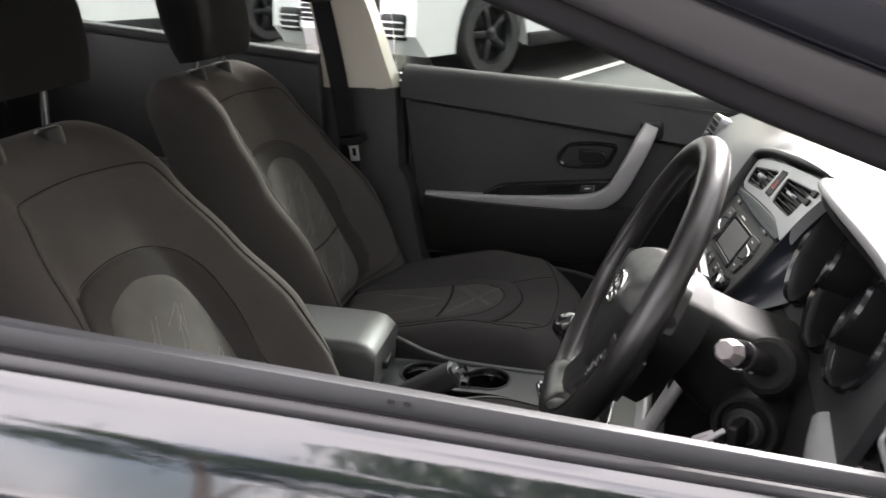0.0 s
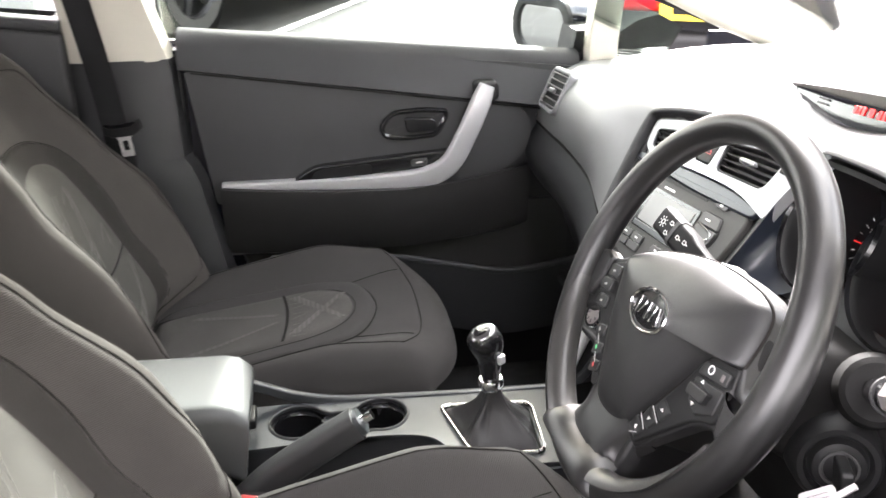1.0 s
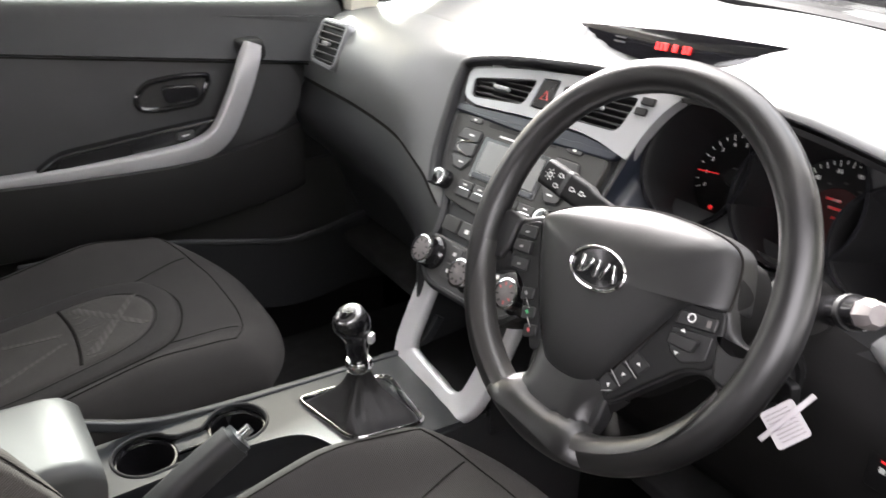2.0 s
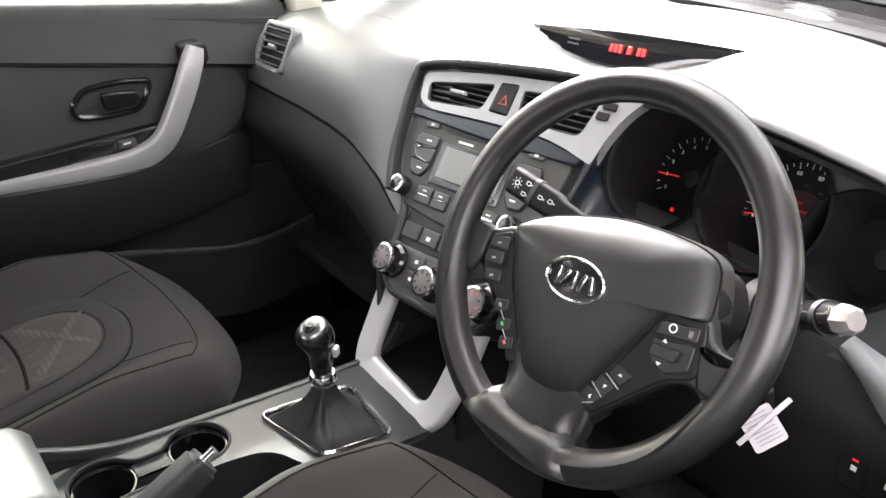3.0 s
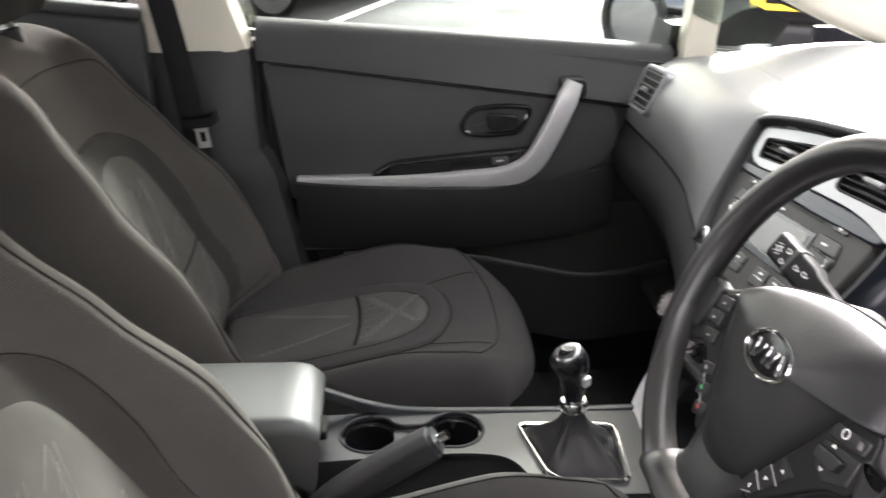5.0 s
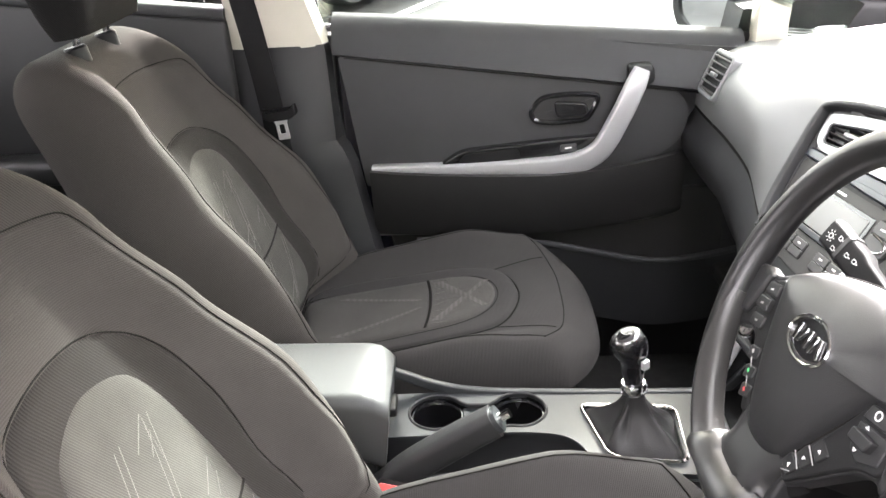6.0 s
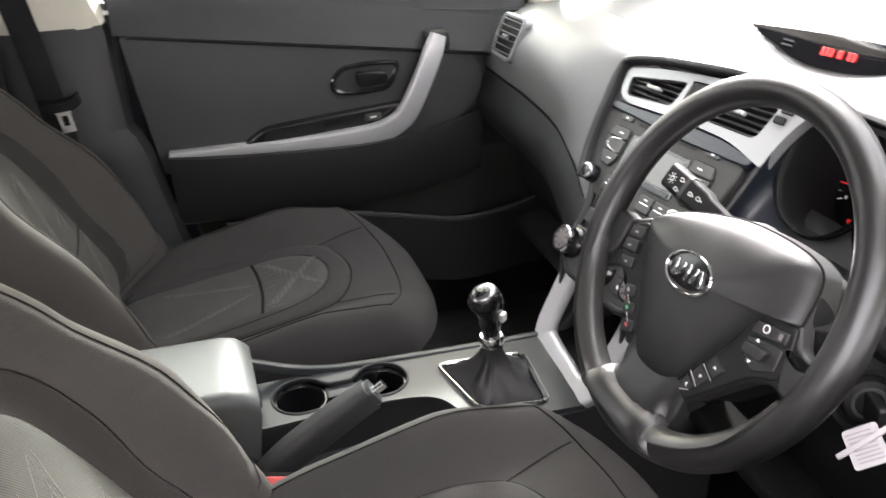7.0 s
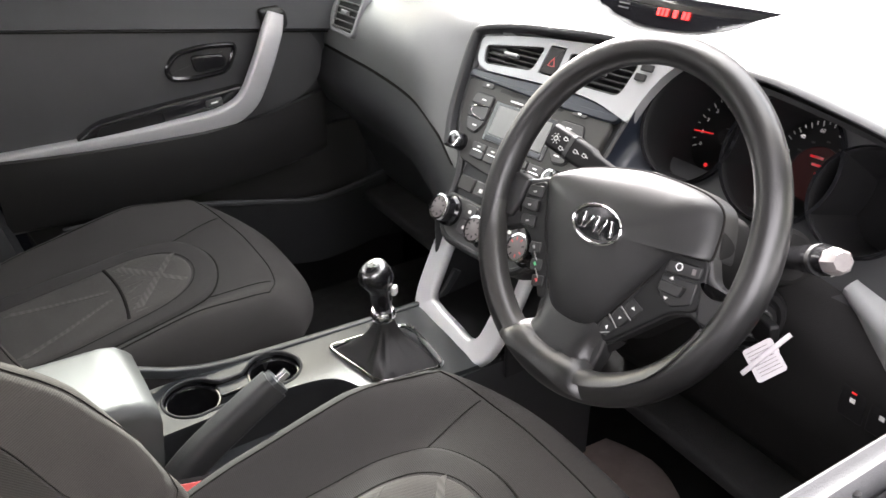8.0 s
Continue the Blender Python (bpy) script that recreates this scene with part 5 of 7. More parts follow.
for y in (0.284, 0.270):
    part("switch", prism(rrect(0.158 - (y < 0.28) * 0.004, y - 0.005, 0.178 - (y < 0.28) * 0.006, y + 0.005, 0.002), 0.008, 0.0135, 0.0012, SM), BLACK, dash)

# instrument binnacle
CM = plane((0.272, -0.385, 0.872), ROLL, (0.407, 0, 0.914))
clus = thing("instrument_cluster", (0.3, -0.385, 0.79), "instrument cluster with three dark dials and red lit needles", "instrument cluster")
part("backing", prism(rpoly([(-0.215, -0.03), (-0.19, 0.085), (0.19, 0.09), (0.215, -0.03), (0.17, -0.09), (-0.17, -0.09)], 0.04), -0.11, -0.065, 0.004, CM), BLACK, clus)
FZ = -0.062
DIALS = ((-0.124, 0.0135, 0.0705, 0.82), (0.014, 0.0075, 0.0715, 0.92), (0.124, -0.008, 0.056, 0.8))


def envelope(u, sg):
    """Height of the joined outline of the dials, above (1) or below (-1)."""
    return max((sg * v + math.sqrt(max(0, (r * 1.06) ** 2 - (u - c) ** 2)) for c, v, r, k in DIALS if abs(u - c) <= r * 1.06), default=0.0) * sg


us = [float(x) for x in np.linspace(-0.1985, 0.1832, 90)]
hole = [Vector((u, envelope(u, 1))) for u in us] + [Vector((u, envelope(u, -1))) for u in us[::-1][1:-1]]
part("binnacle_face", holed(rpoly([(-0.225, -0.105), (0.235, -0.115), (0.225, 0.075), (-0.215, 0.098)], 0.03), [hole], 0.004, 0.016, CM), DASH_LOW, clus, "dark surround of the dials")
part("dial_lip", tube([CM @ Vector((p.x, p.y, 0.017)) for p in hole[91:]], 0.0028, 6, up=CM.col[2].xyz), PIANO, clus)
for u, v, r, k in DIALS:
    q = r * k
    dl = part("dial", lathe([(0.001, FZ), (q, FZ), (q * 1.03, FZ + 0.008), (r * 1.0, 0.012), (r * 1.03, 0.022), (r * 1.06, 0.024), (r * 1.08, 0.016), (r * 1.05, FZ)], at(CM, u, v), 56), BLACK, clus, "round dark dial in a deep gloss black tunnel", 50)
    part("rim", lathe([(r * 1.03, 0.022), (r * 1.055, 0.027), (r * 1.085, 0.022)], at(CM, u, v), 56, caps=False), PIANO, dl)
    big = abs(u) < 0.05
    n = 33 if big else 17
    for j in range(n if u < 0.1 else 0):
        a = radians(195 - 240 * j / (n - 1)) if big else radians(207 - 188 * j / (n - 1)) if u < 0 else radians(-50 + 150 * j / (n - 1))
        w = 0.0035 if j % 2 == 0 else 0.0022
        part("tick", box(-w, -0.0005, 0, w, 0.0005, 0.0006, m=at(CM, u + (q * 0.94 - w) * math.cos(a), v + (q * 0.94 - w) * math.sin(a), FZ + 0.0005, math.degrees(a))), MARK, dl)
        if u < -0.1 and j % 2 == 0 and j < 16:
            part("numeral", text_bm(str(j // 2), 0.0068, at(CM, u + q * 0.72 * math.cos(a), v + q * 0.72 * math.sin(a), FZ + 0.0005)), MARK, dl)
        elif big and j % 4 == 0:
            part("numeral", text_bm(str(j * 5), 0.0068, at(CM, u + q * 0.75 * math.cos(a), v + q * 0.75 * math.sin(a), FZ + 0.0005)), MARK, dl)
        elif big and j % 2 == 0:
            part("inner_mark", box(-0.0025, -0.0012, 0, 0.0025, 0.0012, 0.0005, m=at(CM, u + q * 0.56 * math.cos(a), v + q * 0.56 * math.sin(a), FZ + 0.0005)), BUTTON, dl)
    if u < 0.1:
        part("needle", box(q * (0.55 if big else 0.35), -0.0008, 0, q * 0.90, 0.0008, 0.001, m=at(CM, u, v, FZ + 0.004, 193 if big else 184)), NEEDLE, dl)
    if big:
        part("trip_screen", prism(circle(u, v - 0.004, 0.034, 36), FZ, FZ + 0.0012, m=CM), LEDDIM, dl, "dim red trip screen")
        for x0, y0, w in ((-0.006, 0.016, 0.018), (0.002, 0.007, 0.022), (0.004, -0.003, 0.010)):
            part("screen_line", box(-w / 2, -0.0015, 0, w / 2, 0.0015, 0.0004, m=at(CM, u + x0, v + y0, FZ + 0.0013)), REDLAMP, dl)
    else:
        part("hub", lathe([(0.001, 0.008), (0.010, 0.007), (0.012, 0.001)], at(CM, u, v, FZ), 20), BLACK, dl)
edge = [SM @ Vector((x, y, 0.009)) for x, y in spline([(0.222, 0.307), (0.196, 0.280), (0.180, 0.245), (0.172, 0.197), (0.162, 0.14), (0.140, 0.09), (0.122, 0.055)], 5, closed=False)]
ring = [CM @ Vector((-0.124 + 0.077 * math.cos(radians(q)), 0.0135 + 0.077 * math.sin(radians(q)), 0.017)) for q in np.linspace(112, 268, len(edge))]
part("dial_return", loft([[a.lerp(b, t) - SM.col[2].xyz * 0.006 * math.sin(math.pi * t) for t in (0, 0.15, 0.4, 0.7, 1.0)] for a, b in zip(edge, ring)], caps=False, closed=False), FASCIA_SKY, clus, "black satin flank between radio and dials, tinted with reflected sky blue", 70)
part("warning_lamp", prism(circle(-0.140, -0.030, 0.0028, 14), FZ, FZ + 0.0015, m=CM), NEEDLE, clus)
part("warning_lamp", prism(P2((-0.112, -0.034), (-0.104, -0.034), (-0.108, -0.027)), 0.0, 0.0012, m=at(CM, 0, 0, FZ)), NEEDLE, clus)
# cowl between hood and dials, closing the binnacle
part("hood_underside", sheet(lambda u, v: ((along(LIP, -0.175 - 0.44 * v)[0] + 0.006) * (1 - u) + 0.30 * u, -0.175 - 0.44 * v, (along(LIP, -0.175 - 0.44 * v)[1] - 0.016) * (1 - u) + (0.955 + 0.005 * math.sin(math.pi * v)) * u), 8, 24, -0.006), BLACK, dash)
# lower driver side panels
def low_panel(u, v):
    y = -0.155 - 0.55 * u
    k = smooth(0.0, 0.12, u)
    pts = [(0.255, 0.80 - 0.01 * u), (0.225, 0.775), (0.205, 0.72), (0.215, 0.62), (0.26, 0.50), (0.33, 0.42)]
    q = v * 5
    i = min(int(q), 4)
    f = q - i
    a, b = pts[i], pts[i + 1]
    return (a[0] * (1 - f) + b[0] * f, y, a[1] * (1 - f) + b[1] * f + 0.015 * math.sin(math.pi * u))


# duller black than the glovebox: stands for light blocked at the window
part("lower_panel", sheet(low_panel, 20, 20, 0.012), SHROUD, dash, "lower driver side panel, shade put into a duller black")
part("knee_pad", sheet(lambda u, v: tuple(a + b for a, b in zip(low_panel(0.70 + 0.30 * u, (0.015 + 0.05 * u) + (0.10 + 0.34 * u ** 0.8) * v), (-0.012 - 0.016 * math.sin(math.pi * v), 0.0, 0.004 * math.sin(math.pi * v)))), 14, 12, 0.008), DASH, dash, "grey knee pad beside the column")
part("dial_shelf", sheet(lambda u, v: (0.235 + 0.05 * u, -0.17 - 0.45 * v, 0.795 + 0.012 * u + 0.004 * math.sin(6 * v)), 4, 20, 0.01), DASH_LOW, dash)
part("side_face", sheet(lambda u, v: (0.262 + 0.02 * v, -0.612 - 0.09 * u, along(LIP, -0.612 - 0.09 * u)[1] - 0.012 - (0.14) * v), 8, 10, 0.012), DASH, dash)
LP = plane((0.206, -0.622, 0.690), (0, -1, 0), (-0.05, 0, 1))
sp = part("switch_plate", prism(rrect(-0.055, -0.03, 0.055, 0.03, 0.006), 0.0, 0.006, 0.002, LP), BLACK, dash)
for k in range(3):
    part("switch", prism(rrect(-0.05 + 0.034 * k, -0.022, -0.02 + 0.034 * k, 0.022, 0.003), 0.004, 0.010, 0.0015, LP), BLACK, sp)
    part("marking", box(-0.003, -0.003, 0, 0.003, 0.003, 0.0005, m=at(LP, -0.035 + 0.034 * k, 0.004, 0.010)), MARK, sp)
part("marking", box(-0.003, -0.0012, 0, 0.003, 0.0012, 0.0005, m=at(LP, -0.035, 0.014, 0.010)), NEEDLE, sp)
# driver side vent
VD = plane((0.262, -0.655, 0.862), (-0.1, -0.95, 0.0), (0.3, 0.02, 0.95))
dv = part("side_vent", ring_frame(rrect(-0.04, -0.04, 0.035, 0.035, 0.012), 0.008, -0.01, 0.010, VD), SILVER, dash)
part("vent_throat", prism(rrect(-0.034, -0.034, 0.029, 0.029, 0.010), -0.02, -0.012, m=VD), BLACK, dv)
slats(at(VD, 0, 0, 0.01), rrect(-0.034, -0.034, 0.029, 0.029, 0.010), 5, dv, 0.02)

# clock display set in an eyebrow on the dash top
disp = thing("clock_display", (0.47, 0.0, 0.92), "long smoked clock display with red digits on the dash top", "display")


def lens(u, v):
    y = 0.170 - 0.398 * u
    k = math.sin(math.pi * min(0.999, max(0.001, u))) ** 0.75
    top = Vector((0.450 + 0.004 * k, y, lens_z(y) + 0.003 * k))
    bot = top + Vector((-0.016, 0, -0.043)) * k + Vector((-0.002, 0, -0.002))
    p = bot + (top - bot) * v
    return p + Vector((-1, 0, 0.3)) * 0.002 * math.sin(math.pi * v) * k


part("lens", sheet(lens, 36, 8, 0.012), SMOKED, disp, "smoked gloss black lens")
dm = plane(lens(0.50, 0.5) + Vector((-0.0005, 0, 0.0)), (0.0, -1, 0.081), (0.35, 0, 0.94))
for x, w in ((-0.030, 0.0062), (-0.0215, 0.0062), (-0.013, 0.0062), (0.004, 0.0085), (0.0215, 0.0062), (0.030, 0.0062)):
    part("digit_bar", box(-w / 2, -0.0055, 0, w / 2, 0.0055, 0.0006, 0.0002, m=at(dm, x + 0.012, 0.0, 0.0015), seg=1), LED, disp, "red lit bar")
for x in (-0.0045, 0.0125):
    part("divider", box(-0.0006, -0.007, 0, 0.0006, 0.007, 0.0006, m=at(dm, x + 0.012, 0, 0.0015)), LEDDIM, disp)
for j in range(2):
    part("caption_bar", box(-0.012, -0.0014, 0, 0.012, 0.0014, 0.0006, m=at(dm, -0.095, 0.004 - 0.007 * j, 0.001, -2)), BUTTON, disp)

# ---------- steering wheel and column ----------
WM = plane((0.0263, -0.3732, 0.866), (0, -1, 0), (0.4426, 0, 0.8967))
wheel = thing("steering_wheel", (0.0263, -0.3732, 0.866), "black grained steering wheel with button spokes and chrome badge", "steering wheel")
RIM_R, RIM_T = 0.1808, 0.0165
GREENMARK = material("green mark", (0.1, 0.5, 0.2), 0.5)


def mm(*pts):
    """Points given in millimetres."""
    return [Vector((x / 1000, y / 1000)) for x, y in pts]


def rim_bm():
    loops = []
    n = 120
    for i in range(n):
        a = 2 * math.pi * i / n
        d = math.degrees(a)
        swell_at = sum(math.exp(-((d - c + 180) % 360 - 180) ** 2 / 260) for c in (6, 183))
        low = math.exp(-((d - 270 + 180) % 360 - 180) ** 2 / 900)
        e = Vector((math.cos(a), math.sin(a), 0))
        loops.append([WM @ (e * (RIM_R + (RIM_T * (1 + 0.08 * swell_at + 0.10 * low)) * math.cos(q) - 0.002 * low) + Vector((0, 0, RIM_T * (1 + 0.06 * swell_at) * math.sin(q)))) for q in np.linspace(0, 2 * math.pi, 22, endpoint=False)])
    loops.append(loops[0])
    return loft(loops, caps=False)


def rim_arc(a0, a1, r, n=26):
    return [Vector((r * math.cos(radians(a)), r * math.sin(radians(a)))) for a in np.linspace(a0, a1, n)]


part("rim", rim_bm(), WHEELSKIN, wheel, "black grained wheel rim", 80)
# three spokes between the openings, running from the hub into the rim
spoke_r = rpoly(mm((50, 20), (108, 36), (126, 14), (140, -8), (158, -8), (178, -6), (176, -32), (166, -66), (154, -62), (147, -50), (134, -46), (113, -54), (82, -91), (57, -122), (20, -80)), [0.005, 0.01, 0.012, 0.012, 0.003, 0.003, 0.01, 0.003, 0.006, 0.012, 0.01, 0.012, 0.02, 0.006, 0.005])
spoke_l = rpoly(mm((-50, 10), (-20, -80), (-48, -124), (-75, -95), (-102, -66), (-120, -62), (-141, -72), (-152, -80), (-164, -72), (-174, -40), (-177, -14), (-160, -10), (-139, -9), (-112, 6)), [0.005, 0.005, 0.006, 0.02, 0.012, 0.012, 0.012, 0.004, 0.003, 0.01, 0.003, 0.003, 0.014, 0.01])
spoke_b = rpoly(mm((-52, -95), (-48, -126), (-43, -146), (-38, -170), (0, -180), (52, -172), (58, -146), (60, -136), (56, -95)), [0.005, 0.01, 0.01, 0.004, 0.02, 0.004, 0.01, 0.01, 0.005])
part("spoke", prism(spoke_r[::-1], -0.022, -0.0065, 0.004, WM), PADSKIN, wheel, "black spoke carrying a button pod")
part("spoke", prism(spoke_l, -0.022, -0.0065, 0.004, WM), PADSKIN, wheel, "black spoke carrying a button pod")
part("spoke", prism(spoke_b, -0.022, -0.0045, 0.004, WM), PADSKIN, wheel, "wide black lower spoke")


def inlay(a0, a1):
    """A satin band let into the inner face of the rim."""
    loops = []
    n = 30
    for i in range(n + 1):
        t = i / n
        a = radians(a0 + (a1 - a0) * t)
        e = Vector((math.cos(a), math.sin(a), 0))
        q0, q1 = 100 + 40 * max(0, (t - 0.55) / 0.45) ** 1.5, 205
        k = RIM_T * 1.09 + 0.0012 + 0.002 * math.exp(-(t / 0.08) ** 2)
        face = [e * (RIM_R + k * math.cos(radians(q))) + Vector((0, 0, k * math.sin(radians(q)))) for q in np.linspace(q0, q1, 9)]
        back = [e * (RIM_R - 0.010) + Vector((0, 0, -0.012)), e * (RIM_R - 0.004) + Vector((0, 0, 0.006))]
        loops.append([WM @ p for p in face + back])
    return loft(loops)


LIPGREY = material("satin dark grey spoke lip", (0.032, 0.031, 0.030), 0.32, grain=0.06, scale=900, vary=0.08)
part("opening_inlay", inlay(-72, -17), LIPGREY, wheel, "satin grey inlay along the lower opening")
part("opening_inlay", inlay(255, 196), LIPGREY, wheel, "satin grey inlay along the lower opening")


def apron(u, v):
    """The moulded piece between the two openings, running flush from the hub onto the rim."""
    u = 2 * u - 1
    k = v * v * (3 - 2 * v)
    y = -0.106 - 0.071 * v
    half = 0.060 - 0.016 * math.sin(math.pi * min(1, v * 1.05)) ** 1.2 + 0.010 * max(0, v - 0.6) / 0.4
    x = 0.004 + half * u
    r = math.hypot(x, y)
    crest = RIM_T * 1.05 * math.sqrt(max(0.0, 1 - min(1.0, abs(r - RIM_R) / (RIM_T * 1.25)) ** 2))
    z = -0.010 * (1 - k) + max(0.0005, crest) * k + 0.0022 * math.sin(math.pi * v) - 0.016 * abs(u) ** 7
    return WM @ Vector((x, y, z))


part("apron", sheet(apron, 32, 20, 0.009), WHEELSKIN, wheel, "black grained lower spoke flush with the rim", 70)
part("rim_joint", tube([WM @ Vector((p.x, p.y, 0.0125 if abs(p.x) < 0.04 else 0.009)) for p in rim_arc(257, 287, 0.1735, 16)], 0.0009, 5, up=WM.col[2].xyz), STITCH, wheel)
# hub behind the cover: its side wall shows past the cover's edge
hub_o = rpoly(mm((-112, 2), (-60, 36), (0, 52), (60, 57), (108, 50), (122, 32), (128, 8), (112, -44), (52, -116), (0, -122), (-44, -114), (-100, -56)), [0.02, 0.03, 0.04, 0.03, 0.015, 0.015, 0.02, 0.03, 0.03, 0.04, 0.03, 0.02])
part("hub_shell", prism(hub_o[::-1], -0.070, -0.014, 0.006, WM), SHROUD, wheel, "black hub shell behind the airbag cover")
for edge in (((130, -6), (133, -24), (142, -46), (160, -48), (175, -30), (177, -4), (166, -8), (150, -16), (137, -14)), ((-136, -9), (-160, -7), (-177, -18), (-173, -50), (-158, -62), (-142, -60), (-137, -40), (-137, -18))):
    part("spoke_shoulder", prism(rpoly(mm(*edge)[::1 if edge[0][0] < 0 else -1], 0.005), -0.018, -0.001, 0.004, WM), PADSKIN, wheel, "black spoke shoulder blending into the rim")
# button pods either side of the cover
pod_r = rpoly(mm((86, 2), (127, 9), (133, -8), (139, -40), (113, -51), (82, -88), (58, -118), (42, -110), (62, -68), (80, -20)), [0.006, 0.006, 0.01, 0.012, 0.012, 0.03, 0.006, 0.006, 0.03, 0.02])
pod_l = rpoly(mm((-112, -1), (-134, -14), (-134, -36), (-128, -60), (-103, -64), (-74, -94), (-52, -122), (-38, -116), (-60, -82), (-86, -46), (-102, -12)), [0.006, 0.006, 0.01, 0.01, 0.012, 0.03, 0.006, 0.006, 0.03, 0.02, 0.01])
pr = part("button_pod", prism(pod_r, -0.012, -0.0035, 0.002, WM), BLACK, wheel, "black button pod with white symbols")
pl = part("button_pod", prism(pod_l[::-1], -0.012, -0.0035, 0.002, WM), BLACK, wheel, "black button pod with white symbols")


def pod_button(pts, parent, z=-0.001, mat=BLACK, name="pod_button"):
    q = mm(*pts)
    area = sum(q[i - 1].x * q[i].y - q[i].x * q[i - 1].y for i in range(len(q)))
    part(name, prism(rpoly(q if area > 0 else q[::-1], 0.003), -0.006, z, 0.0014, WM), mat, parent)


PALEMARK = material("pale grey symbol print", (0.34, 0.34, 0.33), 0.5, vary=0.05)


def mark_bar(x, y, w, h, rot, parent, z=-0.0008, mat=PALEMARK):
    part("marking", box(-w / 2, -h / 2, 0, w / 2, h / 2, 0.0005, m=at(WM, x / 1000, y / 1000, z, rot)), mat, parent)


def mark_tri(x, y, rot, parent, z=-0.0033, k=1.0):
    part("marking", prism(P2((-0.0027 * k, -0.0012 * k), (0.0027 * k, -0.0012 * k), (0, 0.002 * k)), 0, 0.0005, m=at(WM, x / 1000, y / 1000, z, rot)), MARK, parent)


PODKEY = material("dark grey key plastic", (0.014, 0.014, 0.0145), 0.42, grain=0.08, scale=1000, vary=0.1)
pod_button(((88, -6), (125, 2), (127, -11), (87, -20)), pr, mat=PODKEY)
part("marking", lathe([(0.0030, 0.0), (0.0042, 0.0), (0.0042, 0.0005), (0.0030, 0.0005)], at(WM, 0.1015, -0.0085, -0.001), 14, caps=False), MARK, pr)
mark_bar(119, -6, 0.0042, 0.006, 10, pr, mat=CAPGREY)
pod_button(((86, -23), (127, -14), (130, -36), (110, -48), (94, -44)), pr, -0.0022, mat=PODKEY, name="rocker_plate")
pod_button(((91, -27), (119, -23), (117, -35), (92, -38)), pr, 0.004, mat=PODKEY, name="rocker")
mark_tri(99, -22, 8, pr, -0.0020)
mark_tri(102, -42, 188, pr, -0.0020)
for k, (x, y) in enumerate(((74, -69), (64, -85), (54, -101))):
    pod_button(((x - 8, y + 9), (x + 11, y + 4), (x + 4, y - 10), (x - 12, y - 5)), pr, -0.002, mat=PODKEY)
    mark_tri(x, y, (0, 45, 90)[k], pr, -0.0018, 0.9)
for (x0, y0), (x1, y1) in (((60, -74), (78, -81)), ((50, -88), (66, -96)), ((50, -110), (60, -104))):
    mark_bar((x0 + x1) / 2, (y0 + y1) / 2, math.hypot(x1 - x0, y1 - y0) / 1000, 0.0009, math.degrees(math.atan2(y1 - y0, x1 - x0)), pr, -0.0017)
for k, (x, y) in enumerate(((-119, -18), (-116, -34), (-112, -52))):
    pod_button(((x - 12, y + 5), (x + 10, y + 10), (x + 13, y - 4), (x - 11, y - 8)), pl, -0.001 + 0.003 * (k == 1), mat=PODKEY)
    mark_bar(x, y, 0.0048, 0.0022, 20, pl, 0.0022 if k == 1 else -0.0008)
for k, (x, y) in enumerate(((-86, -74), (-74, -90), (-62, -105))):
    pod_button(((x - 10, y + 3), (x + 8, y + 9), (x + 11, y - 3), (x - 5, y - 10)), pl, -0.002, mat=PODKEY)
    mark_bar(x, y, 0.0042, 0.0030, -35, pl, -0.0018, (PALEMARK, GREENMARK, RED)[k])
    if k < 2:
        mark_bar(x + 8, y - 8, 0.012, 0.0009, -38, pl, -0.0017)
# airbag cover: steep sides and a gently crowned face
cover_o = rpoly(mm((-112, 6), (-84, 27), (-50, 42), (0, 58), (50, 63.5), (86, 63.5), (107, 58), (118, 36), (127, 9), (94, 3), (80, -18), (57, -67), (38, -110), (20, -121), (-5, -125), (-27, -122), (-58, -85), (-85, -46), (-101, -14)), [0.008, 0.03, 0.05, 0.05, 0.05, 0.03, 0.012, 0.02, 0.006, 0.010, 0.03, 0.04, 0.02, 0.02, 0.03, 0.02, 0.04, 0.03, 0.02], 6)[::-1]
pc = Vector((0.004, -0.018))
rings = [[WM @ Vector((*(pc + (p - pc) * 1.015), -0.040)) for p in cover_o]]
for k in (1.0, 0.99, 0.975, 0.95, 0.91, 0.86, 0.78, 0.68, 0.56, 0.43, 0.30, 0.17, 0.06):
    row = []
    for p in cover_o:
        e = smooth(0.0, 0.055, p.y)
        row.append(WM @ Vector((*(pc + (p - pc) * k), -0.0065 - 0.012 * e + 0.0070 * (1 - k ** 30) + (0.0115 + 0.012 * e) * (1 - k ** (2.6 + 1.6 * (1 - e))))))
    rings.append(row)
cover = part("airbag_cover", loft(rings), PADSKIN, wheel, "black grained airbag cover", 60)
part("cover_gap", tube([WM @ Vector((p.x, p.y, -0.0068 - 0.012 * smooth(0.0, 0.055, p.y))) for p in cover_o], 0.0014, 6, up=WM.col[2].xyz, closed=True), STITCH, wheel)
EM = at(WM, -0.003, -0.0115, 0.0118, 6)
badge = part("badge", lathe([(0.001, -0.004), (0.034, -0.004), (0.034, 0.0), (0.001, 0.001)], EM @ Matrix.Diagonal((1, 0.58, 1, 1)), 40), PIANO, wheel, "oval chrome badge with plain bars")
part("badge_rim", ring_frame(circle(0, 0, 0.0355, 44, 0.0215), 0.0032, -0.004, 0.0035, EM, 0.0012), CHROME, badge)
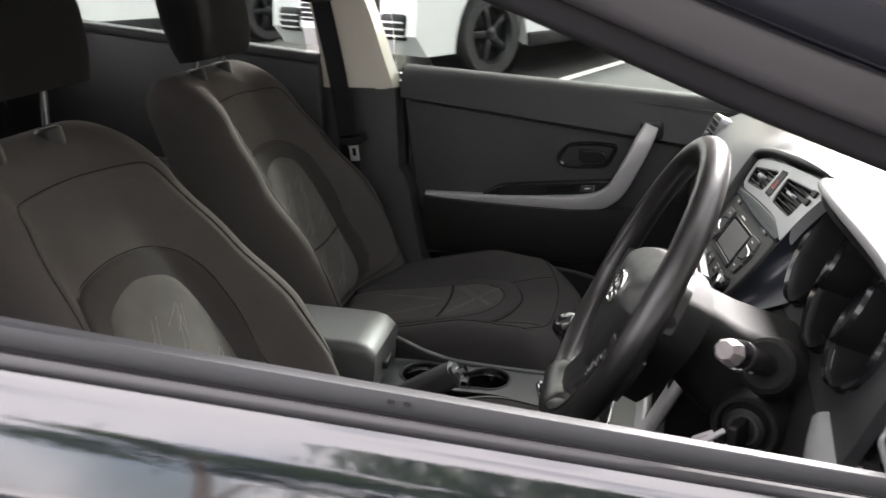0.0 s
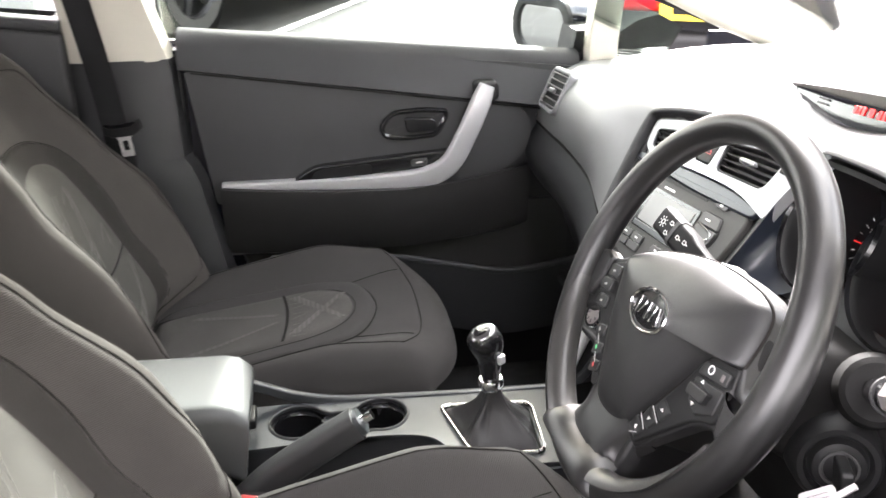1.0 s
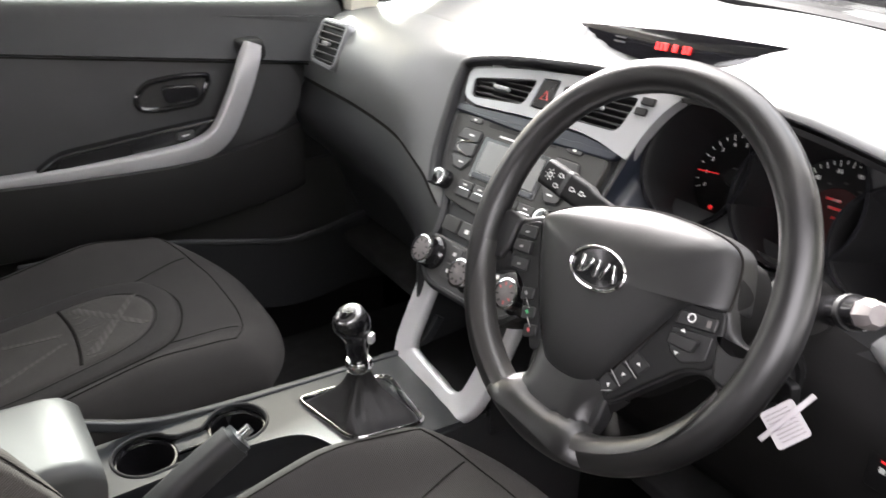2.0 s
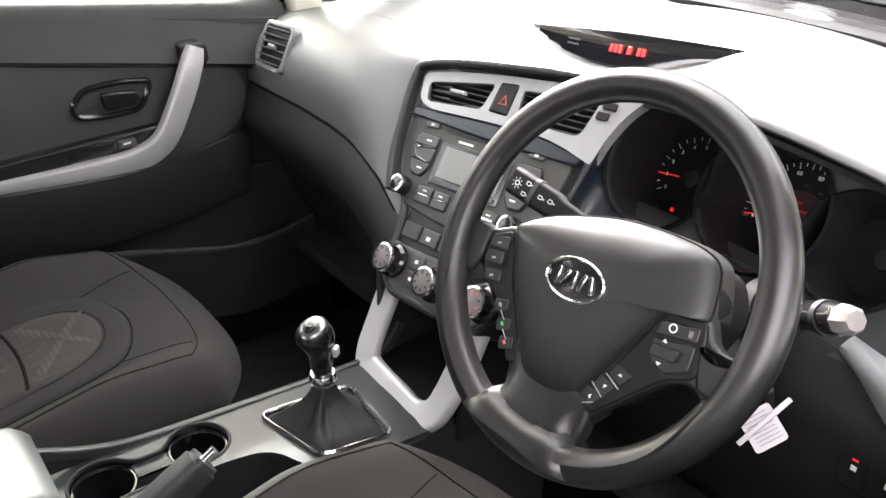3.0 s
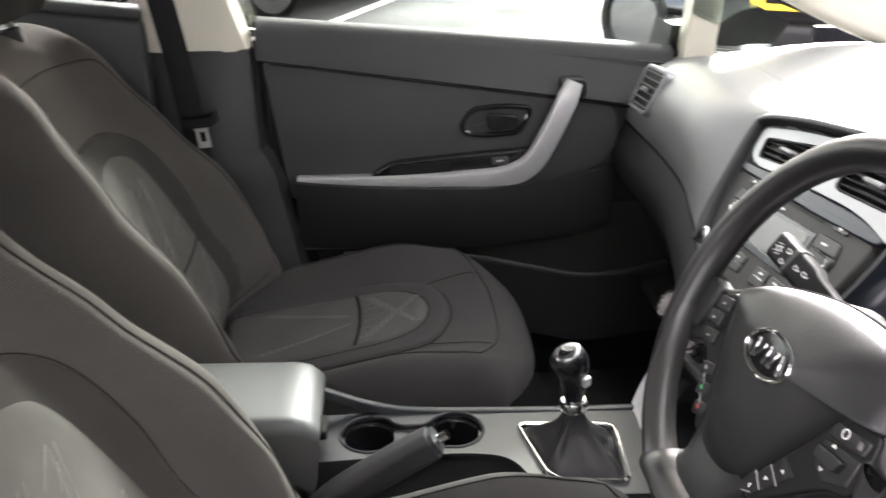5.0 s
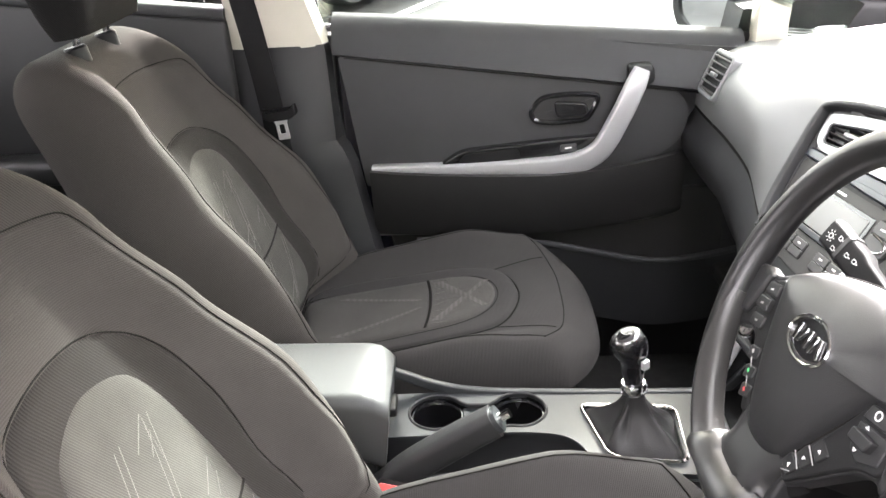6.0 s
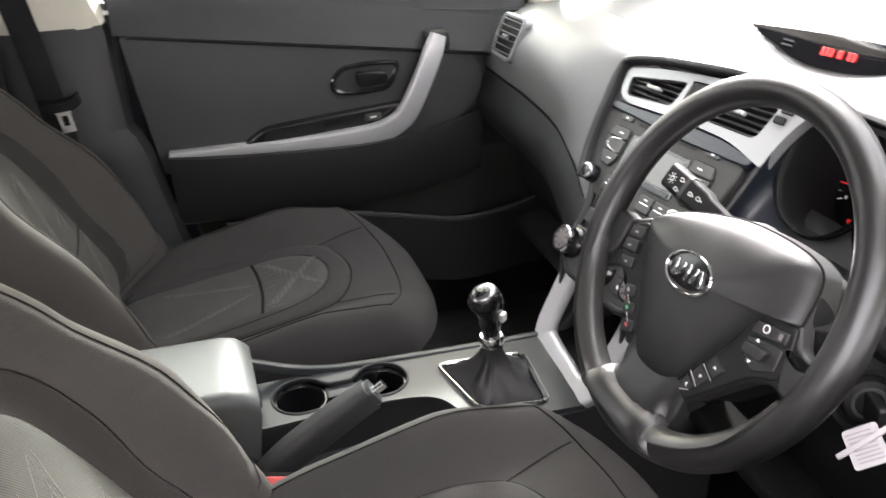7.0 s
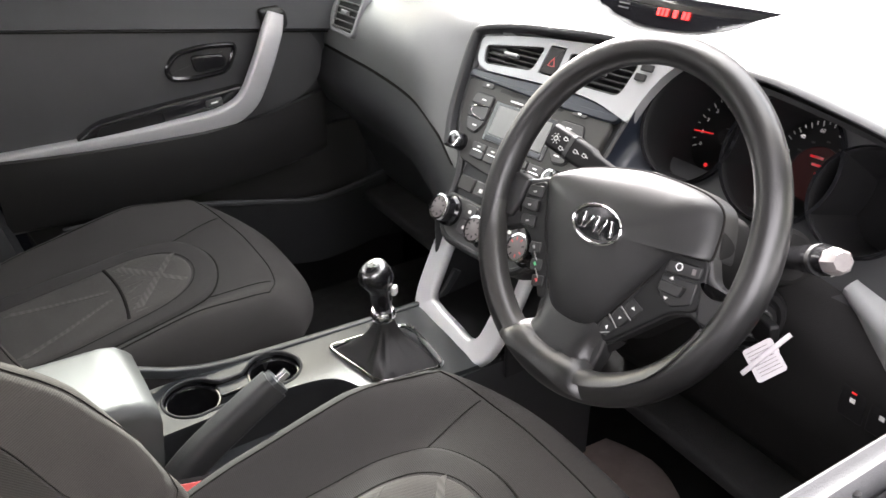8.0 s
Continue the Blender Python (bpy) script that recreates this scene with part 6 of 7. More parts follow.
for x, w, rot in ((-0.0205, 0.0048, -4), (-0.012, 0.0042, -32), (-0.001, 0.0046, -4), (0.009, 0.0046, -18), (0.0195, 0.0046, 16)):
    part("badge_bar", box(-w / 2, -0.0088, 0, w / 2, 0.0088, 0.0022, 0.0008, m=at(EM, x, 0, 0.0005, rot), seg=1), CHROME, badge)
for j, w in enumerate((0.008, 0.020)):
    part("moulded_lettering", box(-w / 2, -0.002, 0, w / 2, 0.002, 0.0006, m=at(WM, -0.002, -0.054 - 0.007 * j, 0.0104, 4)), BLACK, cover)

# column
col_t = thing("steering_column", (0.15, -0.38, 0.74), "black steering column shroud with stalks, ignition and key", "steering column")
ax = -WM.col[2].xyz.normalized()
C0 = WM.translation
secs = []
for d, w, h, dz in ((0.035, 0.050, 0.050, 0.0), (0.07, 0.060, 0.054, -0.008), (0.12, 0.070, 0.064, -0.018), (0.19, 0.078, 0.075, -0.018), (0.27, 0.08, 0.08, -0.02)):
    c = C0 + ax * d + Vector((0, 0, dz))
    up = Vector((0.407, 0, 0.914))
    secs.append([c + Vector((0, -1, 0)) * q.x + up * q.y for q in rrect(-w, -h, w, h * 0.75, 0.035, 6)])
part("shroud", loft(secs), SHROUD, col_t, "black plastic column shroud", 60)
part("hub_gaiter", lathe([(0.06, 0.0), (0.058, 0.02), (0.05, 0.03)], plane(C0 + ax * 0.055, (0, -1, 0), (0.407, 0, 0.914)), 28), BLACK, col_t)
# right stalk, tip pale
RD = Vector((-0.46, -0.75, 0.47)).normalized()
RX = RD.cross(Vector((0, 0, 1))).normalized()
stalk_at = lambda d: plane(Vector((0.121, -0.568, 0.880)) + RD * d, RX, RD.cross(RX))
rs = part("wiper_stalk", lathe([(0.012, -0.15), (0.0125, -0.06), (0.0140, -0.055), (0.0145, -0.010), (0.0135, 0.0), (0.002, 0.0)], stalk_at(0), 24), PIANO, col_t, "black stalk with pale end cap")
part("end_cap", lathe([(0.001, 0.021), (0.009, 0.020), (0.0125, 0.014), (0.0135, 0.0), (0.001, -0.001)], stalk_at(0.0), 8), CAPGREY, rs, "pale worn faceted end cap")
part("collar", lathe([(0.010, -0.004), (0.0160, -0.004), (0.0160, 0.004), (0.010, 0.004)], stalk_at(-0.022), 24), BLACK, rs)
part("stalk_boss", lathe([(0.034, -0.02), (0.030, 0.002), (0.025, 0.006), (0.013, 0.006)], stalk_at(-0.105), 30), SHROUD, col_t)
for j, d in enumerate((-0.008, -0.015, -0.036, -0.046)):
    part("marking", box(-0.0016, -0.0016, 0.0141, 0.0016, 0.0016, 0.0148, m=stalk_at(d) @ Matrix.Rotation(radians(15 + 14 * (j % 2)), 4, "Z") @ Matrix.Rotation(radians(-90), 4, "X")), MARK, rs)
# left stalk, a flat paddle with icons
LSM = plane((0.108, -0.223, 0.867), (0.05, -0.96, -0.16), (0.5, -0.12, 0.86))
ls = part("lamp_stalk", loft([[LSM @ Vector((x, y * k, z * k2)) for y, z in [(q.x, q.y) for q in rrect(-0.016, -0.011, 0.016, 0.011, 0.007)]] for x, k, k2 in ((-0.046, 0.7, 0.75), (-0.044, 1.0, 1.0), (0.02, 0.98, 1.0), (0.03, 0.75, 0.8), (0.09, 0.62, 0.7))]), BLACK, col_t, "black lamp stalk with white symbols", 50)
part("twist_collar", loft([[LSM @ Vector((x, y, z)) for y, z in [(q.x, q.y) for q in rrect(-0.0168, -0.0118, 0.0168, 0.0118, 0.007)]] for x in (-0.012, -0.006)]), BUTTON, ls)
for x, y, k in ((-0.032, 0.0, 0), (-0.018, 0.006, 1), (-0.018, -0.007, 1), (0.004, 0.0, 1), (0.018, 0.002, 1)):
    if k == 0:
        part("symbol", lathe([(0.0022, 0), (0.0034, 0), (0.0034, 0.0005), (0.0022, 0.0005)], at(LSM, x, y, 0.0108), 14, caps=False), MARK, ls)
        for j in range(8):
            a = radians(45 * j)
            part("symbol", box(-0.001, -0.0004, 0, 0.001, 0.0004, 0.0005, m=at(LSM, x + 0.0058 * math.cos(a), y + 0.0058 * math.sin(a), 0.0109, 45 * j)), MARK, ls)
    else:
        part("symbol", ring_frame(rrect(-0.003, -0.0024, 0.003, 0.0024, 0.001, 3), 0.0009, 0.0, 0.0006, at(LSM, x, y, 0.0106), 0.0001), MARK, ls)
        part("symbol", box(0.0035, -0.0006, 0, 0.0065, 0.0006, 0.0005, m=at(LSM, x, y, 0.0108)), MARK, ls)
# ignition
IM = plane((0.160, -0.472, 0.746), (0.88, -0.42, -0.06), (0.2, 0.1, 0.97))
part("ignition_boss", lathe([(0.044, -0.03), (0.040, 0.002), (0.035, 0.009), (0.030, 0.009), (0.027, 0.004), (0.026, 0.004), (0.023, 0.012), (0.018, 0.014), (0.002, 0.014)], IM, 36), BLACK, col_t, "black ignition barrel")
part("ignition_ring", lathe([(0.0135, 0.013), (0.0145, 0.0155), (0.017, 0.0155), (0.018, 0.013)], IM, 28, caps=False), BUTTON, col_t)
key = thing("car_key", (0.152, -0.51, 0.735), "black car key in the ignition with a white tag", "key")
part("bow", prism(rpoly([(-0.011, -0.018), (0.011, -0.018), (0.013, 0.014), (-0.013, 0.014)], 0.006), 0.014, 0.052, 0.004, IM @ Matrix.Rotation(radians(8), 4, "Z") @ Matrix.Diagonal((0.45, 1, 1, 1))), BLACK, key)
part("key_ring", tube([IM @ Vector((0.012 * math.cos(a), -0.022 + 0.012 * math.sin(a), 0.044)) for a in np.linspace(0, 2 * math.pi, 20, endpoint=False)], 0.0011, 6, up=(0, 1, 0.2), closed=True), STEEL, key)
TM = plane((0.108, -0.527, 0.752), (0.50, -0.66, 0.40), (0.42, 0.30, 0.80)) @ Matrix.Rotation(radians(24), 4, "Z") @ Matrix.Diagonal((0.82, 0.82, 1, 1))
tag = part("paper_tag", prism(rpoly([(-0.024, -0.028), (0.016, -0.032), (0.022, 0.012), (-0.018, 0.016)], 0.005), 0.0, 0.0012, m=TM), TAGPAPER, key, "white paper tag with faint ruled bars")
for j in range(8):
    part("written_bar", box(-0.015, -0.0004, 0, 0.014, 0.0004, 0.0004, m=at(TM, -0.001, -0.024 + 0.0046 * j, 0.0011, -6)), CAPGREY, tag)
part("cable_tie", box(-0.034, -0.0032, 0.001, 0.044, 0.0032, 0.005, 0.001, m=at(TM, 0.0, -0.004, 0.001, 6)), TAGPAPER, key, "white plastic tie")
# pedals
for y, z in ((-0.23, 0.30), (-0.36, 0.31)):
    pd = thing("pedal", (0.55, y, 0.2), "black rubber pedal pad on a steel arm in the footwell", "pedal", "pedals")
    part("pad", box(-0.005, -0.035, -0.035, 0.012, 0.035, 0.035, 0.006, m=pose(0.47, y, z, 0, -35, 0)), RUBBER, pd)
    part("arm", tube([(0.475, y, z + 0.01), (0.56, y, z + 0.14), (0.6, y, z + 0.28)], 0.008, 8, up=(0, 1, 0)), BLACK, pd)
    part("pivot", box(0.57, y - 0.02, z + 0.26, 0.63, y + 0.02, z + 0.40, 0.008), BLACK, pd)
solo("floor_paper", sheet(lambda u, v: (0.02 + 0.34 * u + 0.03 * math.sin(5 * v), -0.09 - 0.30 * v, 0.172 + 0.012 * math.sin(3 * u + 2 * v) ** 2), 12, 10, 0.002), MAT, "pinkish grey protective paper lying in the driver footwell", "floor mat")

# ---------- centre console ----------
con = thing("centre_console", (-0.2, 0.0, 0.16), "satin grey centre console with cup holders and silver trim", "console")
ZC = 0.479
deck = rpoly([(-0.445, 0.112), (-0.445, 0.002), (-0.30, 0.008), (-0.20, 0.008), (-0.142, -0.004), (-0.112, -0.072), (-0.09, -0.088), (0.10, -0.100), (0.10, 0.098), (-0.13, 0.110), (-0.28, 0.116)], [0.01, 0.01, 0.03, 0.03, 0.035, 0.02, 0.01, 0.01, 0.01, 0.1, 0.1])
CUPS = ((-0.342, 0.062, 0.0425), (-0.216, 0.064, 0.0415))
ring_of = lambda c, a0, a1, n: [Vector((c[0] + c[2] * math.cos(radians(a)), c[1] + c[2] * math.sin(radians(a)))) for a in np.linspace(a0, a1, n)]
cups_o = ring_of(CUPS[0], 35, 285, 34) + [Vector((-0.31, 0.022)), Vector((-0.28, 0.0215)), Vector((-0.25, 0.022))] + ring_of(CUPS[1], 255, 505, 34) + [Vector((-0.262, 0.078)), Vector((-0.294, 0.078))]
bootpts = rpoly([(-0.126, 0.068), (-0.098, -0.061), (0.012, -0.078), (0.022, 0.055)], [0.020, 0.024, 0.024, 0.024], 7)
part("deck", holed(deck, [cups_o, inset(bootpts, 0.006)], ZC - 0.012, ZC), CONSOLE, con, "satin grey console deck")
part("body_side", loft([[Vector((x, 0.100 + 0.004 * (x < -0.2), z)) for z in (0.17, ZC - 0.006)] + [Vector((x, 0.112 if x < -0.2 else 0.104, ZC - 0.006)), Vector((x, 0.118, 0.17))] for x in (-0.80, -0.45, -0.28, -0.1, 0.12, 0.3)]), DASH_LOW, con)
part("body_side", loft([[Vector((x, -0.100, z)) for z in (0.17, zz)] + [Vector((x, -0.086, zz)), Vector((x, -0.086, 0.17))] for x, zz in ((-0.80, 0.40), (-0.30, 0.40), (-0.16, 0.405), (-0.10, ZC - 0.008), (0.12, ZC - 0.008), (0.3, ZC))]), CONSOLE, con)
part("brake_well", sheet(lambda u, v: (-0.78 + 0.66 * u, 0.012 - 0.10 * v, 0.395 + 0.006 * u), 8, 6, 0.008), CONSOLE, con)
part("well_wall", loft([[Vector((p.x, p.y, z)) for p in deck[6:36]] for z in (0.39, ZC - 0.004)], caps=False, closed=False), DASH_LOW, con)
ridge = spline([(-0.43, 0.118, 0.530), (-0.39, 0.120, 0.512), (-0.34, 0.118, 0.493), (-0.27, 0.113, 0.482), (-0.13, 0.106, 0.479), (0.04, 0.099, 0.479), (0.10, 0.095, 0.487), (0.135, 0.093, 0.53)], 6, closed=False)
part("side_ridge", sweep(ridge, rrect(-0.006, -0.012, 0.006, 0.004, 0.0035)), CONSOLE, con)
part("cup_well", loft([[Vector((p.x, p.y, z)) for p in inset(cups_o, d)] for d, z in ((-0.001, ZC - 0.001), (-0.001, ZC - 0.082), (0.004, ZC - 0.082), (0.002, ZC - 0.020), (0.0, ZC - 0.001))], caps=False), PIANO, con, "gloss black double cup well")
part("cup_rim", ring_frame(inset(cups_o, -0.003), 0.0045, ZC - 0.004, ZC + 0.0025, None, 0.0015), DASH_LOW, con)
part("cup_floor", prism(inset(cups_o, 0.001), ZC - 0.082, ZC - 0.078), BLACK, con)
for cx, cy, r in CUPS:
    cup = part("cup_holder", lathe([(r - 0.006, ZC - 0.012), (r - 0.004, ZC - 0.009), (r - 0.0025, ZC - 0.012), (r - 0.004, ZC - 0.074), (0.002, ZC - 0.074)], Matrix.Translation((cx, cy, 0)), 40, caps=False), PIANO, con, "deep gloss black cup holder")
    part("lip_ring", lathe([(r - 0.0065, ZC - 0.010), (r - 0.005, ZC - 0.007), (r - 0.003, ZC - 0.007), (r - 0.002, ZC - 0.010)], Matrix.Translation((cx, cy, 0)), 40, caps=False), PIANO, cup)
part("cup_bridge", box(-0.303, 0.052, ZC - 0.030, -0.254, 0.080, ZC - 0.006, 0.003), CONSOLE, con)
part("bridge_strip", box(-0.302, 0.050, ZC - 0.010, -0.256, 0.0535, ZC - 0.0045, 0.001), PIANO, con)
# gear gaiter frame
part("gaiter_frame", ring_frame(inset(bootpts, -0.001), 0.0060, ZC - 0.004, ZC + 0.007, None, 0.0026), CHROME, con, "polished chrome gaiter frame")
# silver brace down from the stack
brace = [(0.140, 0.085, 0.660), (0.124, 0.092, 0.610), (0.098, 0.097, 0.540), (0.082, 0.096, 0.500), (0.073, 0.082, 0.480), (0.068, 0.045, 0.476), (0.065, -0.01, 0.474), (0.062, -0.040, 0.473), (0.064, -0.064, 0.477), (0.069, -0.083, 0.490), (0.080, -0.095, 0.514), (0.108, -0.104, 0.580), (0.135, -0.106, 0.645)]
part("brace_trim", sweep(spline(brace, 6, closed=False), rrect(-0.0235, -0.009, 0.0235, 0.009, 0.008), up=(-0.80, 0.0, 0.60)), BRACE_LIT, con, "silver painted brace below the heater controls")
part("cubby_floor", sheet(lambda u, v: (0.07 + 0.20 * u, 0.09 - 0.18 * v, 0.470 + 0.02 * u), 4, 4, 0.01), BLACK, con)
part("cubby_back", box(0.24, -0.10, 0.45, 0.26, 0.10, 0.70, 0.006), BLACK, con)
part("cubby_side", box(0.10, 0.094, 0.44, 0.26, 0.104, 0.66, 0.004), DASH_LOW, con)
part("cubby_side", box(0.10, -0.110, 0.44, 0.26, -0.100, 0.66, 0.004), DASH_LOW, con)
# armrest box
arm = thing("armrest", (-0.58, 0.035, 0.4), "grey vinyl padded armrest lid over a dark box", "armrest")


def lid(u):
    x = -0.80 + 0.395 * u
    z = 0.590 - 0.010 * u - 0.022 * max(0, (u - 0.90) / 0.10) ** 2.5
    return x, z


secs = []
for u in [k / 14 for k in range(13)] + [0.90, 0.95, 0.985, 1.0]:
    x, z = lid(u)
    e = 1 - 0.05 * max(0, (u - 0.90) / 0.10) ** 2
    secs.append([Vector((x - 0.012 * max(0, -q.y) / 0.08 * (u > 0.85), 0.036 + q.x * e, z - 0.030 + q.y)) for q in rrect(-0.082, -0.085, 0.084, 0.030, 0.020, 6)])
part("lid", loft(secs), ARMREST, arm, "grey padded vinyl lid", 60)
part("latch", box(-0.420, 0.022, 0.500, -0.401, 0.066, 0.516, 0.004), BLACK, arm)
part("bin", box(-0.80, -0.035, 0.17, -0.43, 0.105, 0.535, 0.008), DASH_LOW, arm)

# gear lever
gear = thing("gear_lever", (-0.05, 0.0, 0.47), "gear lever with gloss black knob and black leatherette gaiter", "gear lever")
loops = []
for k in range(34):
    t = k / 33
    sc = (1 - t) ** 1.7 * 0.82 + 0.18
    z = ZC - 0.006 + 0.085 * t ** 1.1
    c = Vector((-0.048 - 0.006 * t, -0.003))
    q = [a.lerp(b, h) for a, b in zip(inset(bootpts, 0.006), inset(bootpts, 0.006)[1:] + inset(bootpts, 0.006)[:1]) for h in (0, 0.2, 0.4, 0.6, 0.8)]
    cc = sum(q, Vector((0, 0))) / len(q)
    L = []
    for j, p in enumerate(q):
        d = (p - cc) * sc
        a = math.atan2(d.y, d.x)
        f = 1 + (0.22 * abs(math.sin(2 * a + 0.4)) - 0.12 + 0.06 * math.sin(5 * a + 4 * t) + 0.035 * math.sin(11 * a - 4 * t) + 0.015 * math.sin(17 * a + 9 * t)) * math.sin(math.pi * min(1, t * 1.15)) ** 0.8 + 0.20 * math.sin(math.pi * min(1, t * 1.6)) * (1 - t)
        L.append(Vector((c.x + d.x * f, c.y + d.y * f, z + 0.004 * math.sin(7 * a + 2 * t) * math.sin(math.pi * t))))
    loops.append(L)
part("gaiter", loft(loops), LEATHER, gear, "creased black leatherette gaiter", 50)
GM = pose(-0.056, -0.004, 0.543, 0, -4, 0)
part("chrome_collar", lathe([(0.010, 0.012), (0.0180, 0.012), (0.0192, 0.016), (0.0188, 0.024), (0.0165, 0.0275), (0.010, 0.028)], GM, 28), CHROME, gear)
kl = []
for k in range(15):
    t = k / 14
    z = 0.026 + 0.086 * t
    top = 1 - 0.62 * max(0, (t - 0.72) / 0.28) ** 2.4
    rx = (0.0135 + 0.0035 * smooth(0.0, 0.30, t) + 0.0095 * smooth(0.35, 0.72, t)) * top
    ry = (0.0130 + 0.0030 * smooth(0.0, 0.30, t) + 0.0075 * smooth(0.35, 0.72, t)) * top
    kl.append([GM @ Vector((-0.006 * smooth(0.3, 0.9, t) + rx * math.cos(a), ry * math.sin(a), z + 0.10 * rx * math.cos(a) * smooth(0.5, 1.0, t))) for a in np.linspace(0, 2 * math.pi, 26, endpoint=False)])
kn = part("knob", loft(kl), PIANO, gear, "rounded gloss black gear knob", 60)
part("knob_cap", lathe([(0.0215, -0.006), (0.0205, -0.0005), (0.0180, 0.0028), (0.012, 0.0055), (0.001, 0.0066)], GM @ pose(-0.009, -0.003, 0.1045, 12, -20, 0) @ Matrix.Diagonal((1.05, 0.88, 1, 1)), 28), CAPSTEEL, kn, "satin silver cap with the shift pattern")
for x in (-0.006, 0.0, 0.006):
    part("shift_mark", box(-0.005, -0.0005, 0, 0.005, 0.0005, 0.0006, m=GM @ pose(-0.0115, -0.0045 + x, 0.1108, 12, -20, 0)), BLACK, kn)
part("shift_mark", box(-0.0005, -0.006, 0, 0.0005, 0.006, 0.0006, m=GM @ pose(-0.0115, -0.0045, 0.1109, 12, -20, 0)), BLACK, kn)
part("lift_tab", box(0.020, -0.006, 0.060, 0.027, 0.006, 0.074, 0.002, m=GM @ pose(0, 0, 0, 0, 0, -55)), STEEL, kn)

# handbrake
HANDGRIP = material("dark grey grained grip", (0.026, 0.026, 0.0265), 0.45, grain=0.25, scale=900, vary=0.12)
hb = thing("handbrake", (-0.42, -0.055, 0.40), "dark grey handbrake lever with chrome release button", "handbrake")
hpth = spline([(-0.49, -0.050, 0.385), (-0.455, -0.052, 0.405), (-0.42, -0.054, 0.432), (-0.375, -0.054, 0.472), (-0.31, -0.055, 0.516), (-0.256, -0.056, 0.549)], 6, closed=False)
part("grip", sweep(hpth, rrect(-0.0165, -0.019, 0.0165, 0.019, 0.011), scale=lambda t: 0.98 + 0.22 * math.sin(math.pi * (0.25 + 0.5 * t)) + 0.10 * max(0, 0.45 - t)), HANDGRIP, hb, "dark grey grip", 60)
part("grip_end", sweep([(-0.260, -0.056, 0.5465), (-0.250, -0.0562, 0.5528)], rrect(-0.017, -0.017, 0.017, 0.017, 0.011)), CONSOLE, hb)
part("release_button", tube([(-0.253, -0.0562, 0.551), (-0.236, -0.0568, 0.562)], 0.007, 14), CHROME, hb, "chrome release button")
part("boot", loft([[Vector((x, -0.052 + q.x, z + q.y)) for q in rrect(-w, -h, w, h, 0.012)] for x, z, w, h in ((-0.56, 0.392, 0.032, 0.012), (-0.52, 0.400, 0.030, 0.026), (-0.47, 0.408, 0.026, 0.026), (-0.44, 0.420, 0.020, 0.022))]), LEATHER, hb)

# belt buckles
def buckle(x, y, z, s):
    b = thing("belt_buckle", (x, y, z - 0.09), "black seat belt buckle with red release button", "belt buckle", "belt buckles")
    m = (pose(x, y, z, 0, -35, 72) if s < 0 else pose(x, y, z, 0, 30, -30)) @ Matrix.Diagonal((1.1, 1.1, 1.0, 1))
    part("body", loft([[m @ Vector((q.x, q.y, zz)) for q in rrect(-0.015 * k, -0.028 * k, 0.015 * k, 0.028 * k, 0.006)] for zz, k in ((-0.10, 0.6), (-0.075, 0.9), (-0.02, 1.0), (0.0, 1.0), (0.004, 0.95))]), BLACK, b)
    part("release_button", loft([[m @ Vector((q.x + dx, q.y, zz)) for q in rrect(-0.010 * k, -0.024 * k, 0.010 * k, 0.024 * k, 0.004)] for zz, k, dx in ((0.0, 1.0, -0.002), (0.007, 1.0, -0.002), (0.009, 0.92, -0.002))]), RED, b, "red release button")
    part("stalk", tube([m @ Vector((0, 0, -0.098)), m @ Vector((-0.02, 0, -0.14)), m @ Vector((-0.05, 0, -0.18))], 0.011, 10), BLACK, b)


buckle(-0.394, -0.111, 0.473, -1)
buckle(-0.56, 0.135, 0.475, 1)

# ---------- outside ----------
def gz(y):
    return 0.033 * y


ground_mat = material("worn asphalt", (0.026, 0.0257, 0.0253), 0.9, spec=0.2, grain=0.9, scale=90, vary=0.5, vary_scale=1.2)
bm = bmesh.new()
bmesh.ops.create_grid(bm, x_segments=40, y_segments=40, size=150)
for v in bm.verts:
    v.co.z = gz(v.co.y) if abs(v.co.y) < 40 else gz(40 * (1 if v.co.y > 0 else -1))
solo("ground", bm, ground_mat, "worn grey asphalt of a car park", "ground", "structure")
linemat = material("worn white road paint", (0.62, 0.61, 0.58), 0.7, grain=0.4, scale=120, vary=0.25, vary_scale=12)


def bay_line(x0, y0, x1, y1, w=0.09):
    d = Vector((x1 - x0, y1 - y0)).normalized()
    n = Vector((-d.y, d.x)) * w / 2
    bm = bmesh.new()
    N = 10
    loops = []
    for k in range(N + 1):
        p = Vector((x0, y0)).lerp(Vector((x1, y1)), k / N)
        loops.append([Vector((p.x + n.x * a, p.y + n.y * a, gz(p.y) + 0.001 + 0.004 * b)) for a, b in ((-1, 0), (1, 0), (1, 1), (-1, 1))])
    solo("bay_line", loft(loops, bm=bm), linemat, "worn white parking bay line on the asphalt", "road marking", "structure")


D = Vector((1.64, 3.43)).normalized()
a = Vector((-0.577, 5.79))
bay_line(*(a - D * 2.2), *(a + D * 3.9))
solo("kerb", box(-9, 10.6, gz(10.6) - 0.02, 9, 10.75, gz(10.6) + 0.12, 0.02), material("concrete kerb", (0.35, 0.34, 0.32), 0.85, grain=0.4, scale=80, vary=0.2), "pale concrete kerb at the edge of the car park", "kerb", "structure")


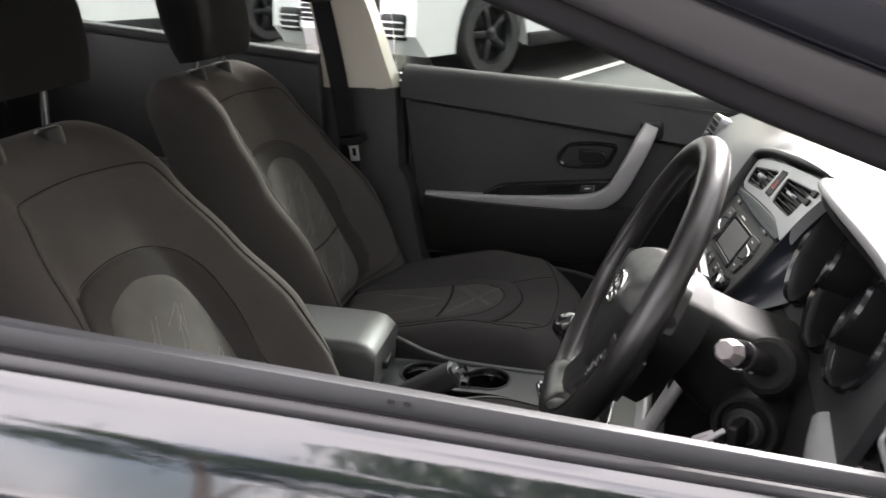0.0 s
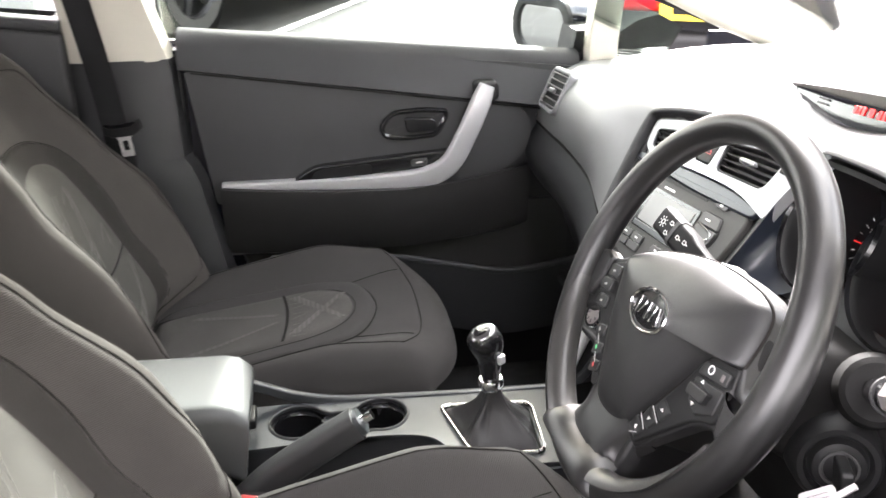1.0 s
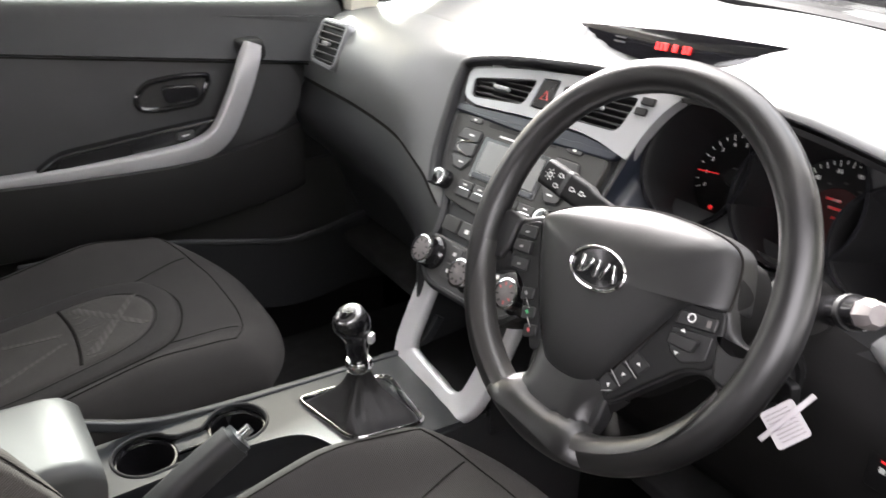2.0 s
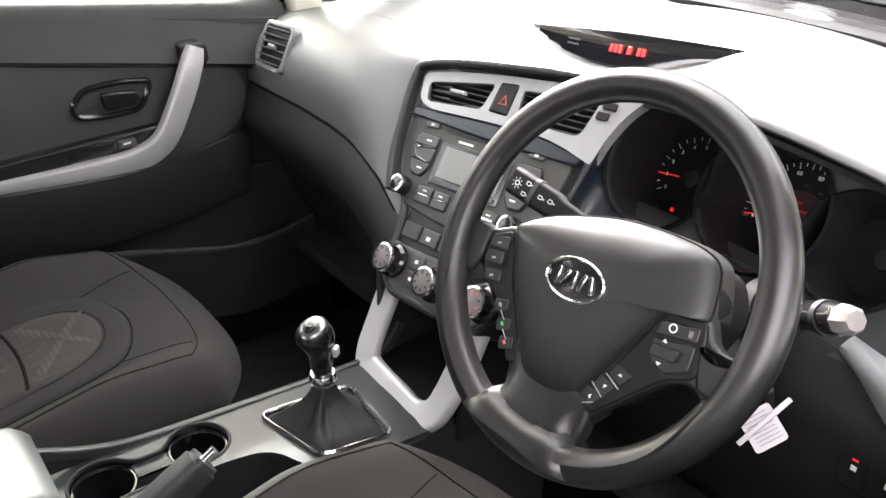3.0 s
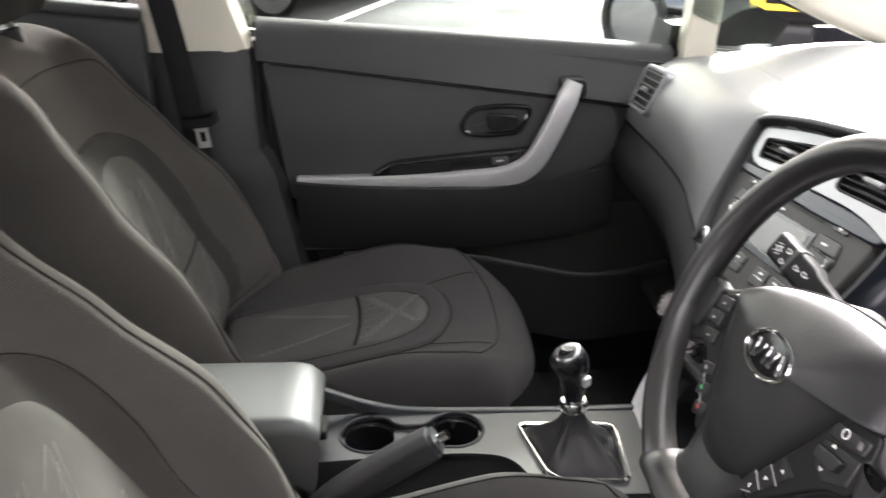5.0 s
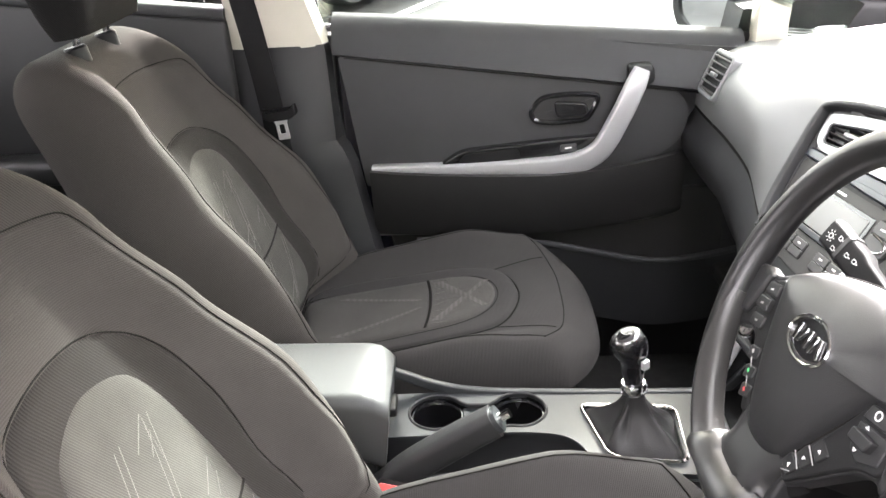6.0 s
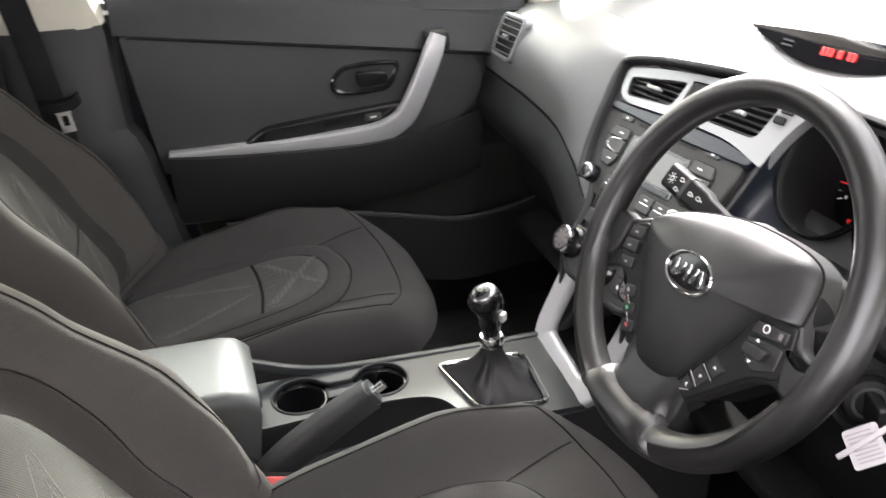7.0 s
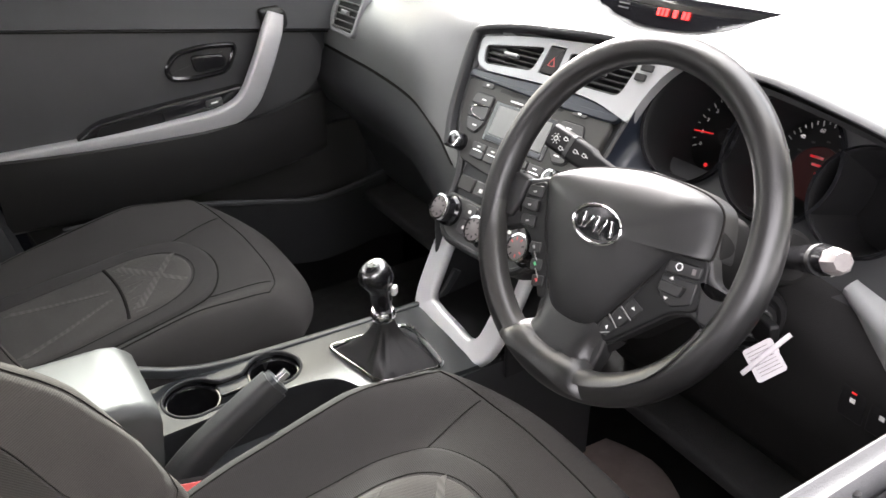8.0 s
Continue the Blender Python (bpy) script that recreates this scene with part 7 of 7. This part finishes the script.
def parked_car(name, pos, yaw, paint, label, lamp_z=0.865, lamp_y=0.80, length=4.4, width=1.82, height=1.62, wheelbase=2.68, r=0.35, tail=False, plate=MARK, z0=0.0, front_x=None):
    """A parked car; x runs to its nose, the middle of its wheelbase at pos."""
    m = pose(pos[0], pos[1], z0, math.degrees(math.atan(0.033)) * 0, 0, yaw)
    car = thing(name, (pos[0], pos[1], z0), label, "car")
    L, W, H = length, width / 2, height
    xf, xr = wheelbase / 2 + 0.88, wheelbase / 2 + 0.88 - length
    # lower body with wheel arches cut out of its side outline
    prof = [(xr, 0.45), (xr + 0.03, 0.95), (xr + 0.25, 1.02), (xf - 1.25, 1.02), (xf - 0.25, 0.88), (xf - 0.03, 0.72), (xf, 0.40), (xf - 0.12, 0.24)]
    arch = lambda cx: [(cx + (r + 0.09) * math.cos(radians(q)), 0.24 + max(0, (r + 0.19) * math.sin(radians(q)))) for q in range(0, 181, 15)]
    side = prof + arch(wheelbase / 2) + arch(-wheelbase / 2) + [(xr + 0.12, 0.26)]
    bm = bmesh.new()
    loops = []
    for y, k in ((-W * 0.985, 0.97), (-W, 1.0), (-W * 0.99, 1.0), (W * 0.99, 1.0), (W, 1.0), (W * 0.985, 0.97)):
        loops.append([m @ Vector((x, y, z)) for x, z in side])
    body = part("body", loft(loops, bm=bm), paint, car, "painted car body")
    top = [(xr + 0.10, 1.0), (xr + 0.45, H - 0.04), (xr + 1.0, H), (xf - 2.1, H - 0.03), (xf - 1.75, H - 0.12), (xf - 1.1, 1.0)]
    part("cabin", loft([[m @ Vector((x, y * (1.0 if z < 1.1 else 0.80), z)) for x, z in top] for y in (-W * 0.95, W * 0.95)]), paint, car)
    for sy in (-1, 1):
        part("side_glass", loft([[m @ Vector((x, sy * (W * 0.955 * (1.0 - 0.2 * (z - 1.0) / (H - 1.0)) + e), z)) for x, z in ((xr + 0.38, 1.06), (xr + 0.55, H - 0.14), (xf - 2.1, H - 0.13), (xf - 1.45, 1.06))] for e in (0.0, 0.006)]), SMOKED, car)
        part("sill", box(-wheelbase / 2 + 0.46, sy * W - 0.03, 0.22, wheelbase / 2 - 0.46, sy * W + 0.012, 0.34, 0.02, m=m), BLACK, car)
        for cx in (-wheelbase / 2, wheelbase / 2):
            wm = m @ pose(cx, sy * (W - 0.11), r, 90 * -sy, 0, 0)
            wh = part("wheel", lathe([(r * 0.60, -0.09), (r * 0.62, 0.09), (r * 0.60, 0.092)], wm, 32, caps=False), BLACK, car)
            part("tyre", lathe([(r * 0.66, -0.11), (r * 0.93, -0.115), (r, -0.08), (r, 0.08), (r * 0.93, 0.115), (r * 0.68, 0.112), (r * 0.66, 0.10)], wm, 40, caps=False), TYRE, wh)
            part("rim", lathe([(r * 0.60, 0.07), (r * 0.66, 0.112), (r * 0.70, 0.108)], wm, 40, caps=False), ALLOY, wh)
            part("disc", lathe([(0.01, 0.0), (r * 0.62, 0.0), (r * 0.62, 0.01)], wm, 32), BLACK, wh)
            for k in range(5):
                part("spoke", box(0.03, -0.030, 0.05, r * 0.64, 0.030, 0.085, 0.01, m=wm @ Matrix.Rotation(2 * math.pi * k / 5, 4, "Z")), ALLOY, wh)
            part("hub_cap", lathe([(0.05, 0.06), (0.055, 0.09), (0.03, 0.10), (0.005, 0.10)], wm, 24), ALLOY, wh)
            part("arch_lining", lathe([(r + 0.10, -0.20), (r + 0.10, 0.05)], wm, 32, caps=False), BLACK, car)
    # nose and tail
    for sy in (-1, 1):
        part("headlamp", box(xf - 0.30, sy * W * 0.78 - 0.16, 0.66, xf - 0.02, sy * W * 0.78 + 0.16, 0.82, 0.04, m=m), LCD, car)
        part("fog_grille", box(xf - 0.10, sy * W * 0.72 - 0.15, 0.36, xf + 0.015, sy * W * 0.72 + 0.15, 0.56, 0.04, m=m), BLACK, car)
        for k in range(3):
            part("grille_bar", box(xf + 0.005, sy * W * 0.72 - 0.13, 0.39 + 0.05 * k, xf + 0.03, sy * W * 0.72 + 0.13, 0.405 + 0.05 * k, 0.004, m=m), STEEL, car)
        part("tail_lamp", box(xr - 0.02, sy * W * lamp_y - 0.13, lamp_z - 0.05, xr + 0.16, sy * W * lamp_y + 0.13, lamp_z + 0.05, 0.03, m=m), REDLAMP, car, "red tail lamp")
    part("grille", box(xf - 0.08, -0.5, 0.45, xf + 0.01, 0.5, 0.68, 0.03, m=m), BLACK, car)
    for k in range(5):
        part("grille_bar", box(xf + 0.002, -0.46, 0.48 + 0.04 * k, xf + 0.022, 0.46, 0.49 + 0.04 * k, 0.003, m=m), STEEL, car)
    part("rear_glass", loft([[m @ Vector((xr + x - e, y, z)) for y, z, x in ((-W * 0.8, 1.06, 0.10), (W * 0.8, 1.06, 0.10), (W * 0.68, H - 0.16, 0.38), (-W * 0.68, H - 0.16, 0.38))] for e in (0.0, 0.008)]), SMOKED, car)
    part("rear_bumper", box(xr - 0.05, -W * 0.95, 0.30, xr + 0.12, W * 0.95, 0.55, 0.05, m=m), BLACK, car)
    part("front_plate", box(xf + 0.012, -0.26, 0.42, xf + 0.03, 0.26, 0.53, 0.004, m=m), MARK, car)
    part("rear_plate", box(xr - 0.065, -0.26, 0.60, xr + 0.0, 0.26, 0.71, 0.004, m=m), YELLOW, car, "yellow rear plate with dark bar")
    part("plate_bar", box(xr - 0.068, -0.20, 0.63, xr - 0.060, 0.20, 0.68, 0.001, m=m), BLACK, car)
    return car


# white car in the next bays: front wheel near, tail away
f, b = Vector((-1.19, 5.70)), Vector((0.362, 8.21))
d = (f - b).normalized()
off = Vector((-d.y, d.x)) * 0.80
mid = (f + b) / 2 - Vector((0.85, -0.525)) * 0.80
parked_car("white_car", mid, math.degrees(math.atan2(d.y, d.x)), WHITEPAINT, "white parked car with dark alloy wheels", wheelbase=(f - b).length, length=4.7, height=1.66, r=0.36, z0=gz(6.9))

# a second white car further along the bays
parked_car("white_car", Vector((-5.5, 7.3)), math.degrees(math.atan2(d.y, d.x)), WHITEPAINT, "white parked car further along the row of bays", wheelbase=2.6, length=4.2, height=1.55, r=0.33, z0=gz(8.0))

# dark hatchback ahead, its tail towards us
DARKPAINT = material("dark grey car paint", (0.03, 0.03, 0.034), 0.25, metal=0.3, coat=1.0, vary=0.06, vary_scale=2)
h = Vector((0.43, 0.90)).normalized()
p = Vector((1.58, 2.68)) + h * 1.945
parked_car("dark_hatchback", p, math.degrees(math.atan2(h.y, h.x)), DARKPAINT, "dark grey parked hatchback with red tail lamps and yellow plate", length=4.1, wheelbase=2.55, height=1.48, r=0.31, z0=gz(4.0) - 0.06, lamp_z=0.68, lamp_y=0.42)
p = Vector((0.95, 10.9))
parked_car("black_car", p + Vector((0.2, 2.0)), -98, DARKPAINT, "black parked car facing the bays with pale front plate", length=4.3, wheelbase=2.6, height=1.5, r=0.32, z0=gz(12.5))


# unseen trees by the driver's side: door reflection, and less sky light inside
BARK = material("grey brown bark", (0.10, 0.08, 0.06), 0.9, grain=0.8, scale=40, vary=0.3)
LEAF = material("dark green leaves", (0.05, 0.085, 0.025), 0.6, vary=0.35, vary_scale=3)


def tree(x, y, hgt, seed):
    rng = random.Random(seed)
    z = gz(y)
    t = thing("tree", (x, y, z), "leafy green tree out of view, kept for its reflection and to dim the sky", "tree", "trees")
    tips = []
    bm = tube([(x, y, z), (x + 0.05, y, z + hgt * 0.25), (x - 0.08, y + 0.1, z + hgt * 0.6), (x, y, z + hgt * 0.85)], 0.16, 10, up=(0, 1, 0), scale=lambda q: 1.1 - 0.85 * q)
    for k in range(11):
        a, q = 2.4 * k, 0.3 + 0.05 * k
        b = Vector((x, y, z + hgt * q))
        e = b + Vector((math.cos(a), math.sin(a), 0.55)) * hgt * (0.34 - 0.012 * k)
        mid = b.lerp(e, 0.5) + Vector((0, 0, 0.15))
        tube([b, mid, e], 0.055, 6, up=(0.1, 0.2, 1), scale=lambda w: 1.1 - 0.9 * w, bm=bm)
        tips += [e, mid, b.lerp(e, 0.8)]
    part("trunk", bm, BARK, t)
    verts, faces = [], []
    for c in tips:
        for k in range(380):
            d = Vector((rng.gauss(0, 1), rng.gauss(0, 1), rng.gauss(0, 0.8))) * hgt * 0.055
            p = c + d
            u = Vector((rng.uniform(-1, 1), rng.uniform(-1, 1), rng.uniform(-1, 1))).normalized() * rng.uniform(0.05, 0.11)
            w = u.orthogonal().normalized() * u.length * 0.5
            i = len(verts)
            verts += [p - u, p + w, p + u, p - w]
            faces.append((i, i + 1, i + 2, i + 3))
    me = bpy.data.meshes.new("crown")
    me.from_pydata([v - Vector(t["base"]) for v in verts], [], faces)
    me.materials.append(LEAF)
    ob = new("crown", me)
    ob.parent = t
    return t


# the trees at x 3.2 and 8.0 are added to block sky light
for x, y, hh, sd in ((-3.1, -11.0, 8.0, 7), (1.2, -9.6, 8.5, 1), (6.5, -14.0, 7.5, 2), (3.2, -8.0, 7.5, 4), (8.0, -9.5, 8.0, 5)):
    tree(x, y, hh, sd)
